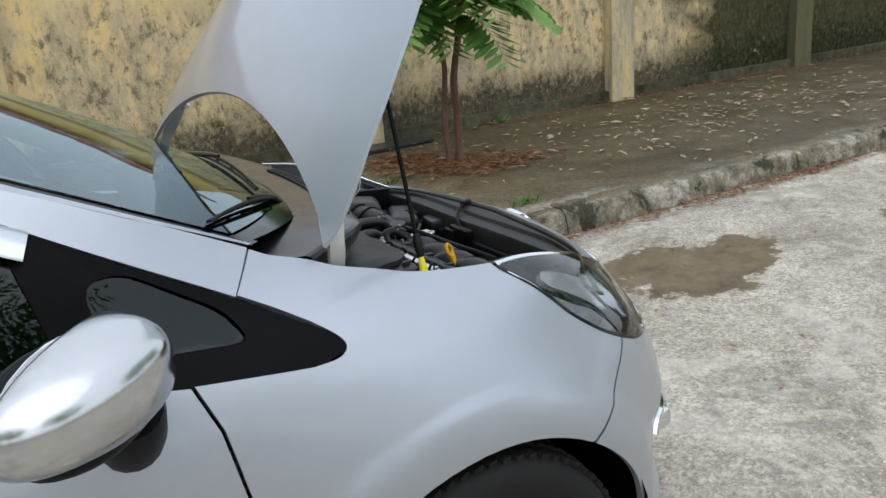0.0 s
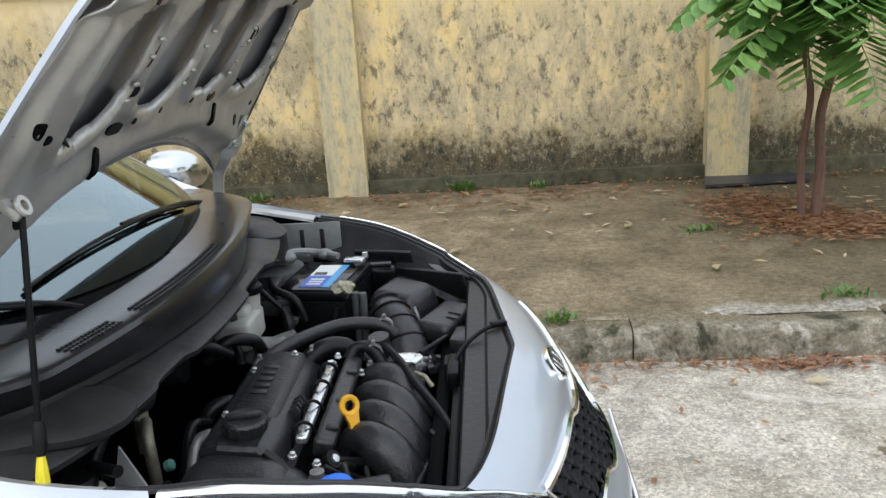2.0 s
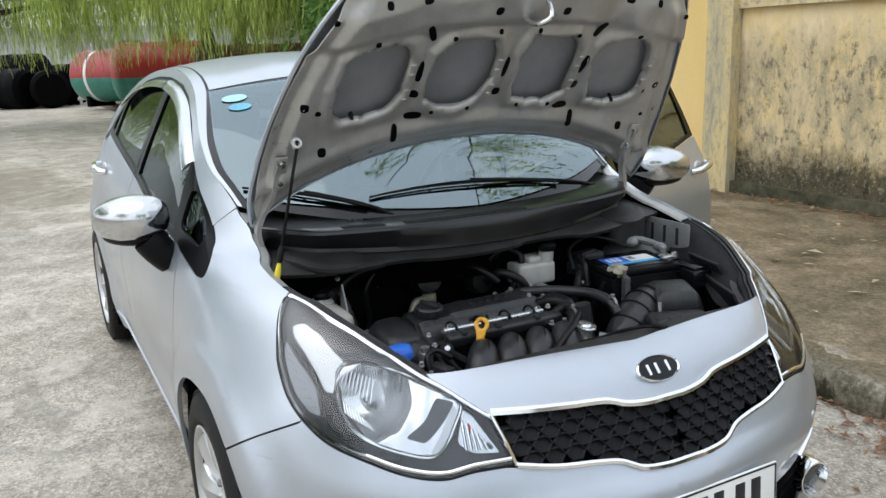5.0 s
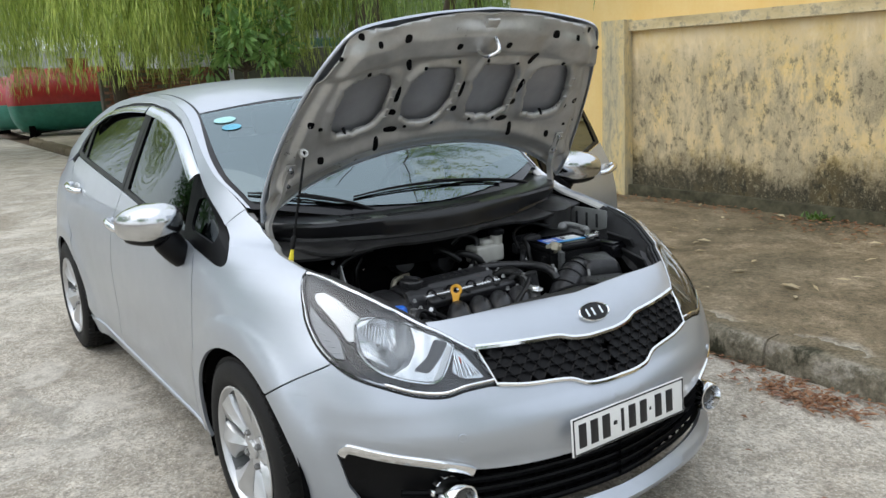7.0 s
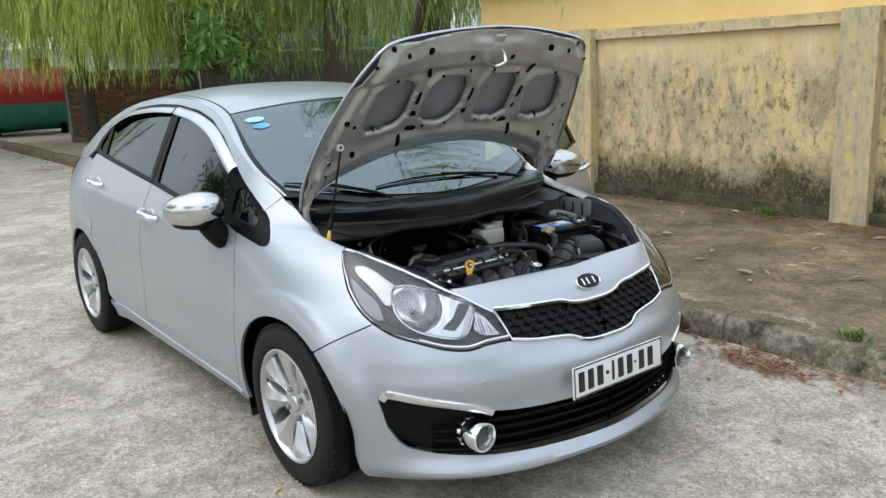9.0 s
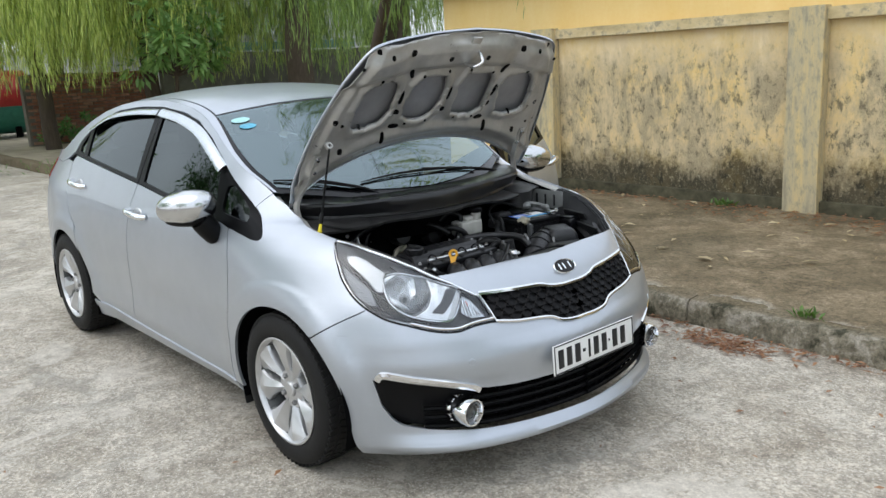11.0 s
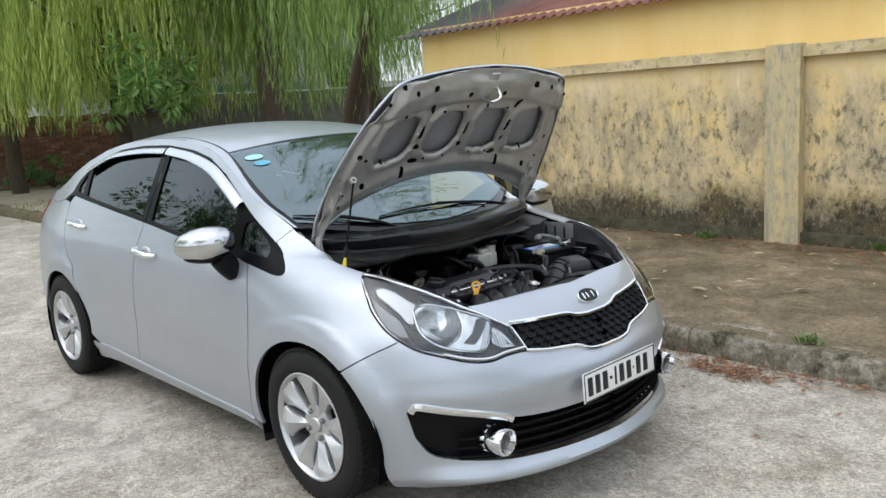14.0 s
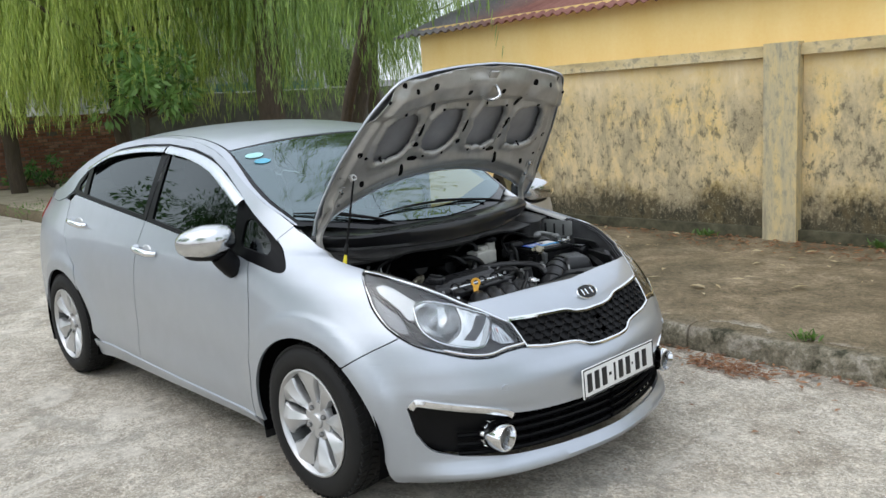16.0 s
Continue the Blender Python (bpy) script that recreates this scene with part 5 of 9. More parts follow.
def chrome_handle(parent, u, z, mir):
    """A pull handle on two feet over a pressed cup."""
    s = 1 if mir else -1
    p = skin(u, z)
    cup = bmesh.new()
    blob(cup, (p.x - 0.01, (-p.y if mir else p.y) - s * 0.004, z - 0.004), (0.055, 0.012, 0.032), 16, 8)
    part("handle_cup", cup, ALLOY, parent)
    bm = bmesh.new()
    y = -p.y if mir else p.y
    line = [(p.x - 0.095, y + s * 0.006, z + 0.012), (p.x - 0.08, y + s * 0.034, z + 0.010), (p.x - 0.02, y + s * 0.042, z + 0.004), (p.x + 0.05, y + s * 0.038, z - 0.004), (p.x + 0.085, y + s * 0.022, z - 0.009), (p.x + 0.10, y + s * 0.004, z - 0.010)]
    pts = smooth_line(line, 5)
    tube(bm, pts, [0.013 + 0.004 * math.sin(math.pi * k / (len(pts) - 1)) for k in range(len(pts))], 10)
    part("door_handle", bm, CHROME, parent, "chrome door handle")


def mirror_unit(parent, mir):
    """Door mirror: chromed shell, black stalk, glass."""
    s = 1 if mir else -1
    m = bpy.data.objects.new("wing_mirror", None)
    scene.collection.objects.link(m)
    m.parent = parent
    m["label"] = "chrome-capped door mirror on a black arm"
    # the housing sweeps back towards its outer end
    base = Matrix.Translation((-0.592, s * 0.912, 0.988)) @ Matrix.Diagonal((1, s, 1, 1)) @ Matrix.Rotation(radians(40), 4, "Z")
    bm = bmesh.new()
    v = bmesh.ops.create_uvsphere(bm, u_segments=36, v_segments=20, radius=1)["verts"]
    for q in v:
        a, b, d = [math.copysign(abs(c) ** e, c) for c, e in zip(q.co, (1.0, 0.74, 0.72))]
        # x ahead, y outwards, z up; flat behind, fuller inside, tapering outwards
        a = a * 0.085 if a > 0 else a * 0.022
        w = 1 - 0.19 * max(0, b) - 0.04 * max(0, -b)
        q.co = (a * (1.1 - 0.2 * b) - 0.02 * max(0, b), b * 0.130, d * 0.071 * w - 0.010 * b)
    bmesh.ops.transform(bm, matrix=base, verts=v)
    part("mirror_shell", bm, CHROME_DULL, m, "scuffed chrome cap")
    bm = bmesh.new()
    v = blob(bm, (-0.002, -0.01, -0.055), (0.066, 0.105, 0.028), 24, 10)
    bmesh.ops.transform(bm, matrix=base, verts=bm.verts)
    part("mirror_base", bm, BLACK, m)
    bm = bmesh.new()
    p0 = base @ Vector((0.02, -0.06, -0.055))
    p1 = Vector((-0.535, s * 0.815, 0.850))
    line = [p0.lerp(p1, k / 8) for k in range(9)]
    tube(bm, line, [0.046, 0.048, 0.049, 0.049, 0.049, 0.048, 0.047, 0.045, 0.042], 16)
    part("mirror_arm", bm, BLACK, m)
    bm = bmesh.new()
    blob(bm, (-0.024, 0, 0), (0.004, 0.12, 0.062), 24, 10)
    bmesh.ops.transform(bm, matrix=base, verts=bm.verts)
    part("mirror_glass", bm, CHROME, m, "mirror glass")
    return m


def sweep_on_skin(points, lift, half, mat, name, parent, mir, n=8, prof=((-1, 0), (-0.8, 0.75), (0, 1), (0.8, 0.75), (1, 0))):
    """A narrow strip that follows the body surface: along points (u, z), half its width."""
    line = curve2(points, n)
    bm = bmesh.new()
    rows_ = []
    for i, (u, z) in enumerate(line):
        p0, p1 = line[max(0, i - 1)], line[min(len(line) - 1, i + 1)]
        du, dz = p1[0] - p0[0], p1[1] - p0[1]
        ln = math.hypot(du, dz) or 1
        nu, nz = -dz / ln, du / ln
        c = skin(u, z)
        nn = (skin(u + 0.01, z) - skin(u - 0.01, z)).cross(skin(u, z + 0.01) - skin(u, z - 0.01)).normalized()
        if nn.y > 0 and abs(nn.y) > 0.2 or (abs(nn.y) <= 0.2 and nn.x < 0):
            nn = -nn
        row = []
        for a, h in prof:
            q = skin(u + nu * half * a, z + nz * half * a) + nn * (lift * h - 0.002)
            row.append(bm.verts.new((q.x, -q.y if mir else q.y, q.z)))
        rows_.append(row)
    for a, b in zip(rows_, rows_[1:]):
        for k in range(len(prof) - 1):
            bm.faces.new((a[k], b[k], b[k + 1], a[k + 1]))
    bm.faces.new(rows_[0])
    bm.faces.new(rows_[-1])
    return part(name, bm, mat, parent, angle=30)


WIN_F = [(-0.585, belt(-0.585) + 0.006)] + [(u, belt(u) + 0.006) for u in (-0.8, -1.1, -1.41)] + [(-1.455, head(-1.46))] + [(u, head(u)) for u in (-1.3, -1.15, -1.0, -0.85, -0.72, -0.63)]
WIN_R = [(-1.52, belt(-1.52) + 0.006), (-1.8, belt(-1.8) + 0.006), (-2.1, belt(-2.1) + 0.006), (-2.33, belt(-2.33) + 0.006), (-2.40, head(-2.37))] + [(u, head(u)) for u in (-2.2, -2.0, -1.8, -1.65, -1.555)]
WIN_Q = rounded([(-0.335, 0.923), (-0.54, 0.952), (-0.545, 1.06), (-0.49, 1.062), (-0.362, 0.972)], 0.03)
WIN_C = [(-2.395, belt(-2.37) + 0.01), (-2.48, belt(-2.48) + 0.012), (-2.50, 1.145), (-2.44, head(-2.44))]
FR_F = [(u, belt(u) - 0.010) for u in (-0.555, -0.8, -1.1, -1.47)] + [(-1.475, head(-1.475) + 0.016)] + [(u, head(u) + 0.016) for u in (-1.3, -1.15, -1.0, -0.85, -0.72, -0.60)]
FR_R = [(u, belt(u) - 0.010) for u in (-1.48, -1.8, -2.1, -2.36)] + [(-2.385, head(-2.385) + 0.014)] + [(u, head(u) + 0.016) for u in (-2.2, -2.0, -1.8, -1.65, -1.48)]
FR_Q = [(-0.192, 0.876), (-0.25, 0.866), (-0.31, 0.877), (-0.555, 0.908), (-0.60, head(-0.60) + 0.016), (-0.5, 1.078), (-0.42, 1.029), (-0.33, 0.974), (-0.25, 0.925), (-0.197, 0.895)]
FR_C = [(-2.36, belt(-2.36) - 0.010), (-2.50, belt(-2.48) - 0.010), (-2.548, 1.112), (-2.53, 1.165), (-2.44, head(-2.44) + 0.014), (-2.385, head(-2.385) + 0.014)]
AWNING = ((-1, 0.08), (-0.8, 0.45), (-0.3, 0.8), (0.7, 1.0), (1, 0.95), (0.9, 0.8))
LEFT_DOOR_OPEN = 62.0
doors, mirrors = {}, {}
for mir in (False, True):
    sweep_on_skin([(-0.47, 0.214), (-0.8, 0.219), (-1.2, 0.229), (-1.62, 0.2455), (-2.1, 0.2715)], 0.010, 0.0055, PAINT, "sill_edge", car, mir)
    fd = new("front_door")
    fd.parent = car
    fd["label"] = "open front door, silver with tinted window" if mir else "closed silver front door with tinted window"
    doors[mir] = fd
    panel("door_skin", PAINT, fd, DOOR_F, 0.03, mirror=mir)
    side_window(fd, WIN_F, mir)
    side_window(fd, WIN_Q, mir, "quarter_pane")
    chrome_handle(fd, -1.37, 0.868, mir)
    mirrors[mir] = mirror_unit(car, mir)
    sweep_on_skin([(-0.60, head(-0.60) - 0.005), (-0.75, head(-0.75) - 0.008), (-0.95, head(-0.95) - 0.012), (-1.2, head(-1.2) - 0.012), (-1.47, head(-1.47) - 0.008)], 0.022, 0.021, VISOR, "rain_visor", fd, mir, 8, AWNING)
    near = lambda u, z: skin(u, z) + Vector((0, 0.004, 0))
    for outer, inner in ((FR_F, WIN_F), (FR_Q, WIN_Q)):
        v, fc = ring_frame(near, outer, inner)
        if mir:
            v, fc = mirrored(v, fc)
        finish_mesh("window_frame", v, fc, DEEPBLACK, fd)
    rd = new("rear_door")
    rd.parent = car
    rd["label"] = "closed silver rear door with tinted window"
    panel("door_skin", PAINT, rd, DOOR_R, 0.03, mirror=mir)
    side_window(rd, WIN_R, mir)
    chrome_handle(rd, -2.31, 0.945, mir)
    sweep_on_skin([(-1.49, head(-1.49) - 0.008), (-1.75, head(-1.75) - 0.010), (-2.0, head(-2.0) - 0.010), (-2.2, head(-2.2) - 0.006), (-2.42, head(-2.42) - 0.004)], 0.022, 0.018, VISOR, "rain_visor", rd, mir, 8, AWNING)
    for outer, inner in ((FR_R, WIN_R), (FR_C, WIN_C)):
        v, fc = ring_frame(near, outer, inner)
        if mir:
            v, fc = mirrored(v, fc)
        finish_mesh("window_frame", v, fc, DEEPBLACK, rd)
    panel("quarter_pane", TINT, rd, WIN_C, 0.05, surface=lambda u, z: skin(u, z) + Vector((0, 0.012, 0)), flange=0, mirror=mir)
    # inner door cards
    for dparent, u0, u1 in ((fd, -0.5, -1.45), (rd, -1.55, -2.2)):
        bm = bmesh.new()
        s = 1 if mir else -1
        box(bm, ((u0 + u1) / 2, s * 0.745, 0.62), (abs(u1 - u0), 0.05, 0.62), 0.03)
        part("door_card", bm, CABIN, dparent)
    # cant rail, pillars and rear quarter
    rail = [(-0.339, 0.984), (-0.42, 1.034), (-0.5, 1.083)] + [(u, head(u) + 0.022) for u in (-0.65, -0.8, -1.0, -1.2, -1.5, -1.8, -2.1, -2.3, -2.42)] + [(-2.53, 1.175), (-2.56, 1.115)]
    rail += [(-2.66, 1.07), (-2.80, 1.045), (-3.02, 1.05)] + [(u, top_z(u)) for u in (-3.0, -2.9, -2.8, -2.65, -2.5, -2.3, -2.1, -1.9, -1.7, -1.5, -1.3, -1.15, -1.0, -0.85, -0.7, -0.55, -0.42)] + [(-0.293, 1.037)]
    panel("cant_rail", PAINT, car, rail, 0.02, mirror=mir)
    QP = [(-2.552, 1.055), (-2.65, 1.066), (-2.80, 1.041), (-3.02, 1.046), (-3.2, top_z(-3.2)), (-3.45, top_z(-3.45)), (-3.6, 0.9), (-3.62, 0.7), (-3.35, 0.60), (-3.05, 0.56)] + arch(-2.57, 0.385, 0.35, 140, 47, 22) + [(-2.342, 0.702), (-2.466, 0.803), (-2.546, 0.922)]
    panel("rear_quarter", PAINT, car, QP, 0.025, mirror=mir)
    panel("tail_lamp", REDLAMP, car, [(-3.2, top_z(-3.2) - 0.05), (-3.45, top_z(-3.45) - 0.05), (-3.62, 0.93), (-3.62, 0.83), (-3.4, 0.86), (-3.22, 0.92)], 0.03, "red tail lamp", proud=0.006, mirror=mir)
RB = [(-3.05, 0.555), (-3.35, 0.595), (-3.62, 0.695), (U0, 0.72), (U0, 0.19), (-3.6, 0.19), (-3.1, 0.2)] + [(-2.94, 0.21)] + arch(-2.57, 0.385, 0.35, 170, 141, 8)
panel("rear_bumper", PAINT, car, RB, 0.035, both=True)
panel("boot_lid", PAINT, car, [(-3.605, 0.9), (-3.625, 0.7), (U0, 0.725), (U0, 1.0), (-3.46, top_z(-3.46))], 0.035, both=True)

# the open left door turns about its hinges
hinge = Vector((-0.42, 0.80, 0))
swing = Matrix.Translation(hinge) @ Matrix.Rotation(radians(-LEFT_DOOR_OPEN), 4, "Z") @ Matrix.Translation(-hinge)
doors[True].matrix_local = swing
mirrors[True].matrix_local = swing

# roof, screens, boot top
panel("roof_panel", PAINT, car, [(u, -0.925) for u in (-0.945, -1.3, -1.7, -2.1, -2.33)] + [(-2.33, 0), (-2.33, 0.925)] + [(u, 0.925) for u in (-2.1, -1.7, -1.3, -0.945)] + [(-0.955, 0.5), (-0.955, 0), (-0.955, -0.5)], (0.04, 0.05), surface=top, flange=0.008)
for s in (-1, 1):
    panel("roof_edge", PAINT, car, [(-0.29, s * 0.984), (-0.6, s * 0.975), (-0.945, s * 0.940), (-1.3, s * 0.938), (-2.1, s * 0.938), (-2.6, s * 0.938), (-2.6, s * 1.0), (-2.1, s * 1.0), (-1.3, s * 1.0), (-0.945, s * 1.0), (-0.6, s * 1.0), (-0.29, s * 1.0)], (0.05, 0.01), surface=top, flange=0)
    panel("roof_ditch", BLACK, car, [(-0.93, s * 0.92), (-1.3, s * 0.92), (-2.1, s * 0.92), (-2.6, s * 0.92), (-2.6, s * 0.945), (-2.1, s * 0.945), (-1.3, s * 0.945), (-0.93, s * 0.945)], (0.05, 0.01), surface=lambda u, v: top(u, v) - Vector((0, 0, 0.004)), flange=0)
panel("windscreen", GLASS, car, [(-0.93, -0.93), (-0.93, 0), (-0.93, 0.93), (-0.6, 0.945), (-0.33, 0.955), (-0.30, 0), (-0.33, -0.955), (-0.6, -0.945)], (0.04, 0.06), surface=top, flange=0)
for s in (-1, 1):
    panel("windscreen_seal", GLOSSBLACK, car, [(-0.952, s * 0.92), (-0.952, s * 0.95), (-0.6, s * 0.98), (-0.29, s * 0.985), (-0.29, s * 0.945), (-0.6, s * 0.945), (-0.90, s * 0.915)], (0.04, 0.04), surface=lambda u, v: top(u, v) - Vector((0, 0, 0.003)), flange=0)
panel("windscreen_band", GLOSSBLACK, car, [(-0.952, -0.9), (-0.952, 0.9), (-0.915, 0.9), (-0.915, -0.9)], (0.02, 0.05), surface=lambda u, v: top(u, v) - Vector((0, 0, 0.003)), flange=0)
panel("rear_screen", TINT, car, [(-2.36, -0.9), (-2.36, 0.9), (-2.88, 0.92), (-2.88, -0.92)], (0.06, 0.08), surface=top, flange=0)
panel("boot_top", PAINT, car, [(-2.90, -1), (-2.90, 1), (-3.2, 1), (-3.45, 1), (-3.6, 0.9), (-3.6, -0.9), (-3.45, -1), (-3.2, -1)], (0.04, 0.06), surface=top, flange=0)
for k, (u, v, r, m_) in enumerate(((-0.84, -0.815, 0.034, PALECYAN), (-0.78, -0.80, 0.030, SKYSTICKER))):
    bm = bmesh.new()
    p = top(u, v)
    du, dv = (top(u - 0.02, v) - p).normalized(), (top(u, v + 0.03) - p).normalized()
    nn = dv.cross(du).normalized()
    if nn.x < 0:
        nn = -nn
    ring = [p + nn * 0.003 + du * math.sin(a) * r * 0.8 + dv * math.cos(a) * r * 1.25 for a in (2 * math.pi * i / 24 for i in range(24))]
    bm.faces.new([bm.verts.new(q) for q in ring])
    part("sticker", bm, m_, car, "light blue round sticker on the windscreen")

# ---- nose: bumper, grille, lamps ----
GRILLE_TOP = [(0.915, 0.715), (1.0, 0.712), (1.12, 0.708), (1.2, 0.704), (1.25, 0.692), (1.31, 0.686), (U1, 0.686)]
GRILLE_BOT = [(0.962, 0.622), (1.05, 0.609), (1.14, 0.602), (1.2, 0.594), (1.25, 0.575), (1.31, 0.569), (U1, 0.569)]
LAMP_LOW = curve2([(0.449, 0.697), (0.53, 0.664), (0.629, 0.640), (0.72, 0.618), (0.80, 0.611), (0.87, 0.622), (0.955, 0.626)], 5)
LAMP_RIM = [(0.918, 0.706), (0.86, 0.732), (0.804, 0.755), (0.733, 0.779), (0.683, 0.797), (0.625, 0.816), (0.565, 0.830), (0.501, 0.844), (0.435, 0.858), (0.364, 0.872), (0.277, 0.886), (0.195, 0.895)]
LAMP_TOP = curve2(LAMP_RIM, 5)
NOSE_EDGE = curve2([(0.75, 0.782), (0.80, 0.783), (0.87, 0.785), (1.04, 0.788), (1.24, 0.787), (U1, 0.785)], 5)
OPEN_TOP = curve2([(0.487, 0.450), (0.515, 0.478), (0.60, 0.468), (0.74, 0.441), (0.86, 0.402), (1.0, 0.388), (1.2, 0.384), (U1, 0.383)], 5)
OPEN_BOT = curve2([(U1, 0.232), (1.2, 0.234), (1.0, 0.238), (0.82, 0.245), (0.66, 0.262), (0.56, 0.288), (0.51, 0.35)], 5)
BUMPER = [(U1, 0.565)] + [(a, b - 0.004) for a, b in GRILLE_BOT[::-1][1:]] + [(a, b - 0.005) for a, b in LAMP_LOW[::-1][1:]] + curve2([(0.447, 0.687), (0.34, 0.638), (0.238, 0.578)]) + arch(0, 0.385, 0.35, 52, 14, 12) + [(0.383, 0.34), (0.389, 0.29), (0.395, 0.24), (0.402, 0.19), (0.412, 0.158), (0.5, 0.148), (0.81, 0.155), (1.1, 0.172), (U1, 0.178)] + OPEN_BOT + OPEN_TOP
panel("front_bumper", PAINT, car, BUMPER, 0.02, both=True)
NOSE = [(U1, 0.690)] + [(a, b + 0.004) for a, b in GRILLE_TOP[::-1][1:]] + [(a, b + 0.005) for a, b in LAMP_TOP if a > 0.752] + NOSE_EDGE
panel("nose_panel", PAINT, car, NOSE, 0.016, both=True)


def strip_both(points, lift, half, mat, name, label=""):
    for mir in (False, True):
        ob = sweep_on_skin(points, lift, half, mat, name, car, mir)
        if label:
            ob["label"] = label


strip_both(GRILLE_TOP, 0.012, 0.0075, CHROME, "grille_trim", "chrome grille surround")
strip_both(GRILLE_BOT, 0.012, 0.006, CHROME, "grille_trim", "chrome grille surround")
strip_both([(0.915, 0.715), (0.94, 0.67), (0.962, 0.622)], 0.010, 0.004, CHROME, "grille_trim")
strip_both([(0.502, 0.452), (0.512, 0.466), (0.535, 0.472), (0.62, 0.458), (0.74, 0.435), (0.84, 0.408), (0.872, 0.392)], 0.012, 0.0145, CHROME, "bumper_strip", "chrome strip above the fog lamp recess")
strip_both(LAMP_REAR + [(0.449, 0.697), (0.53, 0.664), (0.629, 0.640), (0.72, 0.618), (0.80, 0.611), (0.87, 0.622), (0.955, 0.626)], 0.004, 0.0042, GLOSSBLACK, "lamp_seal")
strip_both([(0.63, 0.648), (0.72, 0.627), (0.80, 0.620), (0.87, 0.631), (0.952, 0.635)], 0.007, 0.004, CHROME, "lamp_trim")
strip_both([(a, b + 0.001) for a, b in LAMP_RIM], 0.004, 0.0032, CHROME, "lamp_trim")

# grille backing and its rounded hexagon cells
grille = new("grille")
grille.parent = car
grille["label"] = "black honeycomb grille in a chrome surround"
panel("grille_back", DARK, grille, GRILLE_TOP + GRILLE_BOT[::-1], 0.03, flange=0, both=True, surface=lambda u, z: skin(u, z) + Vector((-0.03, 0, 0)))
cell_v, cell_f = [], []


def grille_cell(u, z, w, h, store_v, store_f, mir):
    """One raised rounded ring of the honeycomb."""
    base = len(store_v)
    n = 6
    for k in range(n):
        a = 2 * math.pi * k / n
        ca, sa = math.cos(a), math.sin(a)
        for sc, dep in ((1.08, -0.012), (1.02, -0.002), (0.88, 0.0), (0.80, -0.005 - 0.007 * (sa > 0.1))):
            q = skin(min(U1, u + sc * w * ca), z + sc * h * sa * 1.1)
            store_v.append(Vector((q.x + dep, -q.y if mir else q.y, q.z)))
    for k in range(n):
        for j in range(3):
            a, b = base + 4 * k + j, base + 4 * ((k + 1) % n) + j
            store_f.append((a, b, b + 1, a + 1))
    # the blind floor of the cell leans back
    store_f.append(tuple(base + 4 * k + 3 for k in range(n)))


for mir in (False, True):
    row = 0
    z = 0.582
    while z < 0.712:
        u = 0.955 + (0.025 if row % 2 else 0)
        while u < U1 + (0.001 if not mir else -0.015):
            lo = np.interp(u, [p[0] for p in GRILLE_BOT], [p[1] for p in GRILLE_BOT]) + 0.006
            hi = np.interp(u, [p[0] for p in GRILLE_TOP], [p[1] for p in GRILLE_TOP]) - 0.006
            edge = 0.962 - (z - 0.622) * 0.5
            if lo < z < hi and u > edge:
                sv, sf = [], []
                grille_cell(u, z, 0.0245, 0.0152, sv, sf, mir)
                finish_mesh("grille_cell", sv, sf, BLACK, grille)
            u += 0.05
        row += 1
        z += 0.0225

# emblem on the nose: plain oval badge with three plain bars
emb = new("emblem")
emb.parent = car
emb["label"] = "oval black badge with a chrome rim and chrome strokes"
pc = skin(U1, 0.742)
sl = math.atan2(float(skin(U1, 0.762).x - skin(U1, 0.722).x), 0.04)
em = Matrix.Translation(pc + Vector((0.004, 0, 0))) @ Matrix.Rotation(math.pi / 2 + sl, 4, "Y")
bm = bmesh.new()
lathe(bm, [(1.0, -0.006), (1.0, 0.003), (0.94, 0.0055), (0.88, 0.003), (0.88, -0.006)], None, 40, True)
bmesh.ops.transform(bm, matrix=em @ Matrix.Diagonal((0.031, 0.061, 1, 1)), verts=bm.verts)
part("rim", bm, CHROME, emb)
bm = bmesh.new()
lathe(bm, [(0.9, -0.004), (0.9, 0.001), (0.5, 0.003), (0.0, 0.0035)], None, 40)
bmesh.ops.transform(bm, matrix=em @ Matrix.Diagonal((0.031, 0.061, 1, 1)), verts=bm.verts)
part("badge_field", bm, GLOSSBLACK, emb)
for y0, y1, lean_ in ((-0.034, -0.024, 0.0), (-0.012, 0.000, 0.0), (0.020, 0.030, 0.0)):
    bm = bmesh.new()
    box(bm, ((0, (y0 + y1) / 2, 0.004)), (0.026, 0.008, 0.003), 0.001)
    bmesh.ops.transform(bm, matrix=em, verts=bm.verts)
    part("stroke", bm, CHROME, emb)

# number plate with plain dark bars for its figures
plate = new("number_plate")
plate.parent = car
plate["label"] = "white number plate with dark bars"
plate.location = (0.842, 0, 0.4565)
plate.rotation_euler = (0, radians(-3), 0)
bm = bmesh.new()
box(bm, (0, 0, 0), (0.006, 0.47, 0.112), 0.0025)
part("plate_sheet", bm, WHITE, plate)
for cy, cz, sy, sz in ((0, 0.0515, 0.462, 0.0045), (0, -0.0515, 0.462, 0.0045), (0.229, 0, 0.0045, 0.1), (-0.229, 0, 0.0045, 0.1)):
    bm = bmesh.new()
    box(bm, (0.0035, cy, cz), (0.002, sy, sz), 0.0005)
    part("plate_edge", bm, INK, plate)
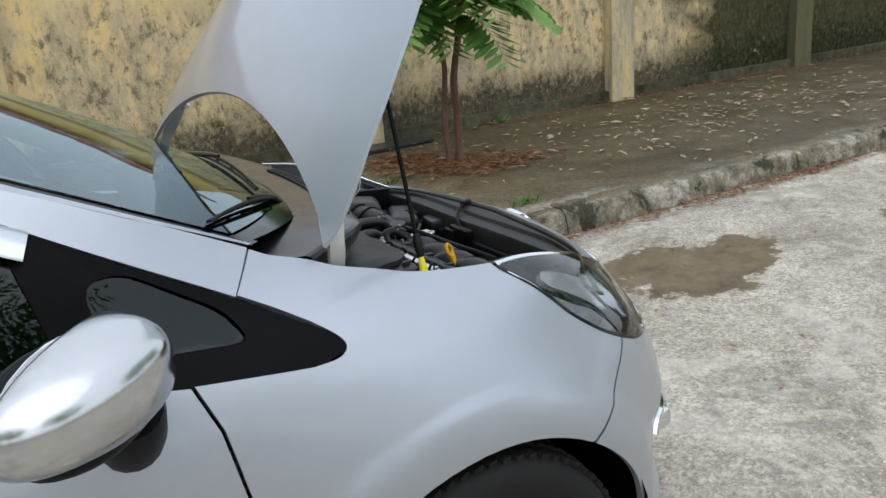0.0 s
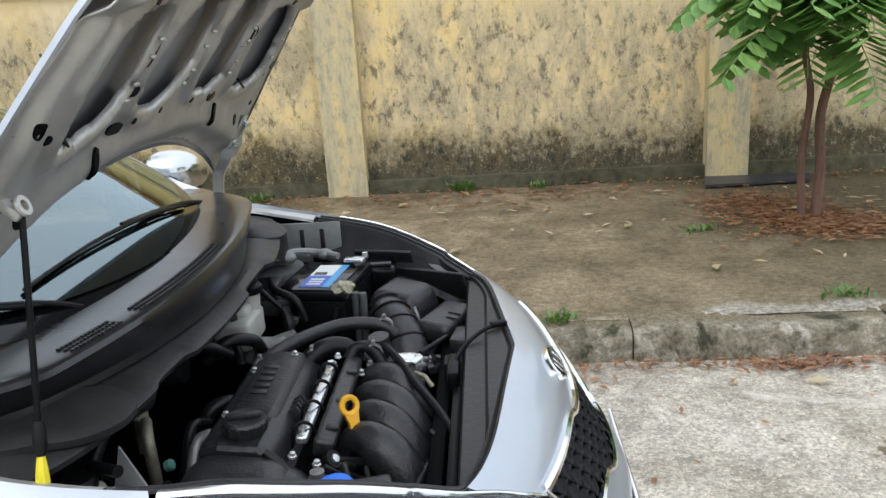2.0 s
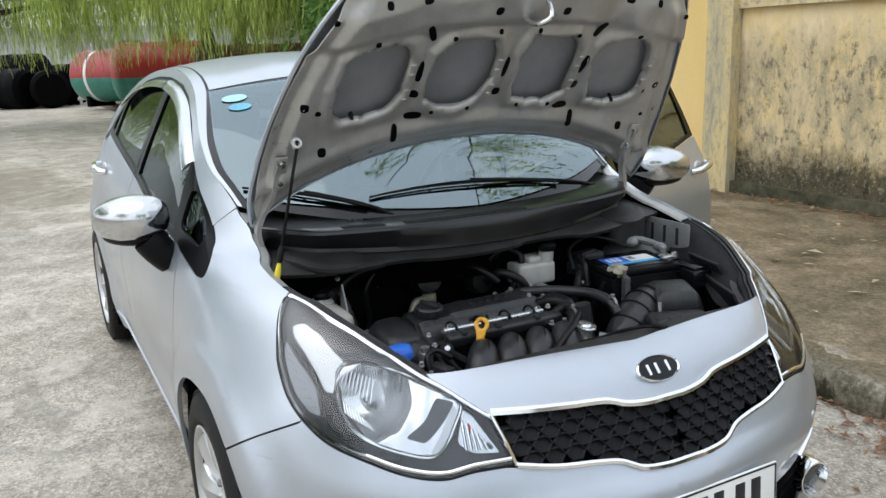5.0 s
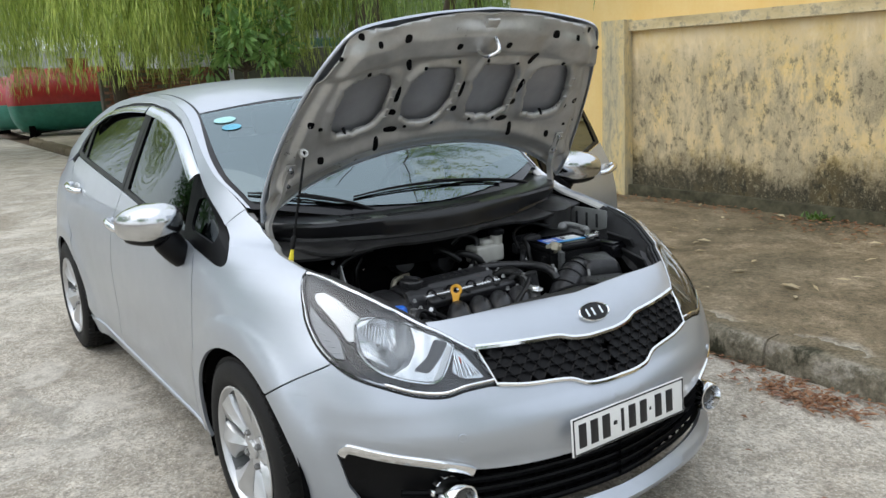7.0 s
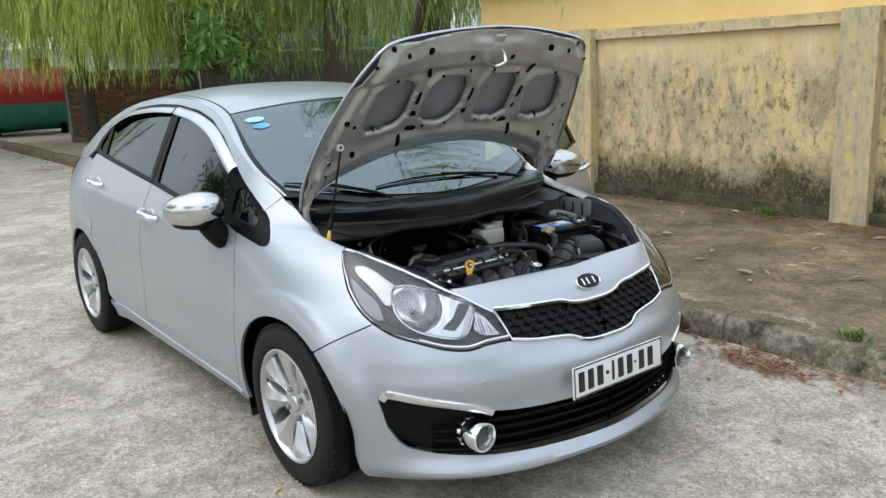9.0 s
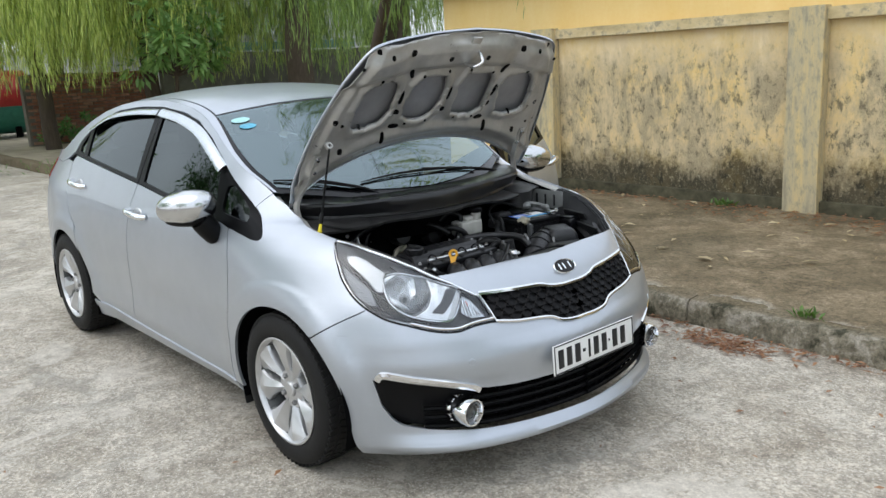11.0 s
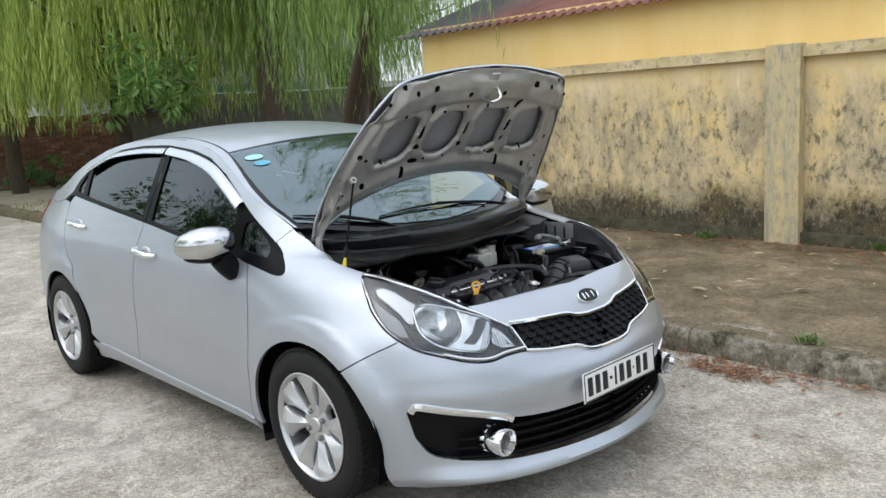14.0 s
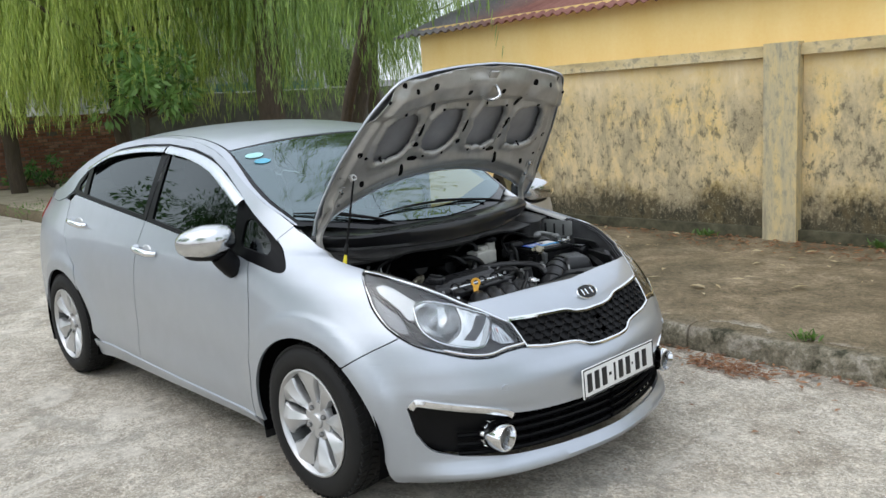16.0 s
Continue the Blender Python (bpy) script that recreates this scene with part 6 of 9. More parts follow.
for cy, w, h in ((-0.196, 0.040, 0.070), (-0.150, 0.040, 0.070), (-0.103, 0.042, 0.070), (-0.066, 0.020, 0.012), (-0.036, 0.016, 0.070), (0.004, 0.040, 0.070), (0.052, 0.040, 0.070), (0.082, 0.010, 0.010), (0.117, 0.040, 0.070), (0.166, 0.040, 0.070)):
    bm = bmesh.new()
    box(bm, (0.0036, cy, 0), (0.003, w * 0.72, h), 0.0012)
    part("plate_bar", bm, INK, plate)

# lower opening: black liner, slats, fog lamps
panel("lower_grille_back", DARK, car, OPEN_TOP + OPEN_BOT, 0.04, flange=0, both=True, surface=lambda u, z: skin(u, z) + Vector((-0.055, 0.03 * smoothstep(0.9, 0.6, u), 0)))
for mir in (False, True):
    panel("fog_bezel", BLACK, car, [(0.493, 0.464)] + [p for p in OPEN_TOP if p[0] < 0.86][1:] + [(0.86, 0.39), (0.85, 0.252)] + [p for p in OPEN_BOT if p[0] < 0.84], 0.03, "black fog lamp recess", flange=0, mirror=mir, surface=lambda u, z: skin(u, z) + Vector((-0.030, 0.018, 0)) * smoothstep(0.485, 0.56, u))
for z in (0.265, 0.298, 0.331, 0.362):
    for mir in (False, True):
        sweep_on_skin([(0.66 if z < 0.34 else 0.86, z + 0.004), (0.85, z), (1.05, z - 0.003), (1.25, z - 0.004), (U1, z - 0.004)], -0.014, 0.0085, BLACK, "lower_slat", car, mir)
for k in range(9):
    for mir in (False, True):
        u = 0.92 + 0.053 * k
        bm = bmesh.new()
        q = skin(u, 0.31)
        box(bm, (q.x - 0.035, -q.y if mir else q.y, 0.31), (0.02, 0.006, 0.135))
        part("lower_rib", bm, DARK, car)
for mir in (False, True):
    q = skin(0.80, 0.330)
    s = 1 if mir else -1
    fog = new("fog_lamp")
    fog.parent = car
    fog["label"] = "round fog lamp in a chrome ring"
    fm = Matrix.Translation((q.x + 0.034, (-q.y if mir else q.y) - s * 0.006, q.z - 0.006)) @ Matrix.Rotation(radians(90), 4, "Y") @ Matrix.Rotation(radians(s * 4), 4, "X") @ Matrix.Diagonal((0.92, 0.92, 0.92, 1))
    bm = bmesh.new()
    lathe(bm, [(0.050, -0.060), (0.053, -0.050), (0.055, -0.010), (0.055, 0.016), (0.052, 0.024), (0.047, 0.024), (0.044, 0.014), (0.040, -0.004), (0.034, -0.012)], fm, 40)
    part("ring", bm, CHROME, fog)
    for k in range(10):
        bm = bmesh.new()
        a = 2 * math.pi * k / 10
        box(bm, (0.051 * math.cos(a), 0.051 * math.sin(a), -0.066), (0.005, 0.018, 0.022), 0.0015, Matrix.Rotation(a, 4, "Z"))
        bmesh.ops.transform(bm, matrix=fm, verts=bm.verts)
        part("ring_tooth", bm, CHROME, fog)
    bm = bmesh.new()
    lathe(bm, [(0.035, -0.010), (0.026, -0.014), (0.018, -0.020), (0.016, -0.012), (0.0, -0.010)], fm, 28)
    part("reflector", bm, SMOKE, fog)
    bm = bmesh.new()
    lathe(bm, [(0.0405, 0.002), (0.02, 0.006), (0.0, 0.008)], fm, 28)
    part("lens", bm, LENS, fog)
for u in (0.842,):
    for mir in (False, True):
        q = skin(u, 0.505)
        s = 1 if mir else -1
        bm = bmesh.new()
        lathe(bm, [(0.0125, -0.004), (0.0125, 0.0012), (0.0105, 0.002), (0.010, 0.0008), (0.0, 0.001)], Matrix.Translation((q.x, -q.y if mir else q.y, q.z)) @ Matrix.Rotation(radians(88), 4, "Y") @ Matrix.Rotation(radians(s * -28), 4, "X"), 20)
        part("parking_sensor", bm, PAINT, car)


# headlamps
def headlamp(mir):
    s = 1 if mir else -1
    lamp = new("headlamp")
    lamp.parent = car
    lamp["label"] = "clear headlamp with a round projector and chrome reflectors"
    shape = curve2([(a + 0.004, b) for a, b in LAMP_REAR], 5) + LAMP_LOW[1:] + LAMP_TOP[:-1]
    panel("lens", LENS, lamp, shape, 0.02, flange=0, mirror=mir, proud=0.002)

    def deep(amount):
        return lambda u, z: skin(u, z) + Vector((-0.6, 0.5, -0.35)).normalized() * amount * (0.22 + 0.78 * smoothstep(0.2, 0.42, u))

    panel("housing", SMOKE, lamp, shape, 0.025, flange=0, mirror=mir, surface=deep(0.06))
    # wall between lens edge and housing
    v, f_ = [], []
    n = len(shape)
    for u, z in shape:
        a, b = skin(u, z), deep(0.06)(u, z)
        v += [Vector((a.x, -a.y if mir else a.y, a.z)), Vector((b.x, -b.y if mir else b.y, b.z))]
    for k in range(n):
        j = (k + 1) % n
        f_.append((2 * k, 2 * j, 2 * j + 1, 2 * k + 1))
    finish_mesh("housing_wall", v, f_, SMOKE, lamp)

    def plate_on(name, mat, outline, depth, label="", step=0.015):
        panel(name, mat, lamp, rounded(outline, 0.008, 3), step, label, flange=0.012, mirror=mir, surface=deep(depth))

    def strip(points, depth, r, mat, name):
        line = curve2(points, 6)
        bm = bmesh.new()
        tube(bm, [((p := deep(depth)(u, z)).x, -p.y if mir else p.y, p.z) for u, z in line], r, 8)
        part(name, bm, mat, lamp)

    plate_on("side_reflector", LAMPCHROME, [(0.290, 0.852), (0.317, 0.859), (0.389, 0.843), (0.473, 0.812), (0.496, 0.804), (0.488, 0.780), (0.503, 0.747), (0.477, 0.749), (0.437, 0.777), (0.378, 0.807), (0.315, 0.833)], 0.016, "bright side reflector")
    plate_on("lower_reflector", LAMPGREY, [(0.296, 0.824), (0.332, 0.806), (0.368, 0.790), (0.431, 0.764), (0.457, 0.743), (0.488, 0.706), (0.455, 0.708), (0.402, 0.733), (0.350, 0.768), (0.312, 0.800)], 0.018, "pale ribbed lower reflector")
    for k in range(7):
        strip([(0.312 + 0.021 * k, 0.806 - 0.0145 * k), (0.330 + 0.023 * k, 0.800 - 0.0135 * k)], 0.016, 0.0016, LAMPGREY, "reflector_rib")
    plate_on("swoosh", GLOSSBLACK, [(0.322, 0.822), (0.378, 0.801), (0.437, 0.771), (0.475, 0.743), (0.502, 0.738), (0.550, 0.702), (0.62, 0.668), (0.705, 0.649), (0.70, 0.640), (0.60, 0.653), (0.525, 0.686), (0.492, 0.712), (0.460, 0.747), (0.415, 0.772), (0.36, 0.797)], 0.014, "dark curved trim")
    plate_on("brow", SMOKE, [(0.50, 0.83), (0.64, 0.803), (0.80, 0.752), (0.88, 0.715), (0.84, 0.738), (0.68, 0.79), (0.55, 0.808)], 0.02)
    # main bowl: a chromed hollow with a fluted wall
    rim = [(0.489, 0.787), (0.505, 0.801), (0.566, 0.803), (0.675, 0.785), (0.77, 0.76), (0.835, 0.737), (0.823, 0.699), (0.785, 0.651), (0.722, 0.651), (0.611, 0.678), (0.534, 0.722)]
    loop = curve2(rim + rim[:1], 5)
    strip(loop, 0.014, 0.0045, CHROME, "bowl_rim")

    def hollow(u, z):
        d = math.hypot((u - 0.60) / 0.115, (z - 0.737) / 0.07)
        flute = 0.0009 * math.sin(150 * u) * smoothstep(0.3, 0.8, d)
        return skin(u, z) + Vector((-0.6, 0.5, -0.35)).normalized() * (0.018 + 0.042 * max(0, 1 - d * d) + flute)

    panel("bowl", CHROME_DULL, lamp, rim, 0.009, "fluted chrome bowl", flange=0, mirror=mir, surface=hollow)
    q = hollow(0.582, 0.750)
    hm = Matrix.Translation((q.x, -q.y if mir else q.y, q.z)) @ Matrix.Rotation(radians(76), 4, "Y") @ Matrix.Rotation(radians(s * -26), 4, "X")
    bm = bmesh.new()
    lathe(bm, [(0.017, -0.012), (0.017, 0.022), (0.013, 0.030), (0.0, 0.033)], hm, 20)
    part("bulb_cap", bm, CHROME_DULL, lamp)
    plate_on("high_beam_block", SMOKE, [(0.774, 0.745), (0.822, 0.737), (0.795, 0.704), (0.756, 0.670), (0.712, 0.679), (0.753, 0.707)], 0.013, "dark reflector block")
    plate_on("chrome_edge", LAMPCHROME, [(0.819, 0.733), (0.834, 0.721), (0.814, 0.68), (0.792, 0.653), (0.768, 0.652), (0.786, 0.677)], 0.011, "bright chrome edge of the bowl")
    for k in range(9):
        strip([(0.505 + 0.012 * k, 0.792 - 0.002 * k), (0.512 + 0.012 * k, 0.768 - 0.004 * k)], 0.021, 0.0022, CHROME, "flute")
        strip([(0.535 + 0.010 * k, 0.735 - 0.004 * k), (0.550 + 0.010 * k, 0.714 - 0.003 * k)], 0.024, 0.0022, CHROME, "flute")
    plate_on("indicator", SATIN, [(0.838, 0.726), (0.863, 0.714), (0.899, 0.676), (0.925, 0.646), (0.862, 0.650), (0.826, 0.668)], 0.03, "bright corner reflector")
    plate_on("indicator_facet", AMBER, [(0.851, 0.703), (0.858, 0.699), (0.862, 0.688), (0.854, 0.687)], 0.026, "orange-tinted facet")
    for k in range(6):
        u0 = 0.838 + 0.012 * k
        strip([(u0, 0.706 - 0.008 * k), (u0 + 0.010, 0.655)], 0.026, 0.0035, CHROME, "facet")
    strip([(0.45, 0.695), (0.53, 0.668), (0.629, 0.646), (0.72, 0.626), (0.80, 0.618), (0.87, 0.629), (0.94, 0.633)], 0.006, 0.003, CHROME, "light_guide")
    strip([(0.205, 0.882), (0.24, 0.856), (0.278, 0.823), (0.312, 0.789), (0.35, 0.760), (0.395, 0.729), (0.45, 0.700)], 0.004, 0.003, CHROME, "light_guide")
    return lamp


for mir in (False, True):
    headlamp(mir)


# ---- wheels ----
def make_wheel():
    """Tyre, eight-spoke rim, disc; axle along y, outer face at -y."""
    w = thing("wheel", "", "")
    bm = bmesh.new()
    R, hw = 0.308, 0.093
    prof = [(0.209, -hw * 0.86), (0.217, -hw * 0.98), (0.240, -hw * 1.08), (0.268, -hw * 1.08), (0.292, -hw * 0.98), (0.303, -hw * 0.80), (R, -hw * 0.5), (R + 0.001, 0), (R, hw * 0.5), (0.303, hw * 0.8), (0.292, hw * 0.98), (0.268, hw * 1.08), (0.240, hw * 1.08), (0.217, hw * 0.98), (0.209, hw * 0.86)]
    lathe(bm, prof, pose(0, 0, 0, 90, 0, 0), 64)
    part("tyre", bm, RUBBER, w, "black radial tyre")
    # tread blocks along the shoulders and three ribs
    bm = bmesh.new()
    for k in range(66):
        a = 2 * math.pi * k / 66
        for yy, sk in ((-0.066, 0.3), (0.066, -0.3), (-0.027, -0.35), (0.027, 0.35)):
            m = Matrix.Rotation(a, 4, "Y") @ Matrix.Translation((R + 0.001 - (0.004 if abs(yy) > 0.05 else 0), yy, 0)) @ Matrix.Rotation(sk, 4, "X")
            v = bmesh.ops.create_cube(bm, size=1, matrix=m @ Matrix.Diagonal((0.010, 0.033, 0.021, 1)))["verts"]
    part("tread", bm, RUBBER, w, smooth=False)
    rim = []
    side = pose(0, 0, 0, 90, 0, 0) @ Matrix.Diagonal((1, 1, -1, 1))
    bm = bmesh.new()
    lathe(bm, [(0.199, -0.078), (0.203, -0.084), (0.197, -0.086), (0.190, -0.080), (0.187, -0.068)], side, 64)
    rim.append(part("rim", bm, ALLOY, w, "silver alloy rim edge"))
    bm = bmesh.new()
    lathe(bm, [(0.187, -0.068), (0.184, -0.06), (0.176, -0.02), (0.172, 0.05), (0.185, 0.08)], side, 64)
    rim.append(part("barrel", bm, DUSTMETAL, w, "dusty dark inside of the rim"))
    for k in range(8):
        bm = bmesh.new()
        a = 2 * math.pi * k / 8 + 0.2 + (0.04 if k % 2 else -0.04)
        rows_ = []
        for i in range(9):
            t = i / 8
            r = 0.035 + 0.155 * t
            hwid = 0.385 * r - 0.0125 * smoothstep(0.17, 0.14, r) - 0.004 * smoothstep(0.10, 0.13, r)
            yy = -0.050 - 0.030 * math.sin(math.pi * 0.5 * t)
            row = []
            for c, d in ((-1, 0.040), (-1, 0.018), (-0.88, 0.011), (-0.22, 0.003), (-0.05, 0.0), (0.84, 0.014), (1, 0.021), (1, 0.040)):
                row.append(bm.verts.new((r * math.cos(a) - c * hwid * math.sin(a), yy + d, r * math.sin(a) + c * hwid * math.cos(a))))
            rows_.append(row)
        for p, q in zip(rows_, rows_[1:]):
            for j in range(7):
                bm.faces.new((p[j], q[j], q[j + 1], p[j + 1]))
        rim.append(part("spoke", bm, ALLOY, w, angle=30))
    bm = bmesh.new()
    lathe(bm, [(0.0, -0.063), (0.024, -0.062), (0.029, -0.057), (0.03, -0.04)], pose(0, 0, 0, 90, 0, 0) @ Matrix.Diagonal((1, 1, -1, 1)), 28)
    rim.append(part("centre_cap", bm, ALLOY, w))
    bm = bmesh.new()
    lathe(bm, [(0.03, -0.052), (0.072, -0.052), (0.078, -0.04), (0.078, 0)], pose(0, 0, 0, 90, 0, 0) @ Matrix.Diagonal((1, 1, -1, 1)), 36)
    rim.append(part("hub_face", bm, ALLOY, w))
    for k in range(4):
        a = 2 * math.pi * k / 4 + 0.5
        bm = bmesh.new()
        lathe(bm, [(0.010, 0.0), (0.010, 0.016), (0.006, 0.02), (0.0, 0.02)], pose(0.052 * math.cos(a), -0.046, 0.052 * math.sin(a), 90, 0, 0), 6)
        rim.append(part("wheel_nut", bm, METAL, w))
    bm = bmesh.new()
    lathe(bm, [(0.128, 0.0), (0.13, 0.01), (0.13, 0.02), (0.06, 0.022), (0.0, 0.03)], pose(0, 0.02, 0, -90, 0, 0), 40)
    part("brake_disc", bm, DUSTMETAL, w, "grey brake disc")
    bm = bmesh.new()
    lathe(bm, [(0.174, 0.0), (0.174, 0.01), (0.0, 0.012)], pose(0, 0.035, 0, -90, 0, 0), 40)
    part("dust_shield", bm, DARK, w)
    bm = bmesh.new()
    box(bm, (0.09, -0.005, 0.07), (0.07, 0.06, 0.11), 0.015)
    part("brake_caliper", bm, DARK, w)
    for ob in rim:
        ob.scale = (1.07, 1.14, 1.07)
    return w


wheel = make_wheel()
wheel["label"] = "front wheel with black tyre and silver alloy rim"
for name_, pos_, turn_ in (("right", (0, -0.770, 0.308), 0), ("left", (0, 0.770, 0.308), 180), ("rear right", (-2.57, -0.770, 0.308), 0), ("rear left", (-2.57, 0.770, 0.308), 180)):
    wob = wheel if name_ == "right" else copy_thing(wheel, pose(*pos_, 0, 0, turn_))
    wob.parent = car
    wob.matrix_basis = pose(*pos_, 0, 40 if name_ == "rear right" else 0, turn_)

# wheel housings, underbody
for cx in (0.0, -2.57):
    for s in (-1, 1):
        bm = bmesh.new()
        pts = arch(cx, 0.40, 0.365, -20, 200, 26)
        a = [bm.verts.new((px, s * 0.845, pz)) for px, pz in pts]
        b = [bm.verts.new((px, s * 0.50, pz)) for px, pz in pts]
        for k in range(len(pts) - 1):
            bm.faces.new((a[k], a[k + 1], b[k + 1], b[k]))
        bm.faces.new(b)
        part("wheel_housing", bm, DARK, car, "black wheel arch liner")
for s in (-1, 1):
    for cx in (-0.40, -2.97):
        bm = bmesh.new()
        box(bm, (cx, s * 0.765, 0.235), (0.012, 0.15, 0.20), 0.005, pose(0, 0, 0, 0, -8, 0))
        part("mud_flap", bm, RUBBER, car, "black mud flap")
bm = bmesh.new()
box(bm, (-1.35, 0, 0.20), (1.9, 1.46, 0.06), 0.02)
box(bm, (-3.05, 0, 0.28), (0.8, 1.1, 0.08), 0.02)
part("underbody", bm, DARK, car)

# ---- cabin ----
bm = bmesh.new()
box(bm, (-1.5, 0, 0.27), (2.3, 1.38, 0.06))
part("cabin_floor", bm, CABIN, car)
bm = bmesh.new()
v = box(bm, (-0.52, 0, 0.80), (0.42, 1.34, 0.26), 0.07)
part("dashboard", bm, CABIN, car)


def car_seat(cx, cy, wide, name="car_seat"):
    seat = new(name)
    seat.parent = car
    seat["label"] = "grey cloth car seat"
    bm = bmesh.new()
    box(bm, (cx + 0.05, cy, 0.48), (0.52, wide, 0.18), 0.06)
    part("cushion", bm, SEAT, seat)
    bm = bmesh.new()
    box(bm, (cx - 0.28, cy, 0.82), (0.16, wide * 0.96, 0.62), 0.07, pose(0, 0, 0, 0, -16, 0), 3)
    part("backrest", bm, SEAT, seat)
    for k in ((0,) if wide < 0.8 else (-0.4, 0.4)):
        bm = bmesh.new()
        box(bm, (cx - 0.385, cy + k, 1.20), (0.10, 0.26, 0.17), 0.045, pose(0, 0, 0, 0, -12, 0), 3)
        part("headrest", bm, SEAT, seat)


car_seat(-1.15, -0.36, 0.5)
car_seat(-1.15, 0.36, 0.5)
car_seat(-2.05, 0, 1.24, "rear_seat")
st = new("steering_wheel")
st.parent = car
sm = Matrix.Translation((-0.80, 0.36, 0.93)) @ Matrix.Rotation(radians(-66), 4, "Y")
bm = bmesh.new()
tube(bm, [(0.185 * math.cos(2 * math.pi * k / 32), 0.185 * math.sin(2 * math.pi * k / 32), 0) for k in range(33)], 0.015, 8, False)
bmesh.ops.transform(bm, matrix=sm, verts=bm.verts)
part("wheel_rim", bm, BLACK, st)
bm = bmesh.new()
blob(bm, (0, 0, -0.01), (0.07, 0.085, 0.03), 16, 8)
box(bm, (0, 0, -0.01), (0.03, 0.34, 0.018), 0.006)
bmesh.ops.transform(bm, matrix=sm, verts=bm.verts)
part("wheel_hub", bm, BLACK, st)
bm = bmesh.new()
box(bm, (-0.86, 0.0, 1.335), (0.02, 0.22, 0.065), 0.015, pose(0, 0, 0, 0, 20, 0))
part("rear_view_mirror", bm, BLACK, car)
headliner = panel("headlining", LIGHTTRIM, car, [(-0.98, -0.93), (-0.98, 0.93), (-2.35, 0.93), (-2.35, -0.93)], (0.08, 0.1), surface=lambda u, v: top(u, v) - Vector((0, 0, 0.03)), flange=0)


panel("windscreen_frit", GLOSSBLACK, car, curve2([(-0.30, -0.96), (-0.40, -0.90), (-0.405, -0.6), (-0.37, -0.25), (-0.36, 0.0), (-0.37, 0.25), (-0.405, 0.6), (-0.40, 0.90), (-0.30, 0.96)], 4) + [(-0.27, 0.5), (-0.27, 0), (-0.27, -0.5)], (0.03, 0.05), surface=lambda u, v: top(u, v) - Vector((0.002, 0, 0.004)), flange=0)

# ---- open bonnet ----
HX, HZ, HANG = -0.145, 1.03, radians(48)
HS, HC = math.sin(HANG), math.cos(HANG)


HOOD_SIDE = curve2([(-0.03, 0.662), (0.04, 0.674), (0.12, 0.670), (0.3, 0.642), (0.5, 0.584), (0.62, 0.530), (0.664, 0.500), (0.685, 0.462), (0.703, 0.37), (0.728, 0.19), (0.741, 0.0)], 5)
HOOD_REAR = [(0.195 * (1 - (y / 0.662) ** 2) ** 0.8 - 0.03, y) for y in [-0.662 + 1.324 * k / 26 for k in range(1, 26)]]
HOOD_OUT = HOOD_SIDE + [(s, -y) for s, y in HOOD_SIDE[::-1][1:]] + HOOD_REAR


def hood_half(s):
    return float(np.interp(s, [p[0] for p in HOOD_SIDE], [p[1] for p in HOOD_SIDE]))


def hood_h(s, y):
    """Height of the bonnet's outer skin over its chord."""
    mid = float(np.interp(s, [0, 0.165, 0.3, 0.5, 0.66, 0.741], [0.05, 0.082, 0.094, 0.104, 0.110, 0.105]))
    rim = float(np.interp(s, [0, 0.15, 0.3, 0.5, 0.676, 0.741], [0.0, 0.03, 0.052, 0.075, 0.086, 0.095]))
    k = min(1.0, abs(y) / (hood_half(min(s, 0.66)) + 0.005))
    return rim + (mid - rim) * (1 - k**3)


def hood(s, y, drop=0.0):
    h = hood_h(s, y) - drop
    return Vector((HX + s * HC - h * HS, y, HZ + s * HS + h * HC))


bonnet = new("bonnet")
bonnet.parent = car
bonnet["label"] = "open silver bonnet showing its pressed underside"
v, f_ = patch(lambda s, y: hood(s, y), HOOD_OUT, 0.025, flange=0)
finish_mesh("outer_skin", v, f_, PAINT, bonnet)
v, f_ = [], []
for s, y in HOOD_OUT:
    for d in (0.0, 0.007, 0.010):
        q = 0.99 if d > 0.008 else 1.0
        v.append(hood(s if s > 0.02 else s, y * q, d))
n = len(HOOD_OUT)
for k in range(n):
    j = (k + 1) % n
    for e in (0, 1):
        f_.append((3 * k + e, 3 * j + e, 3 * j + e + 1, 3 * k + e + 1))
finish_mesh("hem", v, f_, PAINT, bonnet)

# pressed inner frame: pockets, beads and a rolled rear rail
POCKETS = [(-0.388, 0.090), (-0.132, 0.090), (0.132, 0.090), (0.388, 0.090)]


def pocket(s, y):
    """1 inside a pocket, 0 outside, with a toothed edge."""
    best = -1.0
    for k, (cy, w) in enumerate(POCKETS):
        cs = 0.405 + 0.012 * (k in (1, 2))
        skew = 0.16 * (1 if cy > 0 else -1) * (1 if k in (0, 3) else 0.4)
        ds, dy = (s - cs) / 0.106, (y - cy - skew * (0.41 - s)) / w
        a = math.atan2(dy, ds)
        wob = 0.10 * max(0.0, math.sin(11 * a + k)) ** 2 * smoothstep(-0.1, 0.25, noise.noise((2.2 * math.cos(a), 2.2 * math.sin(a), 3.7 * k))) + 0.03 * math.sin(4 * a + 2 * k)
        best = max(best, 1 - (abs(ds) ** 3.2 + abs(dy) ** 3.2) ** (1 / 3.2) + wob)
    return best


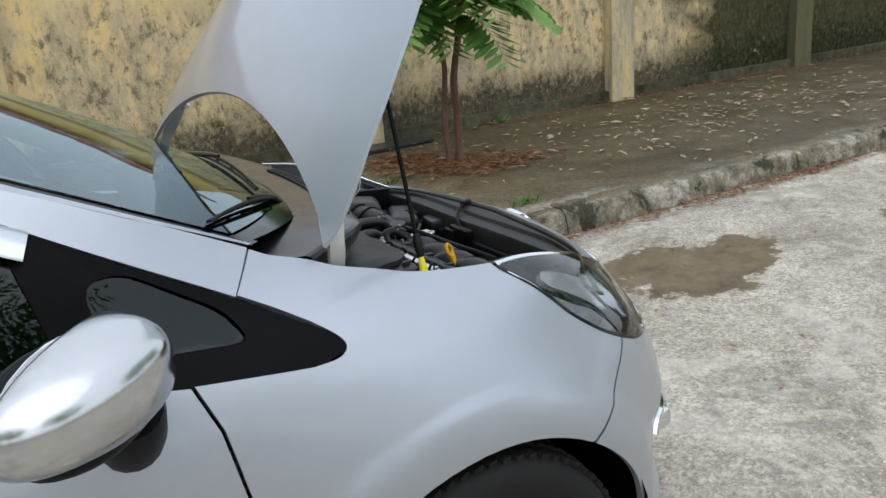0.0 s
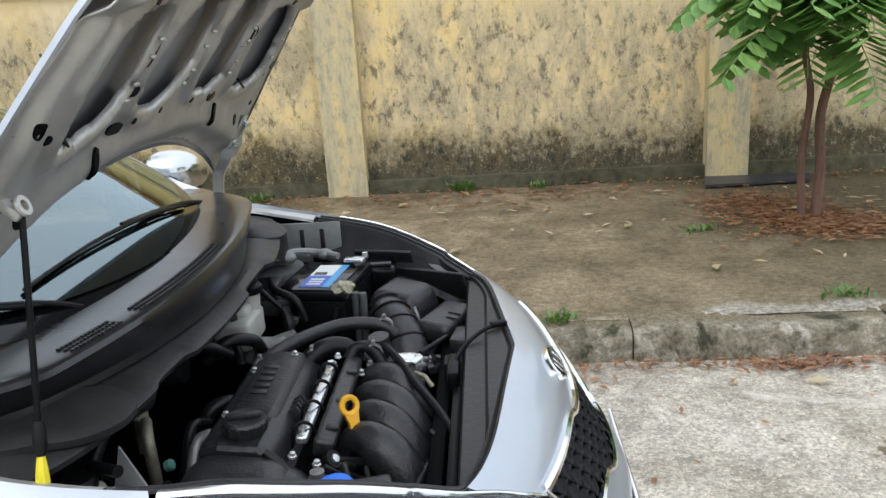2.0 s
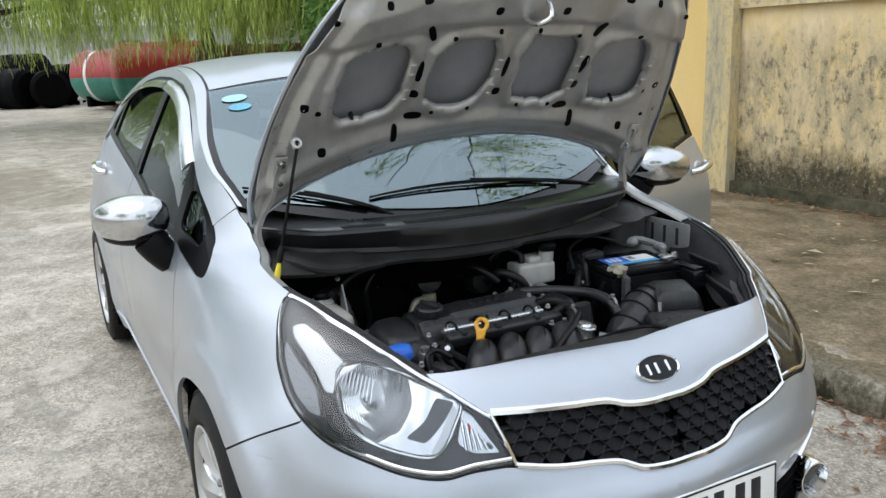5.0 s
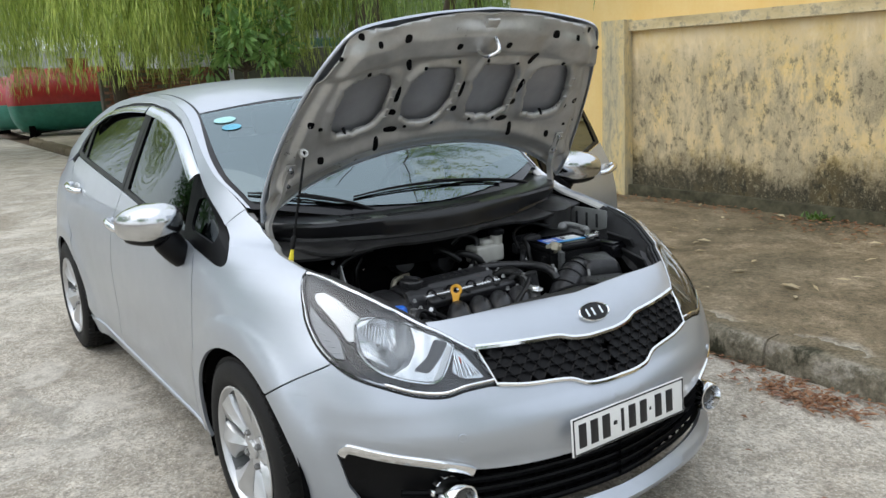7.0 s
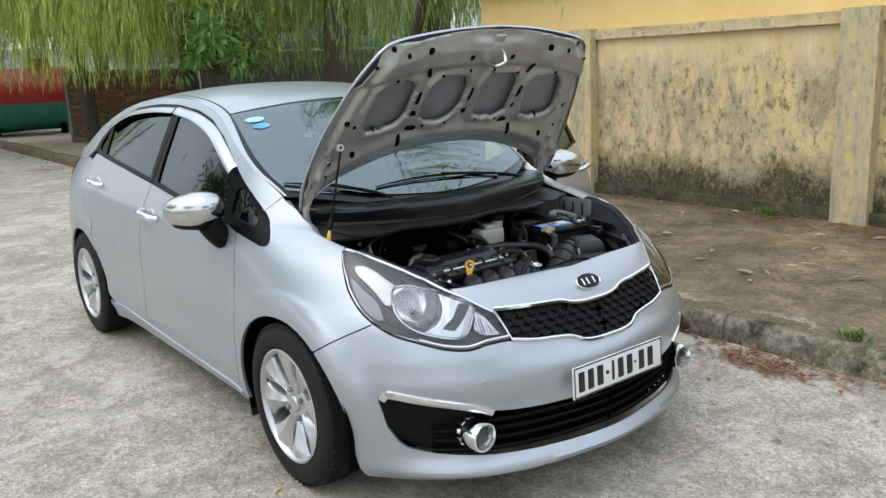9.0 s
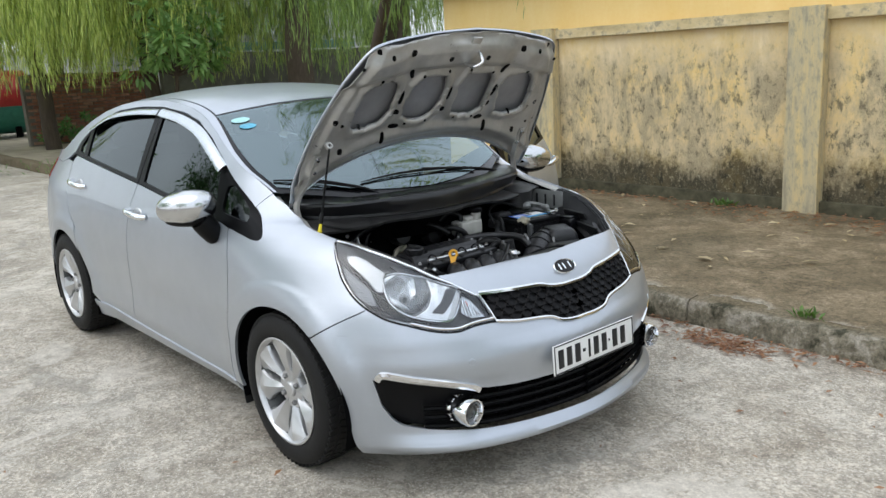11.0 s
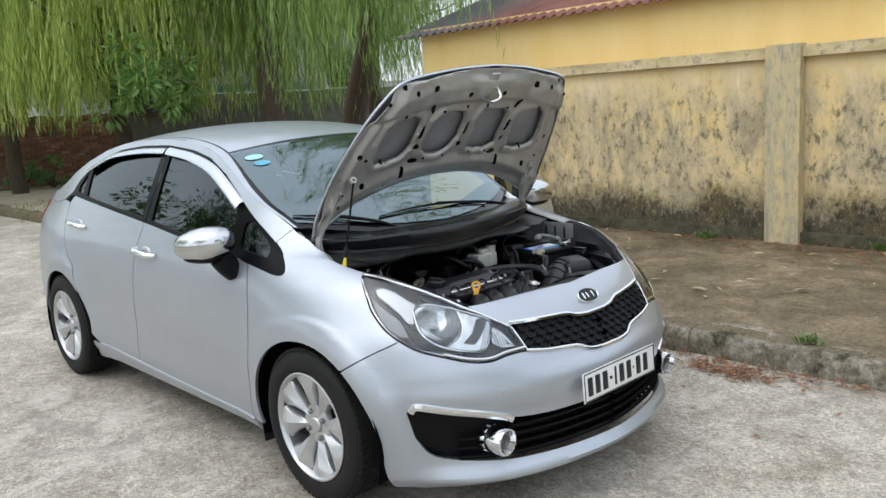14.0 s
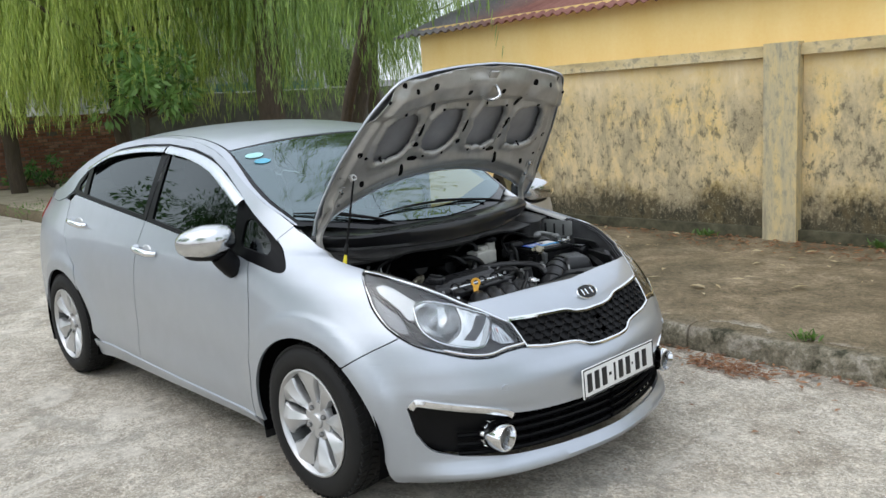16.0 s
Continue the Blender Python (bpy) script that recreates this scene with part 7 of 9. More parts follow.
def inner_drop(s, y):
    edge = min(hood_half(s) - abs(y), s - 0.165 * max(0, 1 - (y / 0.655) ** 2) ** 0.8 + 0.03, 0.76 - s)
    d = 0.008 + 0.020 * smoothstep(0.035, 0.075, edge)
    p = pocket(s, y)
    d += 0.010 * smoothstep(-0.42, -0.18, p) * smoothstep(0.03, -0.06, p)
    d -= 0.008 * smoothstep(-0.06, 0.03, p)
    # rail along the rear edge and groove ahead of it
    rr = s - 0.165 * max(0, 1 - (y / 0.655) ** 2) ** 0.8
    d += 0.016 * math.exp(-(((rr - 0.085) / 0.03) ** 2)) - 0.012 * math.exp(-(((rr - 0.035) / 0.022) ** 2))
    # swage along the front
    fr = 0.735 - s - 0.06 * (y / 0.5) ** 2
    d += 0.022 * smoothstep(0.17, 0.13, fr) * smoothstep(0.03, 0.07, fr) * (1 - 0.6 * math.exp(-((abs(y) - 0.28) / 0.05) ** 2))
    d += 0.010 * math.exp(-((y / 0.035) ** 2)) * smoothstep(0.58, 0.64, s)
    d += 0.004 * noise.noise((s * 14, y * 14, 2.0))
    return max(0.004, d)


INNER_OUT = [(0.018 + s * 0.962, y * 0.975) for s, y in HOOD_OUT]
flat, f_ = patch(lambda s, y: Vector((s, y, 0)), INNER_OUT, 0.0095, flange=0)
open_faces, inside, kept = [], set(), set()
for face in f_:
    if pocket(sum(flat[k].x for k in face) / len(face), sum(flat[k].y for k in face) / len(face)) < 0.0:
        open_faces.append(face)
        kept.update(face)
    else:
        inside.update(face)
# draw the pockets' rims onto their true outline
for k in inside & kept:
    s, y = flat[k].x, flat[k].y
    for _ in range(5):
        p = pocket(s, y)
        gs, gy = (pocket(s + 0.001, y) - p) / 0.001, (pocket(s, y + 0.001) - p) / 0.001
        g2 = max(gs * gs + gy * gy, 20.0)
        s, y = s - p * gs / g2, y - p * gy / g2
    flat[k] = Vector((s, y, 0))
v = [hood(q.x, q.y, inner_drop(q.x, q.y)) for q in flat]
inner = finish_mesh("inner_frame", v, open_faces, UNDER, bonnet, "dull silver pressed inner frame", angle=70)
inner.modifiers.new("thick", "SOLIDIFY").thickness = 0.003
v, f_ = patch(lambda s, y: hood(s, y, 0.0035), [(0.03 + s * 0.93, y * 0.94) for s, y in HOOD_OUT], 0.04, flange=0)
finish_mesh("skin_back", v, f_, PRIMER, bonnet, "dark grey back of the outer skin")


def hood_mark(s, y, ls, ly, name, mat, turn=0.0, depth=0.004, proud=0.0015):
    """A slot or hole in the inner frame, as a thin dark oval set into it."""
    bm = bmesh.new()
    ring = []
    for k in range(20):
        a = 2 * math.pi * k / 20
        x_, y_ = math.copysign(abs(math.cos(a)) ** 0.7, math.cos(a)) * ls, math.copysign(abs(math.sin(a)) ** 0.7, math.sin(a)) * ly
        ss, yy = s + x_ * math.cos(turn) - y_ * math.sin(turn), y + x_ * math.sin(turn) + y_ * math.cos(turn)
        ring.append((ss, yy))
    c = hood(s, y, inner_drop(s, y) + proud)
    lo = [bm.verts.new(hood(a, b, inner_drop(a, b) + proud)) for a, b in ring]
    hi = [bm.verts.new(hood(a, b, inner_drop(a, b) - depth)) for a, b in ring]
    bm.faces.new(lo)
    for k in range(20):
        bm.faces.new((lo[k], lo[(k + 1) % 20], hi[(k + 1) % 20], hi[k]))
    part(name, bm, mat, bonnet)


for y in (-0.29, 0.29):
    hood_mark(0.236, y, 0.026, 0.008, "slot", DEEPBLACK, proud=0.006)
for y in (-0.258, 0.0, 0.258):
    hood_mark(0.43, y, 0.032, 0.008, "slot", DEEPBLACK)
    hood_mark(0.358 - 0.012 * (y == 0), y, 0.012, 0.012, "hole", DEEPBLACK)
for y in (-0.24, 0.24):
    hood_mark(0.283, y, 0.010, 0.026, "slot", DEEPBLACK, proud=0.003)
    hood_mark(0.550, y * 1.07, 0.026, 0.009, "slot", DEEPBLACK, -0.45 if y < 0 else 0.45, proud=0.003)
for s, y, r in ((0.352, 0.558, 0.011), (0.20, 0.49, 0.0115), (0.60, 0.52, 0.007), (0.645, 0.40, 0.008), (0.655, 0.30, 0.013), (0.625, 0.10, 0.011), (0.53, 0.40, 0.007), (0.535, 0.19, 0.006), (0.55, 0.06, 0.006), (0.30, 0.42, 0.006), (0.295, 0.19, 0.006), (0.30, 0.08, 0.006), (0.33, 0.52, 0.007), (0.24, 0.56, 0.006), (0.66, 0.46, 0.009)):
    hood_mark(s, -y, r, r, "hole", DEEPBLACK)
    hood_mark(s, y, r, r, "hole", DEEPBLACK)
# bright pressed tabs beside the pockets
for cy, w in POCKETS:
    for ds in (-0.06, -0.03, 0.02, 0.05):
        bm = bmesh.new()
        y = cy + w + 0.012
        if abs(y) < 0.5:
            blob(bm, hood(0.41 + ds, y, inner_drop(0.41 + ds, y) + 0.001), (0.004, 0.010, 0.004), 8, 6)
            part("pressed_tab", bm, UNDER, bonnet)
# striker loop
bm = bmesh.new()
c0 = [hood(0.60, -0.022, 0.03), hood(0.615, -0.02, 0.085), hood(0.635, -0.006, 0.105), hood(0.655, 0.012, 0.10), hood(0.665, 0.024, 0.03)]
tube(bm, smooth_line(c0, 5), 0.0065, 8)
part("striker", bm, CHROME_DULL, bonnet, "steel latch striker")
bm = bmesh.new()
box(bm, hood(0.69, 0, 0.035), (0.06, 0.05, 0.012), 0.004, Matrix.Rotation(-HANG, 4, "Y"))
part("striker_plate", bm, UNDER, bonnet)
for s_ in (-1, 1):
    bm = bmesh.new()
    cy = -0.022
    pts = [Vector((x_, cy + s_ * y_, z_)) for x_, y_, z_ in ((-0.035, 0.584, 1.185), (-0.060, 0.588, 1.150), (-0.083, 0.590, 1.112), (-0.102, 0.596, 1.080), (-0.122, 0.608, 1.050), (-0.134, 0.622, 1.012), (-0.138, 0.626, 0.985), (-0.140, 0.618, 0.945))]
    line = smooth_line(pts, 5)
    prev = None
    for i, p in enumerate(line):
        d = (line[min(i + 1, len(line) - 1)] - line[max(0, i - 1)]).normalized()
        w = Vector((d.z, 0, -d.x)) * 0.014
        quad = [bm.verts.new(p + w + Vector((0, s_ * 0.006, 0))), bm.verts.new(p - w + Vector((0, s_ * 0.006, 0))), bm.verts.new(p - w - Vector((0, s_ * 0.006, 0))), bm.verts.new(p + w - Vector((0, s_ * 0.006, 0)))]
        if prev:
            for k in range(4):
                bm.faces.new((prev[k], prev[(k + 1) % 4], quad[(k + 1) % 4], quad[k]))
        prev = quad
    part("hinge_arm", bm, UNDER, bonnet, "silver bonnet hinge arm")
    plate_m = Matrix.Translation((-0.050, cy + s_ * 0.578, 1.158)) @ Matrix.Rotation(-HANG - radians(8), 4, "Y")
    bm = bmesh.new()
    box(bm, (0, 0, 0), (0.095, 0.034, 0.006), 0.002)
    bmesh.ops.transform(bm, matrix=plate_m, verts=bm.verts)
    part("hinge_plate", bm, UNDER, bonnet)
    for t in (-0.030, 0.030):
        bm = bmesh.new()
        lathe(bm, [(0.011, 0), (0.011, 0.003), (0.008, 0.004), (0.008, 0.012), (0.0, 0.013)], plate_m @ pose(t, 0, -0.003, 180, 0, 0), 6)
        part("hinge_bolt", bm, CHROME_DULL, bonnet)

# prop rod
prop = new("prop_rod")
prop.parent = car
prop["label"] = "thin black bonnet prop rod with a yellow grip"
ptop, pbot = Vector((0.024, -0.573, 1.228)), Vector((0.026, -0.652, 0.908))
bm = bmesh.new()
tube(bm, [pbot + (ptop - pbot) * t for t in (-0.02, 0.3, 0.6, 1.0)] + [ptop + Vector((-0.012, 0.004, 0.012))], 0.0042, 8)
part("rod", bm, BLACK, prop)
bm = bmesh.new()
tube(bm, [pbot + (ptop - pbot) * t for t in (0.10, 0.13, 0.2, 0.23)], [0.006, 0.0085, 0.0085, 0.006], 10)
part("sleeve", bm, HOSE, prop)
bm = bmesh.new()
tube(bm, [pbot + (ptop - pbot) * t for t in (-0.02, 0.0, 0.06, 0.10)], [0.008, 0.009, 0.007, 0.005], 8)
part("grip", bm, LEMON, prop, "yellow plastic grip")
bm = bmesh.new()
box(bm, (ptop.x - 0.012, ptop.y, ptop.z + 0.004), (0.016, 0.022, 0.034), 0.006, Matrix.Rotation(-HANG, 4, "Y"))
part("bracket", bm, UNDER, prop)
bm = bmesh.new()
lathe(bm, [(0.007, -0.003), (0.013, -0.003), (0.0145, 0.0), (0.013, 0.003), (0.007, 0.003), (0.007, -0.003)], Matrix.Translation(ptop + Vector((0.004, -0.002, 0.008))) @ Matrix.Rotation(radians(70), 4, "Y"), 20)
part("collar", bm, UNDER, prop, "pale round rod socket")

# ---- cowl, wipers, engine bay ----
def screen_point(x, y, lift):
    """A point on the windscreen above (x, y), lifted off it."""
    u, v = x - 0.2, y / 0.66
    for _ in range(12):
        p = top(u, v)
        u += x - p.x
        v += (y - p.y) / 0.66
    p = top(u, v)
    a, b = top(u + 0.01, v) - p, top(u, v + 0.01) - p
    nn = a.cross(b).normalized()
    if nn.z < 0:
        nn = -nn
    return p + nn * lift


def cowl_edge(y):
    """Front edge of the cowl's top, where its face drops."""
    return 0.046 - 0.264 * y * y - 0.25 * smoothstep(0.5, 0.68, abs(y)) * 0.5


def ledge_edge(y):
    """Front edge of the dusty shelf under the cowl, with its cut-outs."""
    a = abs(y)
    return 0.086 - 0.65 * max(0.0, a - 0.25) ** 2 + 0.006 * math.sin(9 * y + 1) - 0.016 * smoothstep(0.03, 0.06, y) * smoothstep(0.26, 0.23, y) - 0.014 * smoothstep(-0.40, -0.36, y) * smoothstep(-0.24, -0.27, y)


def cowl_foot(y):
    return 0.048 - 0.42 * y * y - 0.08 * smoothstep(0.5, 0.68, abs(y))


bm = bmesh.new()
ledge, under_ = bmesh.new(), bmesh.new()
rows_, shelf, below = [], [], []
for k in range(85):
    y = -0.652 + 1.304 * k / 84
    g, l = cowl_edge(y), cowl_foot(y)
    b = g - 0.11 - 0.45 * y * y
    zf = 0.912 + 0.06 * y * y
    zt = 0.989 + 0.02 * y * y
    prof = [(b - 0.05, 1.004 + 0.02 * y * y), (b, zt + 0.006), (g - 0.055, zt + 0.002), (g - 0.048, zt + 0.0015), (g - 0.012, zt), (g - 0.004, zt - 0.004), (g, zt - 0.012), (0.6 * g + 0.4 * l + 0.003, 0.5 * (zt + zf)), (l, zf + 0.012), (l + 0.002, zf), (l - 0.02, zf - 0.004)]
    rows_.append([bm.verts.new((px, y, pz)) for px, pz in prof])
    e = ledge_edge(y)
    zl = 0.905 + 0.004 * math.sin(14 * y)
    sprof = [(l - 0.03, zf - 0.002), (l + 0.006, zf - 0.003), (0.5 * (l + e), 0.5 * (zf + zl) + 0.002), (e - 0.006, zl), (e, zl - 0.004), (e - 0.004, zl - 0.014), (e - 0.03, zl - 0.018), (l - 0.05, zl - 0.03), (l - 0.08, zf - 0.12)]
    shelf.append([ledge.verts.new((px, y, pz)) for px, pz in sprof[:6]])
    below.append([under_.verts.new((px, y, pz)) for px, pz in sprof[5:]])
for tgt, grid_ in ((bm, rows_), (ledge, shelf), (under_, below)):
    for a, b in zip(grid_, grid_[1:]):
        for k in range(len(a) - 1):
            tgt.faces.new((a[k], a[k + 1], b[k + 1], b[k]))
part("cowl_panel", bm, COWL, car, "glossy black plastic cowl panel under the windscreen", angle=30)
part("cowl_ledge", ledge, LEDGE, car, "dusty dark ledge under the cowl", angle=30)
# split from the ledge and coloured near-black, to stand for the shade under it
part("cowl_underside", under_, DARK, car, "underside of the cowl, its shade put into a near-black colour", angle=30)
for y0, y1, n in ((-0.445, -0.33, 14), (-0.275, 0.108, 48)):
    bm = bmesh.new()
    for k in range(n):
        y = y0 + (y1 - y0) * k / n
        for r_ in range(3):
            g = cowl_edge(y)
            box(bm, (g - 0.016 - 0.010 * r_, y, 0.9905 + 0.02 * y * y + 0.0008 * r_), (0.006, 0.0055, 0.003))
    ob = part("cowl_grille", bm, INK, car, "row of small air slots", smooth=False)
    ob["kind"] = "stuff"
for s_ in (-1, 1):
    bm = bmesh.new()
    pts = rounded([(-0.14, 0.43), (0.02, 0.405), (0.060, 0.44), (0.064, 0.50), (0.03, 0.56), (-0.05, 0.60), (-0.14, 0.61)], 0.03, 4)
    top_, lip_, foot_ = [[bm.verts.new((0.0 + (a + 0.04) * k - 0.04, s_ * (0.5 + (b - 0.5) * k), z - 0.18 * max(0.0, a + 0.02))) for a, b in pts] for k, z in ((0.82, 0.931), (1.0, 0.922), (1.0, 0.852 if s_ > 0 else 0.912))]
    bm.faces.new(top_)
    for lo_, hi_ in ((top_, lip_), (lip_, foot_)):
        for k in range(len(pts)):
            bm.faces.new((lo_[k], lo_[(k + 1) % len(pts)], hi_[(k + 1) % len(pts)], hi_[k]))
    part("cowl_end_cover", bm, LEDGE, car, "black moulded cover over the strut", angle=30)
    if s_ < 0:
        continue
    bm = bmesh.new()
    box(bm, (0.055, s_ * 0.600, 0.845), (0.25, 0.006, 0.11), 0.002)
    apron = part("apron", bm, APRON, car, "dusty grey sheet apron with slots")
    for k in range(4):
        bm = bmesh.new()
        box(bm, (-0.035 + 0.055 * k, s_ * 0.5965, 0.855), (0.012, 0.004, 0.055), 0.002)
        part("slot", bm, INK, apron)


def wiper(px, py, ends, name_label):
    w = new("wiper")
    w.parent = car
    w["label"] = name_label
    a, b = [Vector(screen_point(*e, 0.008)) for e in ends]
    mid = a.lerp(b, 0.45)
    line = [a.lerp(b, k / 10) for k in range(11)]
    line = [screen_point(p.x, p.y, 0.006) for p in line]
    bm = bmesh.new()
    tube(bm, line, 0.003, 6)
    part("blade_rubber", bm, RUBBER, w)
    bm = bmesh.new()
    up = [screen_point(p.x, p.y, 0.009 + 0.006 * math.sin(math.pi * i / 10)) for i, p in enumerate(line)]
    tube(bm, up, [0.0022 + 0.002 * math.sin(math.pi * i / 10) for i in range(11)], 6)
    for i in (1, 3, 5, 7, 9):
        tube(bm, [line[i], up[i]], 0.004, 6)
    part("blade_frame", bm, BLACK, w)
    bm = bmesh.new()
    piv = Vector((px, py, 0.985))
    arm = smooth_line([piv, piv.lerp(up[5], 0.3) + Vector((0, 0, 0.014)), piv.lerp(up[5], 0.7) + Vector((0, 0, 0.012)), up[5] + Vector((0, 0, 0.006))], 5)
    tube(bm, arm, [0.0065 - 0.003 * i / len(arm) for i in range(len(arm))], 8)
    lathe(bm, [(0.013, -0.03), (0.013, 0.003), (0.009, 0.008), (0.0, 0.009)], Matrix.Translation(piv), 16)
    part("wiper_arm", bm, BLACK, w)


wiper(-0.15, 0.53, ((-0.135, 0.33), (-0.165, -0.31)), "black windscreen wiper lying on the glass")
wiper(-0.085, -0.25, ((-0.135, -0.33), (-0.345, -0.625)), "black windscreen wiper lying on the glass")

# gutter inside the fender and nose edges
SIDE_EDGE = curve2([(-0.285, 1.028), (-0.26, 1.014), (-0.22, 0.999), (-0.19, 0.987), (-0.167, 0.976), (-0.14, 0.965), (-0.09, 0.950), (-0.02, 0.931), (0.05, 0.918), (0.12, 0.907), (0.195, 0.898), (0.277, 0.890), (0.364, 0.876), (0.435, 0.862), (0.501, 0.848), (0.565, 0.834), (0.625, 0.820), (0.683, 0.801), (0.733, 0.783), (0.752, 0.781)], 5)


def loft(rows_, name, mat, parent, label="", mir=False):
    bm = bmesh.new()
    vv = [[bm.verts.new((p[0], -p[1] if mir else p[1], p[2])) for p in r] for r in rows_]
    for a, b in zip(vv, vv[1:]):
        for k in range(len(a) - 1):
            bm.faces.new((a[k], a[k + 1], b[k + 1], b[k]))
    return part(name, bm, mat, parent, label, angle=35)


for mir in (False, True):
    side_rows, nose_rows = [], []
    for u, z in SIDE_EDGE:
        p = skin(u, z)
        t = smoothstep(0.0, 0.25, u)
        inn = Vector((-0.36 * t, 1, 0)).normalized()
        w = 1 - 0.5 * smoothstep(0.55, 0.75, u)
        prof = ((0.0, -0.003), (0.008, -0.003), (0.010, -0.010), (0.014, -0.005), (0.019, -0.005), (0.022, -0.011), (0.028, -0.008), (0.034, -0.013), (0.05 * w, -0.05), (0.088 * w, -0.10), (0.093 * w, -0.22), (0.093 * w, -0.5))
        if u < 0.12:
            prof = ((0.0, -0.003), (0.02, -0.008), (0.030, -0.011), (0.034, -0.018), (0.036, -0.045), (0.037, -0.10), (0.037, -0.15), (0.036, -0.2), (0.036, -0.26), (0.036, -0.32), (0.036, -0.4), (0.036, -0.5))
        side_rows.append([p + inn * a + Vector((0, 0, b)) for a, b in prof])
    for u, z in NOSE_EDGE:
        p = skin(u, z)
        t = smoothstep(0.74, 1.0, u)
        inn = Vector((-1, 0.45 * (1 - t), 0)).normalized()
        rim_ = [p + inn * a + Vector((0, 0, b)) for a, b in ((0.0, -0.003), (0.006, -0.006), (0.009, -0.014), (0.014, -0.009))]
        shelf_ = [(min(p.x - 0.018, 0.566), -0.011), (min(p.x - 0.021, 0.560), -0.020), (min(p.x - 0.030, 0.522), -0.022), (min(p.x - 0.033, 0.518), -0.028), (min(p.x - 0.036, 0.516), -0.09)]
        nose_rows.append(rim_ + [Vector((a, p.y, p.z + b)) for a, b in shelf_])
    k = next(i for i, (u, z) in enumerate(SIDE_EDGE) if u > 0.12)
    loft([r[:4] for r in side_rows[:k]], "inner_fender", UNDER, car, "silver painted inner fender", mir)
    # below the rim, the bay's shade is put into the near-black colour of its sides
    loft([r[3:] for r in side_rows[:k]], "bay_side", DARK, car, "side of the engine bay, coloured near-black for its deep shade", mir)
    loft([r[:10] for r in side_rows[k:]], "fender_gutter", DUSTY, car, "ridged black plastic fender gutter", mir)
    loft([r[9:] for r in side_rows[k:]], "bay_side", DARK, car, "side of the engine bay, coloured near-black for its deep shade", mir)
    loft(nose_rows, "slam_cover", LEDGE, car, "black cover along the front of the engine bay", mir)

# firewall and tray: near-black colour stands in for the deep shade here
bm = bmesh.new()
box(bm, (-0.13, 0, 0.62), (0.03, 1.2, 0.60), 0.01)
part("firewall", bm, DARK, car, "firewall with deep shade put into its near-black colour")
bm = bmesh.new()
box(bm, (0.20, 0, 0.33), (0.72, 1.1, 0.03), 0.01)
part("engine_tray", bm, DARK, car)


def mk(name, mat, fn, label="", parent=car, angle=40):
    bm = bmesh.new()
    fn(bm)
    return part(name, bm, mat, parent, label, angle=angle)


# engine: head cover, chain cover, fuel rail, wiring tray, intake
engine = new("engine")
engine.parent = car
engine["label"] = "dusty black four-cylinder engine"
mk("block", DARK, lambda b: (box(b, (0.20, -0.2, 0.54), (0.26, 0.56, 0.30), 0.03), box(b, (0.22, 0.22, 0.52), (0.24, 0.3, 0.2), 0.04)), parent=engine)


def swept_cover(bm, prof, stops):
    """A closed cover: a profile of (x, z) swept along y; each stop is (y, scale about the profile's foot, x shift)."""
    cx = sum(p[0] for p in prof) / len(prof)
    z0 = min(p[1] for p in prof)
    rings = []
    for y, k, dx in stops:
        rings.append([bm.verts.new((cx + dx + (px - cx) * (0.5 + 0.5 * k), y, z0 + (pz - z0) * k)) for px, pz in prof])
    for a, b in zip(rings, rings[1:]):
        for i in range(len(prof) - 1):
            bm.faces.new((a[i], a[i + 1], b[i + 1], b[i]))
    bm.faces.new(rings[0])
    bm.faces.new(rings[-1])


COVER = [(0.082, 0.690), (0.084, 0.745), (0.090, 0.763), (0.100, 0.771), (0.118, 0.772), (0.122, 0.775), (0.190, 0.769), (0.194, 0.765), (0.206, 0.760), (0.216, 0.748), (0.228, 0.722), (0.240, 0.716), (0.243, 0.690)]
mk("head_cover", GREYPLASTIC, lambda b: swept_cover(b, COVER, [(-0.345, 0.9, 0), (-0.338, 0.97, 0), (-0.325, 1, 0), (-0.1, 1, 0), (0.028, 1, 0), (0.038, 0.96, 0), (0.042, 0.85, 0)]), "dusty black head cover", engine, 28)
mk("cover_step", GREYPLASTIC, lambda b: swept_cover(b, [(0.112, 0.762), (0.116, 0.779), (0.124, 0.782), (0.186, 0.776), (0.196, 0.768), (0.204, 0.752)], [(-0.262, 0.6, -0.01), (-0.235, 0.95, 0), (-0.22, 1, 0), (0.0, 1, 0), (0.022, 0.95, 0), (0.03, 0.6, 0)]), "raised panel of the head cover", engine, 28)
# worn relief lettering, as plain low bars
for k in range(5):
    mk("relief_bar", DUSTY, lambda b: box(b, (0.148 - 0.001 * k, -0.165 + 0.027 * k, 0.7810 - 0.0002 * k), (0.030, 0.013, 0.004), 0.0015, Matrix.Rotation(radians(5), 4, "Y")), "", engine)
mk("chain_cover", GREYPLASTIC, lambda b: (box(b, (0.165, -0.392, 0.695), (0.185, 0.125, 0.145), 0.050, Matrix.Rotation(radians(6), 4, "Y"), 5), box(b, (0.215, -0.415, 0.640), (0.14, 0.10, 0.16), 0.045, None, 5), blob(b, (0.225, -0.385, 0.70), (0.062, 0.060, 0.050), 20, 12)), "rounded black chain cover", engine)
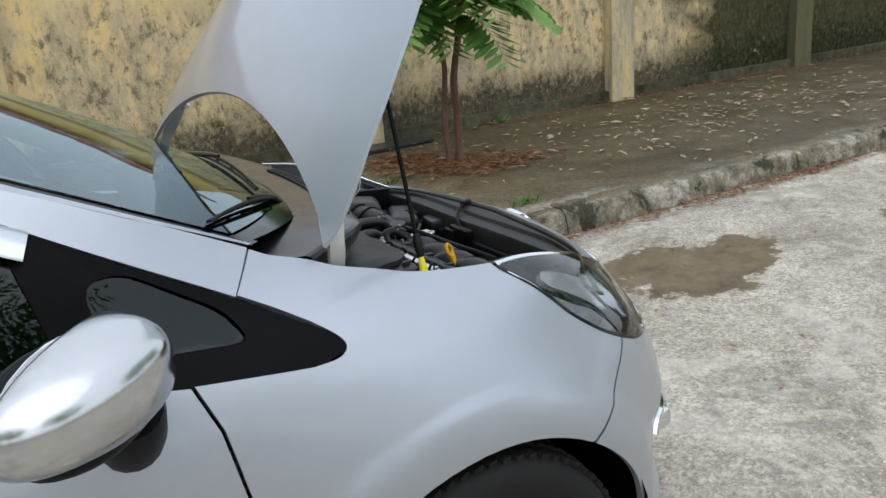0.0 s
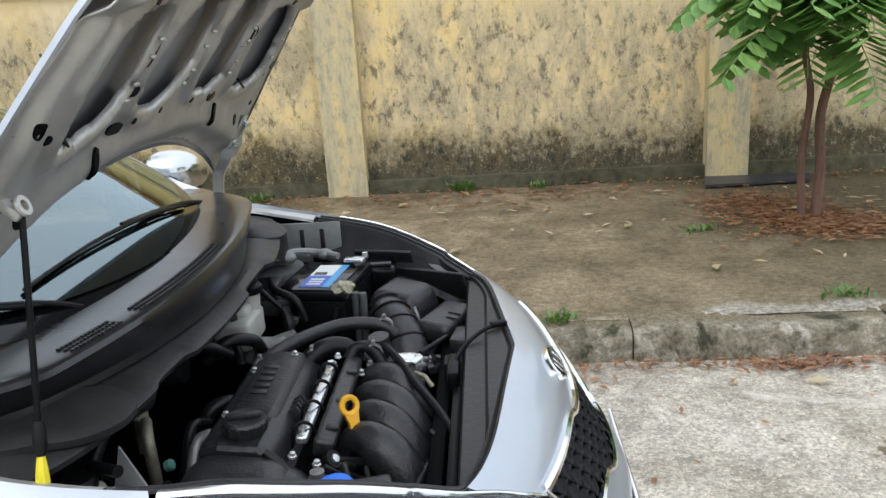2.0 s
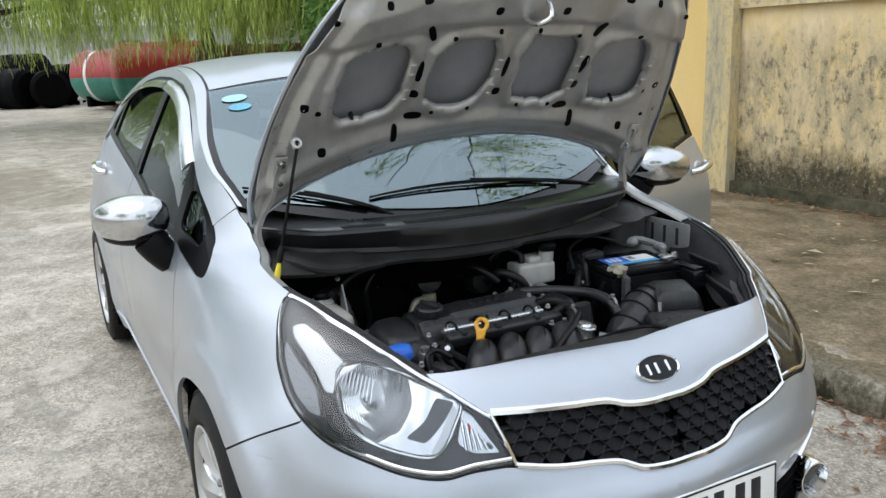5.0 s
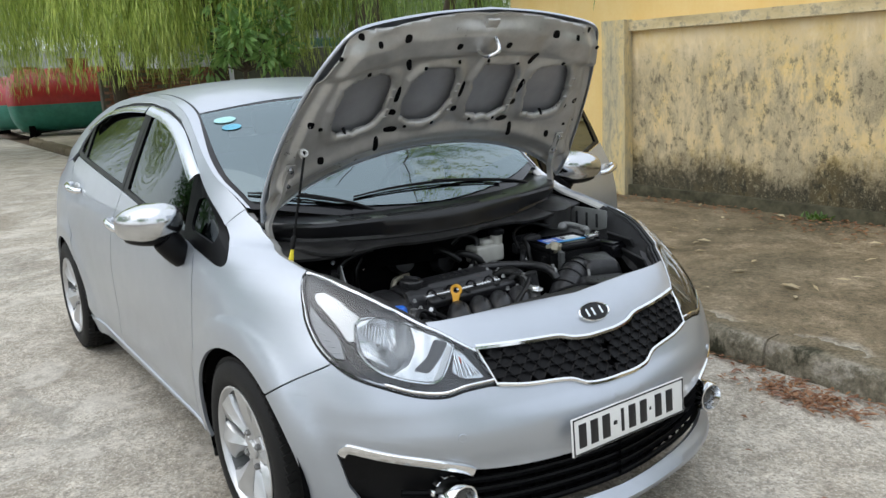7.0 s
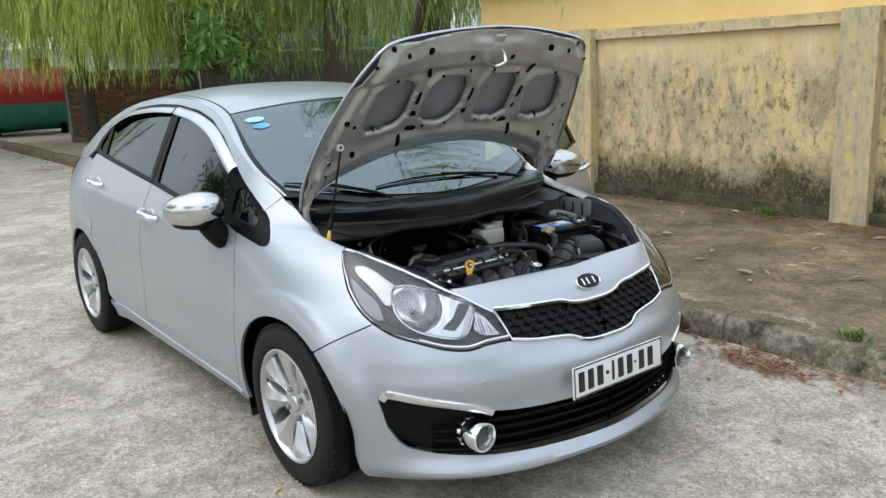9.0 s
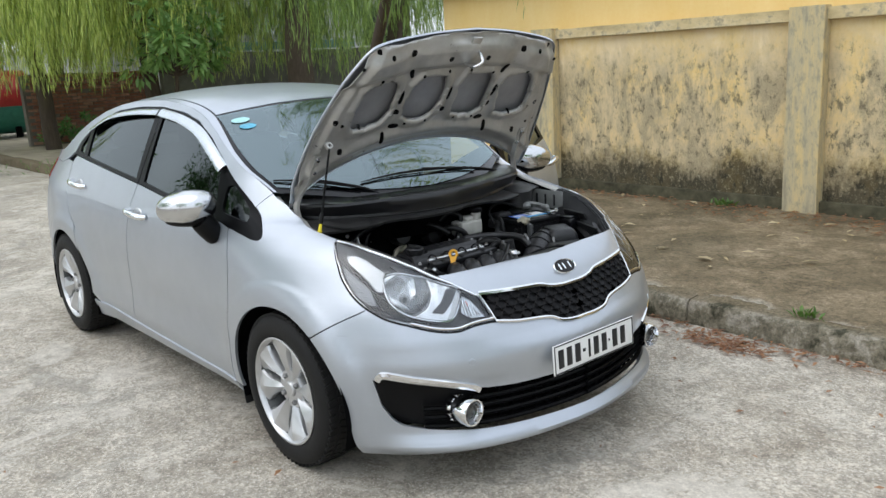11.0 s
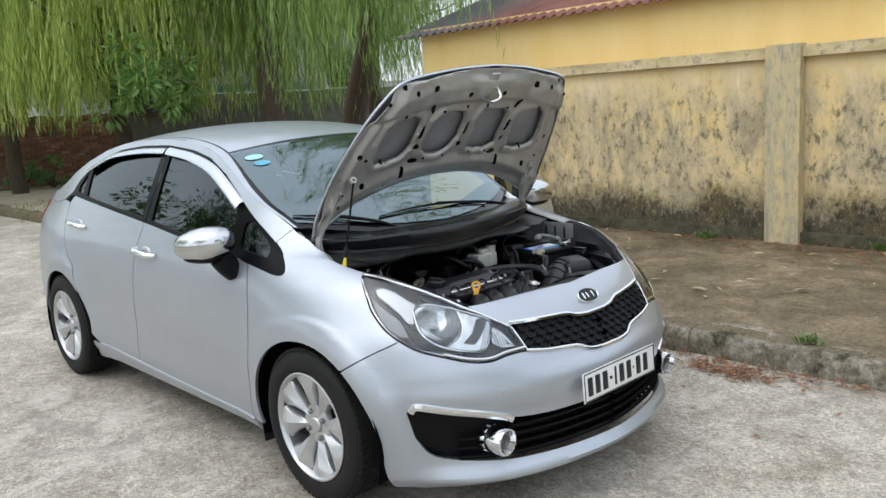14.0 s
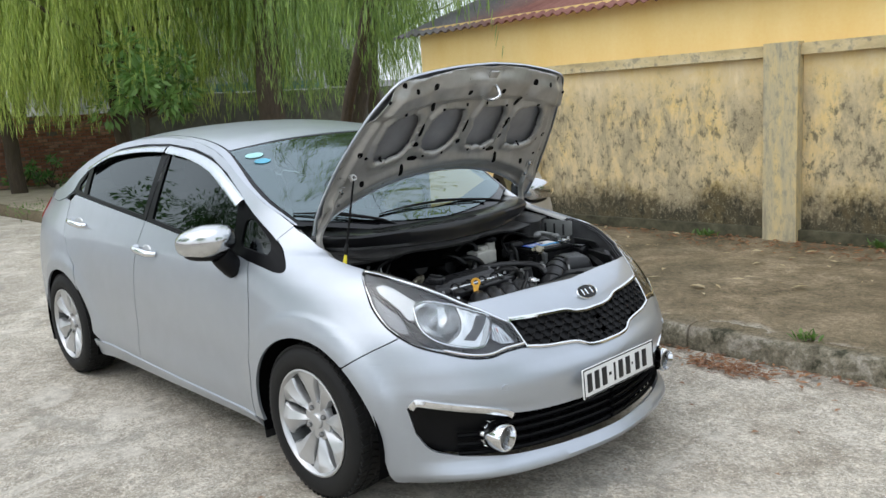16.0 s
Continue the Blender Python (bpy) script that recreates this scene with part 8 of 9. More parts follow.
for q_ in ((0.235, -0.448, 0.712), (0.268, -0.425, 0.722), (0.245, -0.340, 0.748), (0.10, -0.448, 0.735), (0.262, 0.012, 0.765), (0.205, 0.032, 0.768), (0.175, 0.01, 0.774), (0.110, -0.06, 0.773), (0.108, -0.24, 0.773), (0.285, -0.345, 0.735)):
    mk("bolt", ALLOY, lambda b: lathe(b, [(0.0075, 0), (0.0075, 0.003), (0.005, 0.004), (0.005, 0.009), (0.0, 0.010)], pose(*q_, 4, 10, 0), 6), "", engine)
mk("oil_cap", GREYPLASTIC, lambda b: (lathe(b, [(0.033, -0.012), (0.033, 0.004), (0.037, 0.006), (0.037, 0.022), (0.033, 0.026), (0.010, 0.024), (0.0, 0.024)], pose(0.158, -0.293, 0.772, 0, 5, 0), 28), box(b, (0.158, -0.293, 0.801), (0.060, 0.012, 0.012), 0.005, pose(0, 0, 0, 0, 5, 20))), "black oil filler cap", engine)
for k in range(16):
    a = 2 * math.pi * k / 16
    mk("knurl", GREYPLASTIC, lambda b: box(b, (0.158 + 0.037 * math.cos(a), -0.293 + 0.037 * math.sin(a), 0.785), (0.005, 0.005, 0.016), 0.001, pose(0, 0, 0, 0, 5, math.degrees(a))), "", engine)
for k in range(4):
    mk("cover_fin", GREYPLASTIC, lambda b: box(b, (0.222, -0.200 + 0.016 * k, 0.744), (0.026, 0.005, 0.040), 0.002, Matrix.Rotation(radians(-30), 4, "Y")), "", engine)
mk("fuel_rail", RAIL, lambda b: (box(b, (0.253, -0.152, 0.756), (0.021, 0.305, 0.016), 0.005, None, 3), *[lathe(b, [(0.007, 0), (0.007, 0.006), (0.0, 0.007)], pose(0.253, y, 0.764), 8) for y in (-0.285, -0.015)]), "bright metal fuel rail", engine)
for y in (-0.278, -0.200, -0.118, -0.042):
    mk("clip_arch", BLACK, lambda b: tube(b, smooth_line([(0.232, y - 0.008, 0.735), (0.236, y - 0.006, 0.765), (0.248, y, 0.776), (0.262, y + 0.006, 0.770), (0.272, y + 0.010, 0.750)], 5), 0.0032, 8), "", engine)
mk("wiring_tray", GREYPLASTIC, lambda b: (box(b, (0.290, -0.142, 0.744), (0.036, 0.345, 0.034), 0.009, Matrix.Rotation(radians(14), 4, "Y"), 3), *[box(b, (0.300, y, 0.760), (0.022, 0.014, 0.008), 0.002) for y in (-0.27, -0.17, -0.05)]), "black wiring tray beside the rail", engine)
for k, y in enumerate((-0.262, -0.180, -0.098, -0.016)):
    pts = smooth_line([(0.305, y + 0.028, 0.685), (0.328, y + 0.026, 0.715), (0.360, y + 0.012, 0.722), (0.395, y - 0.010, 0.704), (0.425, y - 0.030, 0.655), (0.432, y - 0.038, 0.58), (0.415, y - 0.038, 0.52)], 6)
    mk("intake_runner", GREYPLASTIC, lambda b: tube(b, pts, [0.024 + 0.016 * smoothstep(0.05, 0.5, i / (len(pts) - 1)) for i in range(len(pts))], 20), "fat black intake runner", engine)
    mk("runner_seam", BLACK, lambda b: tube(b, [p + Vector((0.3, 0.25, 0.9)).normalized() * (0.0235 + 0.016 * smoothstep(0.05, 0.5, i / (len(pts) - 1))) for i, p in enumerate(pts[4:26], 4)], 0.0022, 6), "", engine)
mk("plenum", GREYPLASTIC, lambda b: box(b, (0.405, -0.135, 0.59), (0.11, 0.40, 0.15), 0.045, None, 4), "", engine)
mk("tensioner_arm", BLACK, lambda b: (lathe(b, [(0.007, -0.008), (0.016, -0.008), (0.018, 0), (0.016, 0.008), (0.007, 0.008)], pose(0.305, -0.322, 0.728, 0, 50, -20), 18), tube(b, [(0.312, -0.316, 0.722), (0.365, -0.270, 0.690), (0.41, -0.235, 0.655)], 0.010, 8), tube(b, [(0.312, -0.330, 0.712), (0.37, -0.300, 0.665), (0.41, -0.27, 0.63)], 0.009, 8), tube(b, [(0.352, -0.282, 0.700), (0.36, -0.305, 0.675)], 0.007, 6)), "black tensioner arm", engine)
mk("bolt", ALLOY, lambda b: lathe(b, [(0.0075, -0.004), (0.0075, 0.008), (0.0, 0.009)], pose(0.308, -0.322, 0.730, 0, 50, -20), 6), "", engine)
dip = new("dipstick")
dip.parent = car
dip["label"] = "yellow looped dipstick handle"
DM = look(Vector((0.325, -0.232, 0.781)), Vector((-0.5, 0.75, 0.30)))


def on_dip(fn, name, mat):
    bm = bmesh.new()
    fn(bm)
    bmesh.ops.transform(bm, matrix=DM, verts=bm.verts)
    part(name, bm, mat, dip)


on_dip(lambda b: lathe(b, [(0.0095, -0.003), (0.0115, -0.0045), (0.0175, -0.0045), (0.0195, -0.002), (0.0195, 0.002), (0.0175, 0.0045), (0.0115, 0.0045), (0.0095, 0.003)], None, 32, True), "handle", YELLOW)
on_dip(lambda b: prism(b, [(-0.0135, -0.012), (-0.0095, -0.030), (-0.0095, -0.060), (0.0095, -0.060), (0.0095, -0.030), (0.0135, -0.012), (0.006, -0.0165), (-0.006, -0.0165)], lambda a, c, h: (a, c, h - 0.004), 0.008), "grip_plate", YELLOW)
mk("tube", BLACK, lambda b: tube(b, [(0.322, -0.228, 0.725), (0.33, -0.225, 0.62), (0.34, -0.24, 0.5)], 0.007, 8), "", dip)

# radiator cap, neck and hoses
rad = new("radiator_neck")
rad.parent = car


def rad_cap(b):
    ring = [(0.030 + 0.007 * math.cos(2 * a)) for a in (2 * math.pi * k / 40 for k in range(40))]
    rows_ = []
    for h, sc in ((-0.004, 0.94), (0.0, 1.0), (0.003, 0.96), (0.004, 0.62), (0.009, 0.52), (0.010, 0.3)):
        rows_.append([b.verts.new((0.397 + r * sc * math.cos(2 * math.pi * k / 40), 0.03 + r * sc * math.sin(2 * math.pi * k / 40), 0.748 + h)) for k, r in enumerate(ring)])
    for lo_, hi_ in zip(rows_, rows_[1:]):
        for k in range(40):
            b.faces.new((lo_[k], lo_[(k + 1) % 40], hi_[(k + 1) % 40], hi_[k]))
    b.faces.new(rows_[0])
    b.faces.new(rows_[-1])


mk("cap", RAIL, rad_cap, "bright pressed metal radiator cap", rad)
mk("neck", METAL, lambda b: tube(b, [(0.397, 0.03, 0.744), (0.40, 0.03, 0.72), (0.402, 0.03, 0.70), (0.41, 0.03, 0.62)], [0.020, 0.018, 0.023, 0.024], 14), "", rad)
mk("thermostat", METAL, lambda b: (blob(b, (0.398, 0.050, 0.68), (0.034, 0.036, 0.032), 14, 8), tube(b, [(0.39, 0.08, 0.70), (0.42, 0.12, 0.69), (0.47, 0.15, 0.68)], 0.020, 10), box(b, (0.385, 0.015, 0.69), (0.03, 0.02, 0.03), 0.004)), "", rad)
mk("overflow_spout", BRASSY, lambda b: tube(b, [(0.415, 0.02, 0.722), (0.436, 0.012, 0.716), (0.452, -0.005, 0.70)], 0.005, 8), "", rad)
HOSES = [
    ("coolant_hose", 0.0145, [(0.085, -0.045, 0.725), (0.112, 0.002, 0.765), (0.160, 0.066, 0.778), (0.228, 0.145, 0.778), (0.285, 0.168, 0.776), (0.335, 0.168, 0.768), (0.36, 0.17, 0.745)]),
    ("breather_can", 0.0225, [(0.350, 0.082, 0.64), (0.345, 0.074, 0.72), (0.340, 0.066, 0.785)]),
    ("cam_hose", 0.021, [(0.195, 0.030, 0.750), (0.222, 0.050, 0.766), (0.250, 0.068, 0.766), (0.275, 0.072, 0.755), (0.285, 0.05, 0.735)]),
    ("vacuum_hose", 0.013, [(0.280, 0.02, 0.752), (0.292, 0.045, 0.768), (0.320, 0.048, 0.768), (0.345, 0.030, 0.748), (0.365, 0.0, 0.715), (0.372, -0.02, 0.68)]),
    ("vacuum_hose", 0.0085, [(0.300, 0.048, 0.775), (0.345, 0.055, 0.772), (0.388, 0.005, 0.755), (0.425, -0.06, 0.735), (0.470, -0.13, 0.715), (0.500, -0.19, 0.70)]),
    ("heater_hose", 0.015, [(0.02, -0.18, 0.66), (0.05, -0.16, 0.74), (0.09, -0.12, 0.74), (0.12, -0.08, 0.70)]),
    ("heater_hose", 0.013, [(0.0, -0.02, 0.78), (0.045, -0.005, 0.815), (0.085, 0.035, 0.80), (0.095, 0.06, 0.765)]),
    ("heater_hose", 0.011, [(-0.06, -0.06, 0.80), (-0.02, -0.07, 0.83), (0.02, -0.05, 0.825), (0.05, -0.01, 0.79)]),
    ("wiring", 0.010, [(0.10, -0.44, 0.72), (0.03, -0.47, 0.735), (-0.01, -0.50, 0.78), (0.0, -0.45, 0.86), (0.03, -0.36, 0.895)]),
    ("wiring", 0.007, [(0.20, -0.47, 0.68), (0.10, -0.50, 0.66), (0.02, -0.48, 0.74), (-0.02, -0.5, 0.79)]),
    ("wiring", 0.008, [(0.205, -0.352, 0.765), (0.235, -0.362, 0.745), (0.275, -0.385, 0.705), (0.320, -0.395, 0.66), (0.36, -0.39, 0.62)]),
    ("wiring", 0.006, [(0.30, -0.36, 0.74), (0.36, -0.34, 0.69), (0.42, -0.29, 0.665), (0.47, -0.26, 0.66), (0.48, -0.22, 0.69), (0.46, -0.20, 0.71)]),
    ("wiring", 0.006, [(0.10, 0.22, 0.80), (0.04, 0.25, 0.85), (0.02, 0.34, 0.87), (0.05, 0.42, 0.85)]),
    ("wiring", 0.009, [(0.02, -0.30, 0.60), (0.04, -0.28, 0.70), (0.05, -0.25, 0.76), (0.06, -0.2, 0.74)]),
    ("wiring", 0.006, [(0.46, 0.08, 0.72), (0.44, 0.16, 0.70), (0.46, 0.24, 0.71), (0.44, 0.3, 0.70)]),
    ("wiring", 0.009, [(0.10, -0.44, 0.70), (0.06, -0.46, 0.73), (0.02, -0.47, 0.80), (0.0, -0.49, 0.83), (0.05, -0.52, 0.84)]),
    ("wiring", 0.007, [(0.22, -0.46, 0.70), (0.18, -0.50, 0.71), (0.12, -0.48, 0.74), (0.10, -0.49, 0.80)]),
    ("wiring", 0.008, [(-0.08, -0.33, 0.86), (-0.06, -0.38, 0.80), (-0.07, -0.37, 0.70), (-0.06, -0.40, 0.60)]),
    ("wiring", 0.010, [(-0.02, 0.0, 0.84), (0.0, 0.04, 0.87), (0.03, 0.08, 0.85), (0.04, 0.06, 0.79), (0.06, 0.02, 0.75)]),
    ("wiring", 0.007, [(0.34, -0.33, 0.72), (0.335, -0.37, 0.745), (0.35, -0.40, 0.73), (0.38, -0.39, 0.66)]),
    ("wiring", 0.010, [(0.43, -0.36, 0.66), (0.45, -0.30, 0.68), (0.47, -0.22, 0.67), (0.48, -0.14, 0.65)]),
    ("wiring", 0.006, [(0.42, 0.12, 0.72), (0.46, 0.16, 0.73), (0.48, 0.22, 0.72), (0.47, 0.28, 0.70)]),
    ("wiring", 0.008, [(0.225, 0.235, 0.79), (0.215, 0.225, 0.75), (0.20, 0.21, 0.70), (0.22, 0.20, 0.60)]),
    ("wiring", 0.009, [(0.05, 0.33, 0.83), (0.08, 0.26, 0.83), (0.13, 0.24, 0.81), (0.15, 0.235, 0.76)]),
    ("air_pipe", 0.012, [(0.06, -0.30, 0.70), (0.06, -0.26, 0.735), (0.09, -0.25, 0.74), (0.10, -0.25, 0.70)]),
]
for nm, r, pts in HOSES:
    mk(nm, METAL if nm == "air_pipe" else GREYPLASTIC if nm in ("breather_can", "coolant_hose") else HOSE, lambda b: tube(b, smooth_line(pts, 6), r, 12))
for p, turn_ in (((0.34, 0.168, 0.768), 0), ((0.108, -0.008, 0.760), 50), ((0.205, 0.036, 0.757), 40), ((0.332, 0.042, 0.760), 0)):
    mk("hose_clip", METAL, lambda b: (lathe(b, [(0.0165, -0.005), (0.0195, -0.004), (0.0195, 0.004), (0.0165, 0.005)], Matrix.Translation(p) @ pose(0, 0, 0, 90, 0, turn_), 18), box(b, (p[0], p[1], p[2] + 0.022), (0.008, 0.012, 0.010), 0.002)))
mk("alternator", METAL, lambda b: (lathe(b, [(0.0, -0.05), (0.055, -0.05), (0.062, -0.03), (0.062, 0.03), (0.055, 0.05), (0.0, 0.05)], pose(0.38, -0.37, 0.57, 90, 0, 0), 24)), "grey alternator")
mk("solenoid", METAL, lambda b: (box(b, (0.292, -0.375, 0.715), (0.035, 0.030, 0.03), 0.006), box(b, (0.33, -0.365, 0.69), (0.030, 0.028, 0.03), 0.006), lathe(b, [(0.012, 0), (0.012, 0.012), (0.0, 0.013)], pose(0.292, -0.375, 0.73), 12)), "grey solenoid valve")
mk("connector", GREYPLASTIC, lambda b: (box(b, (0.375, -0.375, 0.705), (0.07, 0.035, 0.035), 0.008, Matrix.Rotation(radians(15), 4, "Z")), box(b, (0.335, -0.435, 0.70), (0.05, 0.05, 0.04), 0.008)))

# battery
bat = new("battery")
bat.parent = car
bat["label"] = "black car battery with a blue and white label"
bmx = Matrix.Translation((0.172, 0.372, 0)) @ Matrix.Rotation(radians(-8), 4, "Z")


def on_battery(name, mat, fn, label=""):
    bm = bmesh.new()
    fn(bm)
    bmesh.ops.transform(bm, matrix=bmx, verts=bm.verts)
    return part(name, bm, mat, bat, label)


on_battery("case", BLACK, lambda b: (box(b, (0, 0, 0.700), (0.168, 0.222, 0.20), 0.006), box(b, (0, 0, 0.795), (0.174, 0.228, 0.006), 0.002), box(b, (0, 0, 0.811), (0.176, 0.230, 0.020), 0.006)))
on_battery("lid_strip", GLOSSBLACK, lambda b: box(b, (-0.005, 0, 0.822), (0.15, 0.215, 0.006), 0.003))
on_battery("label", BLUELABEL, lambda b: box(b, (-0.004, -0.050, 0.8258), (0.056, 0.078, 0.0015)), "dark blue label")
on_battery("label", WHITE, lambda b: box(b, (-0.004, 0.033, 0.8258), (0.056, 0.082, 0.0015)), "white label")
on_battery("label", CYANLABEL, lambda b: box(b, (0.034, -0.008, 0.8258), (0.018, 0.165, 0.0015)), "light blue label edge")
for k in range(3):
    on_battery("label_bar", WHITE, lambda b: box(b, (-0.002, -0.072 + 0.017 * k, 0.8270), (0.034, 0.009, 0.001)))
for k in range(3):
    on_battery("label_bar", INK, lambda b: box(b, (-0.008, -0.001 + 0.007 * k, 0.8270), (0.030, 0.003, 0.001)))


def clamp_lump(b):
    """One crusty lump of lead and verdigris round the post."""
    made = bmesh.ops.create_icosphere(b, subdivisions=3, radius=1.0)["verts"]
    for v in made:
        n = noise.noise(v.co * 1.9) * 0.35 + noise.noise(v.co * 4.3) * 0.22
        v.co = Vector((0.074, -0.086, 0.820)) + Vector((v.co.x * 0.027, v.co.y * 0.026, v.co.z * 0.020)) * (1.0 + n)


on_battery("terminal", BRASSY, clamp_lump, "corroded terminal clamp")
on_battery("terminal", RAIL, lambda b: (lathe(b, [(0.011, 0), (0.010, 0.02), (0.0, 0.021)], pose(0.055, 0.098, 0.82), 14), box(b, (0.05, 0.095, 0.834), (0.05, 0.032, 0.010), 0.004), box(b, (0.075, 0.085, 0.838), (0.016, 0.05, 0.012), 0.003), lathe(b, [(0.008, 0), (0.008, 0.014), (0.0, 0.015)], pose(0.078, 0.10, 0.838), 6)), "terminal clamp")
for k in range(2):
    pts = [(0.262 + 0.018 * k, 0.278 - 0.008 * k, 0.81 - 0.01 * j) for j in range(18)]
    mk("ribbed_conduit", DUSTMETAL, lambda b: tube(b, pts, [0.0085 + 0.0018 * (j % 2) for j in range(18)], 10), "grey ribbed cable conduit")
mk("cable_lug", APRON, lambda b: (blob(b, (0.055, 0.475, 0.842), (0.030, 0.022, 0.018), 12, 8), box(b, (0.075, 0.515, 0.838), (0.07, 0.025, 0.012), 0.004), tube(b, smooth_line([(0.03, 0.45, 0.84), (0.07, 0.49, 0.852), (0.13, 0.515, 0.842), (0.19, 0.485, 0.838)], 5), 0.009, 8), blob(b, (0.15, 0.51, 0.838), (0.022, 0.018, 0.014), 10, 6), box(b, (0.02, 0.50, 0.83), (0.05, 0.06, 0.02), 0.008)), "dusty pale cable lugs beside the battery")
mk("relay_box", GLOSSBLACK, lambda b: (box(b, (0.275, 0.508, 0.775), (0.12, 0.07, 0.06), 0.01), box(b, (0.275, 0.508, 0.808), (0.10, 0.055, 0.010), 0.004)), "black relay box")
mk("battery_tray", DARK, lambda b: box(b, (0.18, 0.37, 0.58), (0.20, 0.26, 0.06), 0.01))
mk("cable_box", DUSTY, lambda b: (box(b, (0.075, 0.262, 0.795), (0.07, 0.05, 0.04), 0.008, Matrix.Rotation(radians(20), 4, "Z")), box(b, (0.05, 0.31, 0.82), (0.06, 0.09, 0.03), 0.01), tube(b, smooth_line([(0.10, 0.245, 0.79), (0.115, 0.225, 0.76), (0.11, 0.215, 0.70), (0.12, 0.21, 0.62)], 5), 0.012, 8)), "black cable box")
mk("earth_strap", RAIL, lambda b: box(b, (0.115, 0.235, 0.762), (0.035, 0.016, 0.022), 0.004, pose(0, 0, 0, 20, 10, 30)))
mk("strut_tower", APRON, lambda b: lathe(b, [(0.095, -0.1), (0.09, 0.0), (0.06, 0.015), (0.02, 0.02), (0.0, 0.021)], pose(-0.005, 0.53, 0.80), 24), "dusty grey strut tower")
mk("strut_tower", DUSTMETAL, lambda b: lathe(b, [(0.095, -0.1), (0.09, 0.0), (0.06, 0.015), (0.02, 0.02), (0.0, 0.021)], pose(-0.03, -0.52, 0.72), 24), "grey strut tower")

# brake fluid reservoir
res = new("brake_reservoir")
res.parent = car
res["label"] = "aged white brake fluid reservoir with a black cap"


def bottle_shape(b):
    box(b, (0.035, 0.112, 0.798), (0.080, 0.125, 0.064), 0.010, None, 3)
    box(b, (0.030, 0.130, 0.835), (0.060, 0.080, 0.026), 0.010, None, 3)
    tube(b, [(0.050, 0.152, 0.82), (0.052, 0.156, 0.868)], 0.023, 18)


mk("bottle", WHITEPL, bottle_shape, "", res)
mk("cap", BLACK, lambda b: lathe(b, [(0.026, 0), (0.029, 0.004), (0.029, 0.016), (0.022, 0.022), (0.0, 0.023)], pose(0.052, 0.156, 0.862), 20), "", res)
mk("master_cylinder", METAL, lambda b: (tube(b, [(-0.03, 0.115, 0.752), (0.13, 0.115, 0.745)], 0.026, 14), lathe(b, [(0.0, 0.03), (0.016, 0.03), (0.018, 0.0), (0.018, -0.02)], pose(0.115, 0.150, 0.748, 0, 70, 0), 14), lathe(b, [(0.0, 0.02), (0.012, 0.02), (0.014, -0.02)], pose(0.07, 0.075, 0.755, 0, 40, 0), 12)), "", res)
mk("brake_line", METAL, lambda b: tube(b, smooth_line([(0.11, 0.12, 0.745), (0.15, 0.15, 0.735), (0.12, 0.19, 0.715), (0.10, 0.22, 0.66)], 5), 0.0045, 6), "", res)

# air box, duct, snorkel
air = new("air_box")
air.parent = car
air["label"] = "worn black air filter box with a fat intake duct"


def tapered_lid(b):
    v = box(b, (0, 0, 0), (0.150, 0.160, 0.085), 0.030, None, 5)
    for q in v:
        k = 1 - 0.22 * smoothstep(-0.04, 0.045, q.co.z)
        q.co.x, q.co.y = q.co.x * k, q.co.y * k
    bmesh.ops.transform(b, matrix=pose(0.362, 0.358, 0.752, 0, 6, -22), verts=v)


mk("lid", GREYPLASTIC, tapered_lid, "", air)
mk("base", BLACK, lambda b: (box(b, (0.362, 0.358, 0.635), (0.150, 0.160, 0.15), 0.02, Matrix.Rotation(radians(-22), 4, "Z")), box(b, (0.362, 0.358, 0.712), (0.158, 0.168, 0.008), 0.002, Matrix.Rotation(radians(-22), 4, "Z"))), "", air)
duct = smooth_line([(0.325, 0.320, 0.745), (0.340, 0.275, 0.742), (0.362, 0.225, 0.725), (0.385, 0.175, 0.690), (0.395, 0.14, 0.63), (0.385, 0.12, 0.57)], 8)
mk("duct", GREYPLASTIC, lambda b: tube(b, duct, [0.047 + 0.004 * smoothstep(2, 14, i) for i in range(len(duct))], 28), "fat curved intake duct", air, 60)
for k, w_ in ((3, 0.007), (9, 0.003), (15, 0.003), (21, 0.003), (27, 0.006)):
    mk("duct_rib", BLACK, lambda b: lathe(b, [(0.045, -w_), (0.0535, -w_ * 0.7), (0.0535, w_ * 0.7), (0.045, w_)], Matrix.Translation(duct[k]) @ (duct[k + 1] - duct[k - 1]).to_track_quat("Z", "Y").to_matrix().to_4x4(), 28), "", air)
mk("snorkel", GREYPLASTIC, lambda b: (box(b, (0.470, 0.285, 0.725), (0.090, 0.165, 0.050), 0.018, pose(0, 0, 0, 0, 4, -24), 4), box(b, (0.512, 0.168, 0.725), (0.050, 0.085, 0.040), 0.010, pose(0, 0, 0, 0, 0, -10))), "", air)
for k in range(2):
    mk("snorkel_slot", INK, lambda b: box(b, (0.490 - 0.004 * k, 0.275 - 0.03 * k, 0.7500), (0.030, 0.007, 0.003), 0.001, pose(0, 0, 0, 0, 4, -24)), "", air)
mk("clip", METAL, lambda b: tube(b, smooth_line([(0.395, 0.285, 0.765), (0.405, 0.278, 0.735), (0.408, 0.275, 0.70), (0.405, 0.28, 0.66)], 4), 0.005, 6), "", air)

# washer filler and coolant bottle
wash = new("washer_filler")
wash.parent = car
mk("cap", BLUE, lambda b: (lathe(b, [(0.030, -0.006), (0.033, 0.002), (0.033, 0.014), (0.027, 0.024), (0.0, 0.027)], pose(0.340, -0.465, 0.752, 4, -6, 0), 24), box(b, (0.338, -0.492, 0.764), (0.032, 0.022, 0.014), 0.005)), "blue washer filler cap", wash)
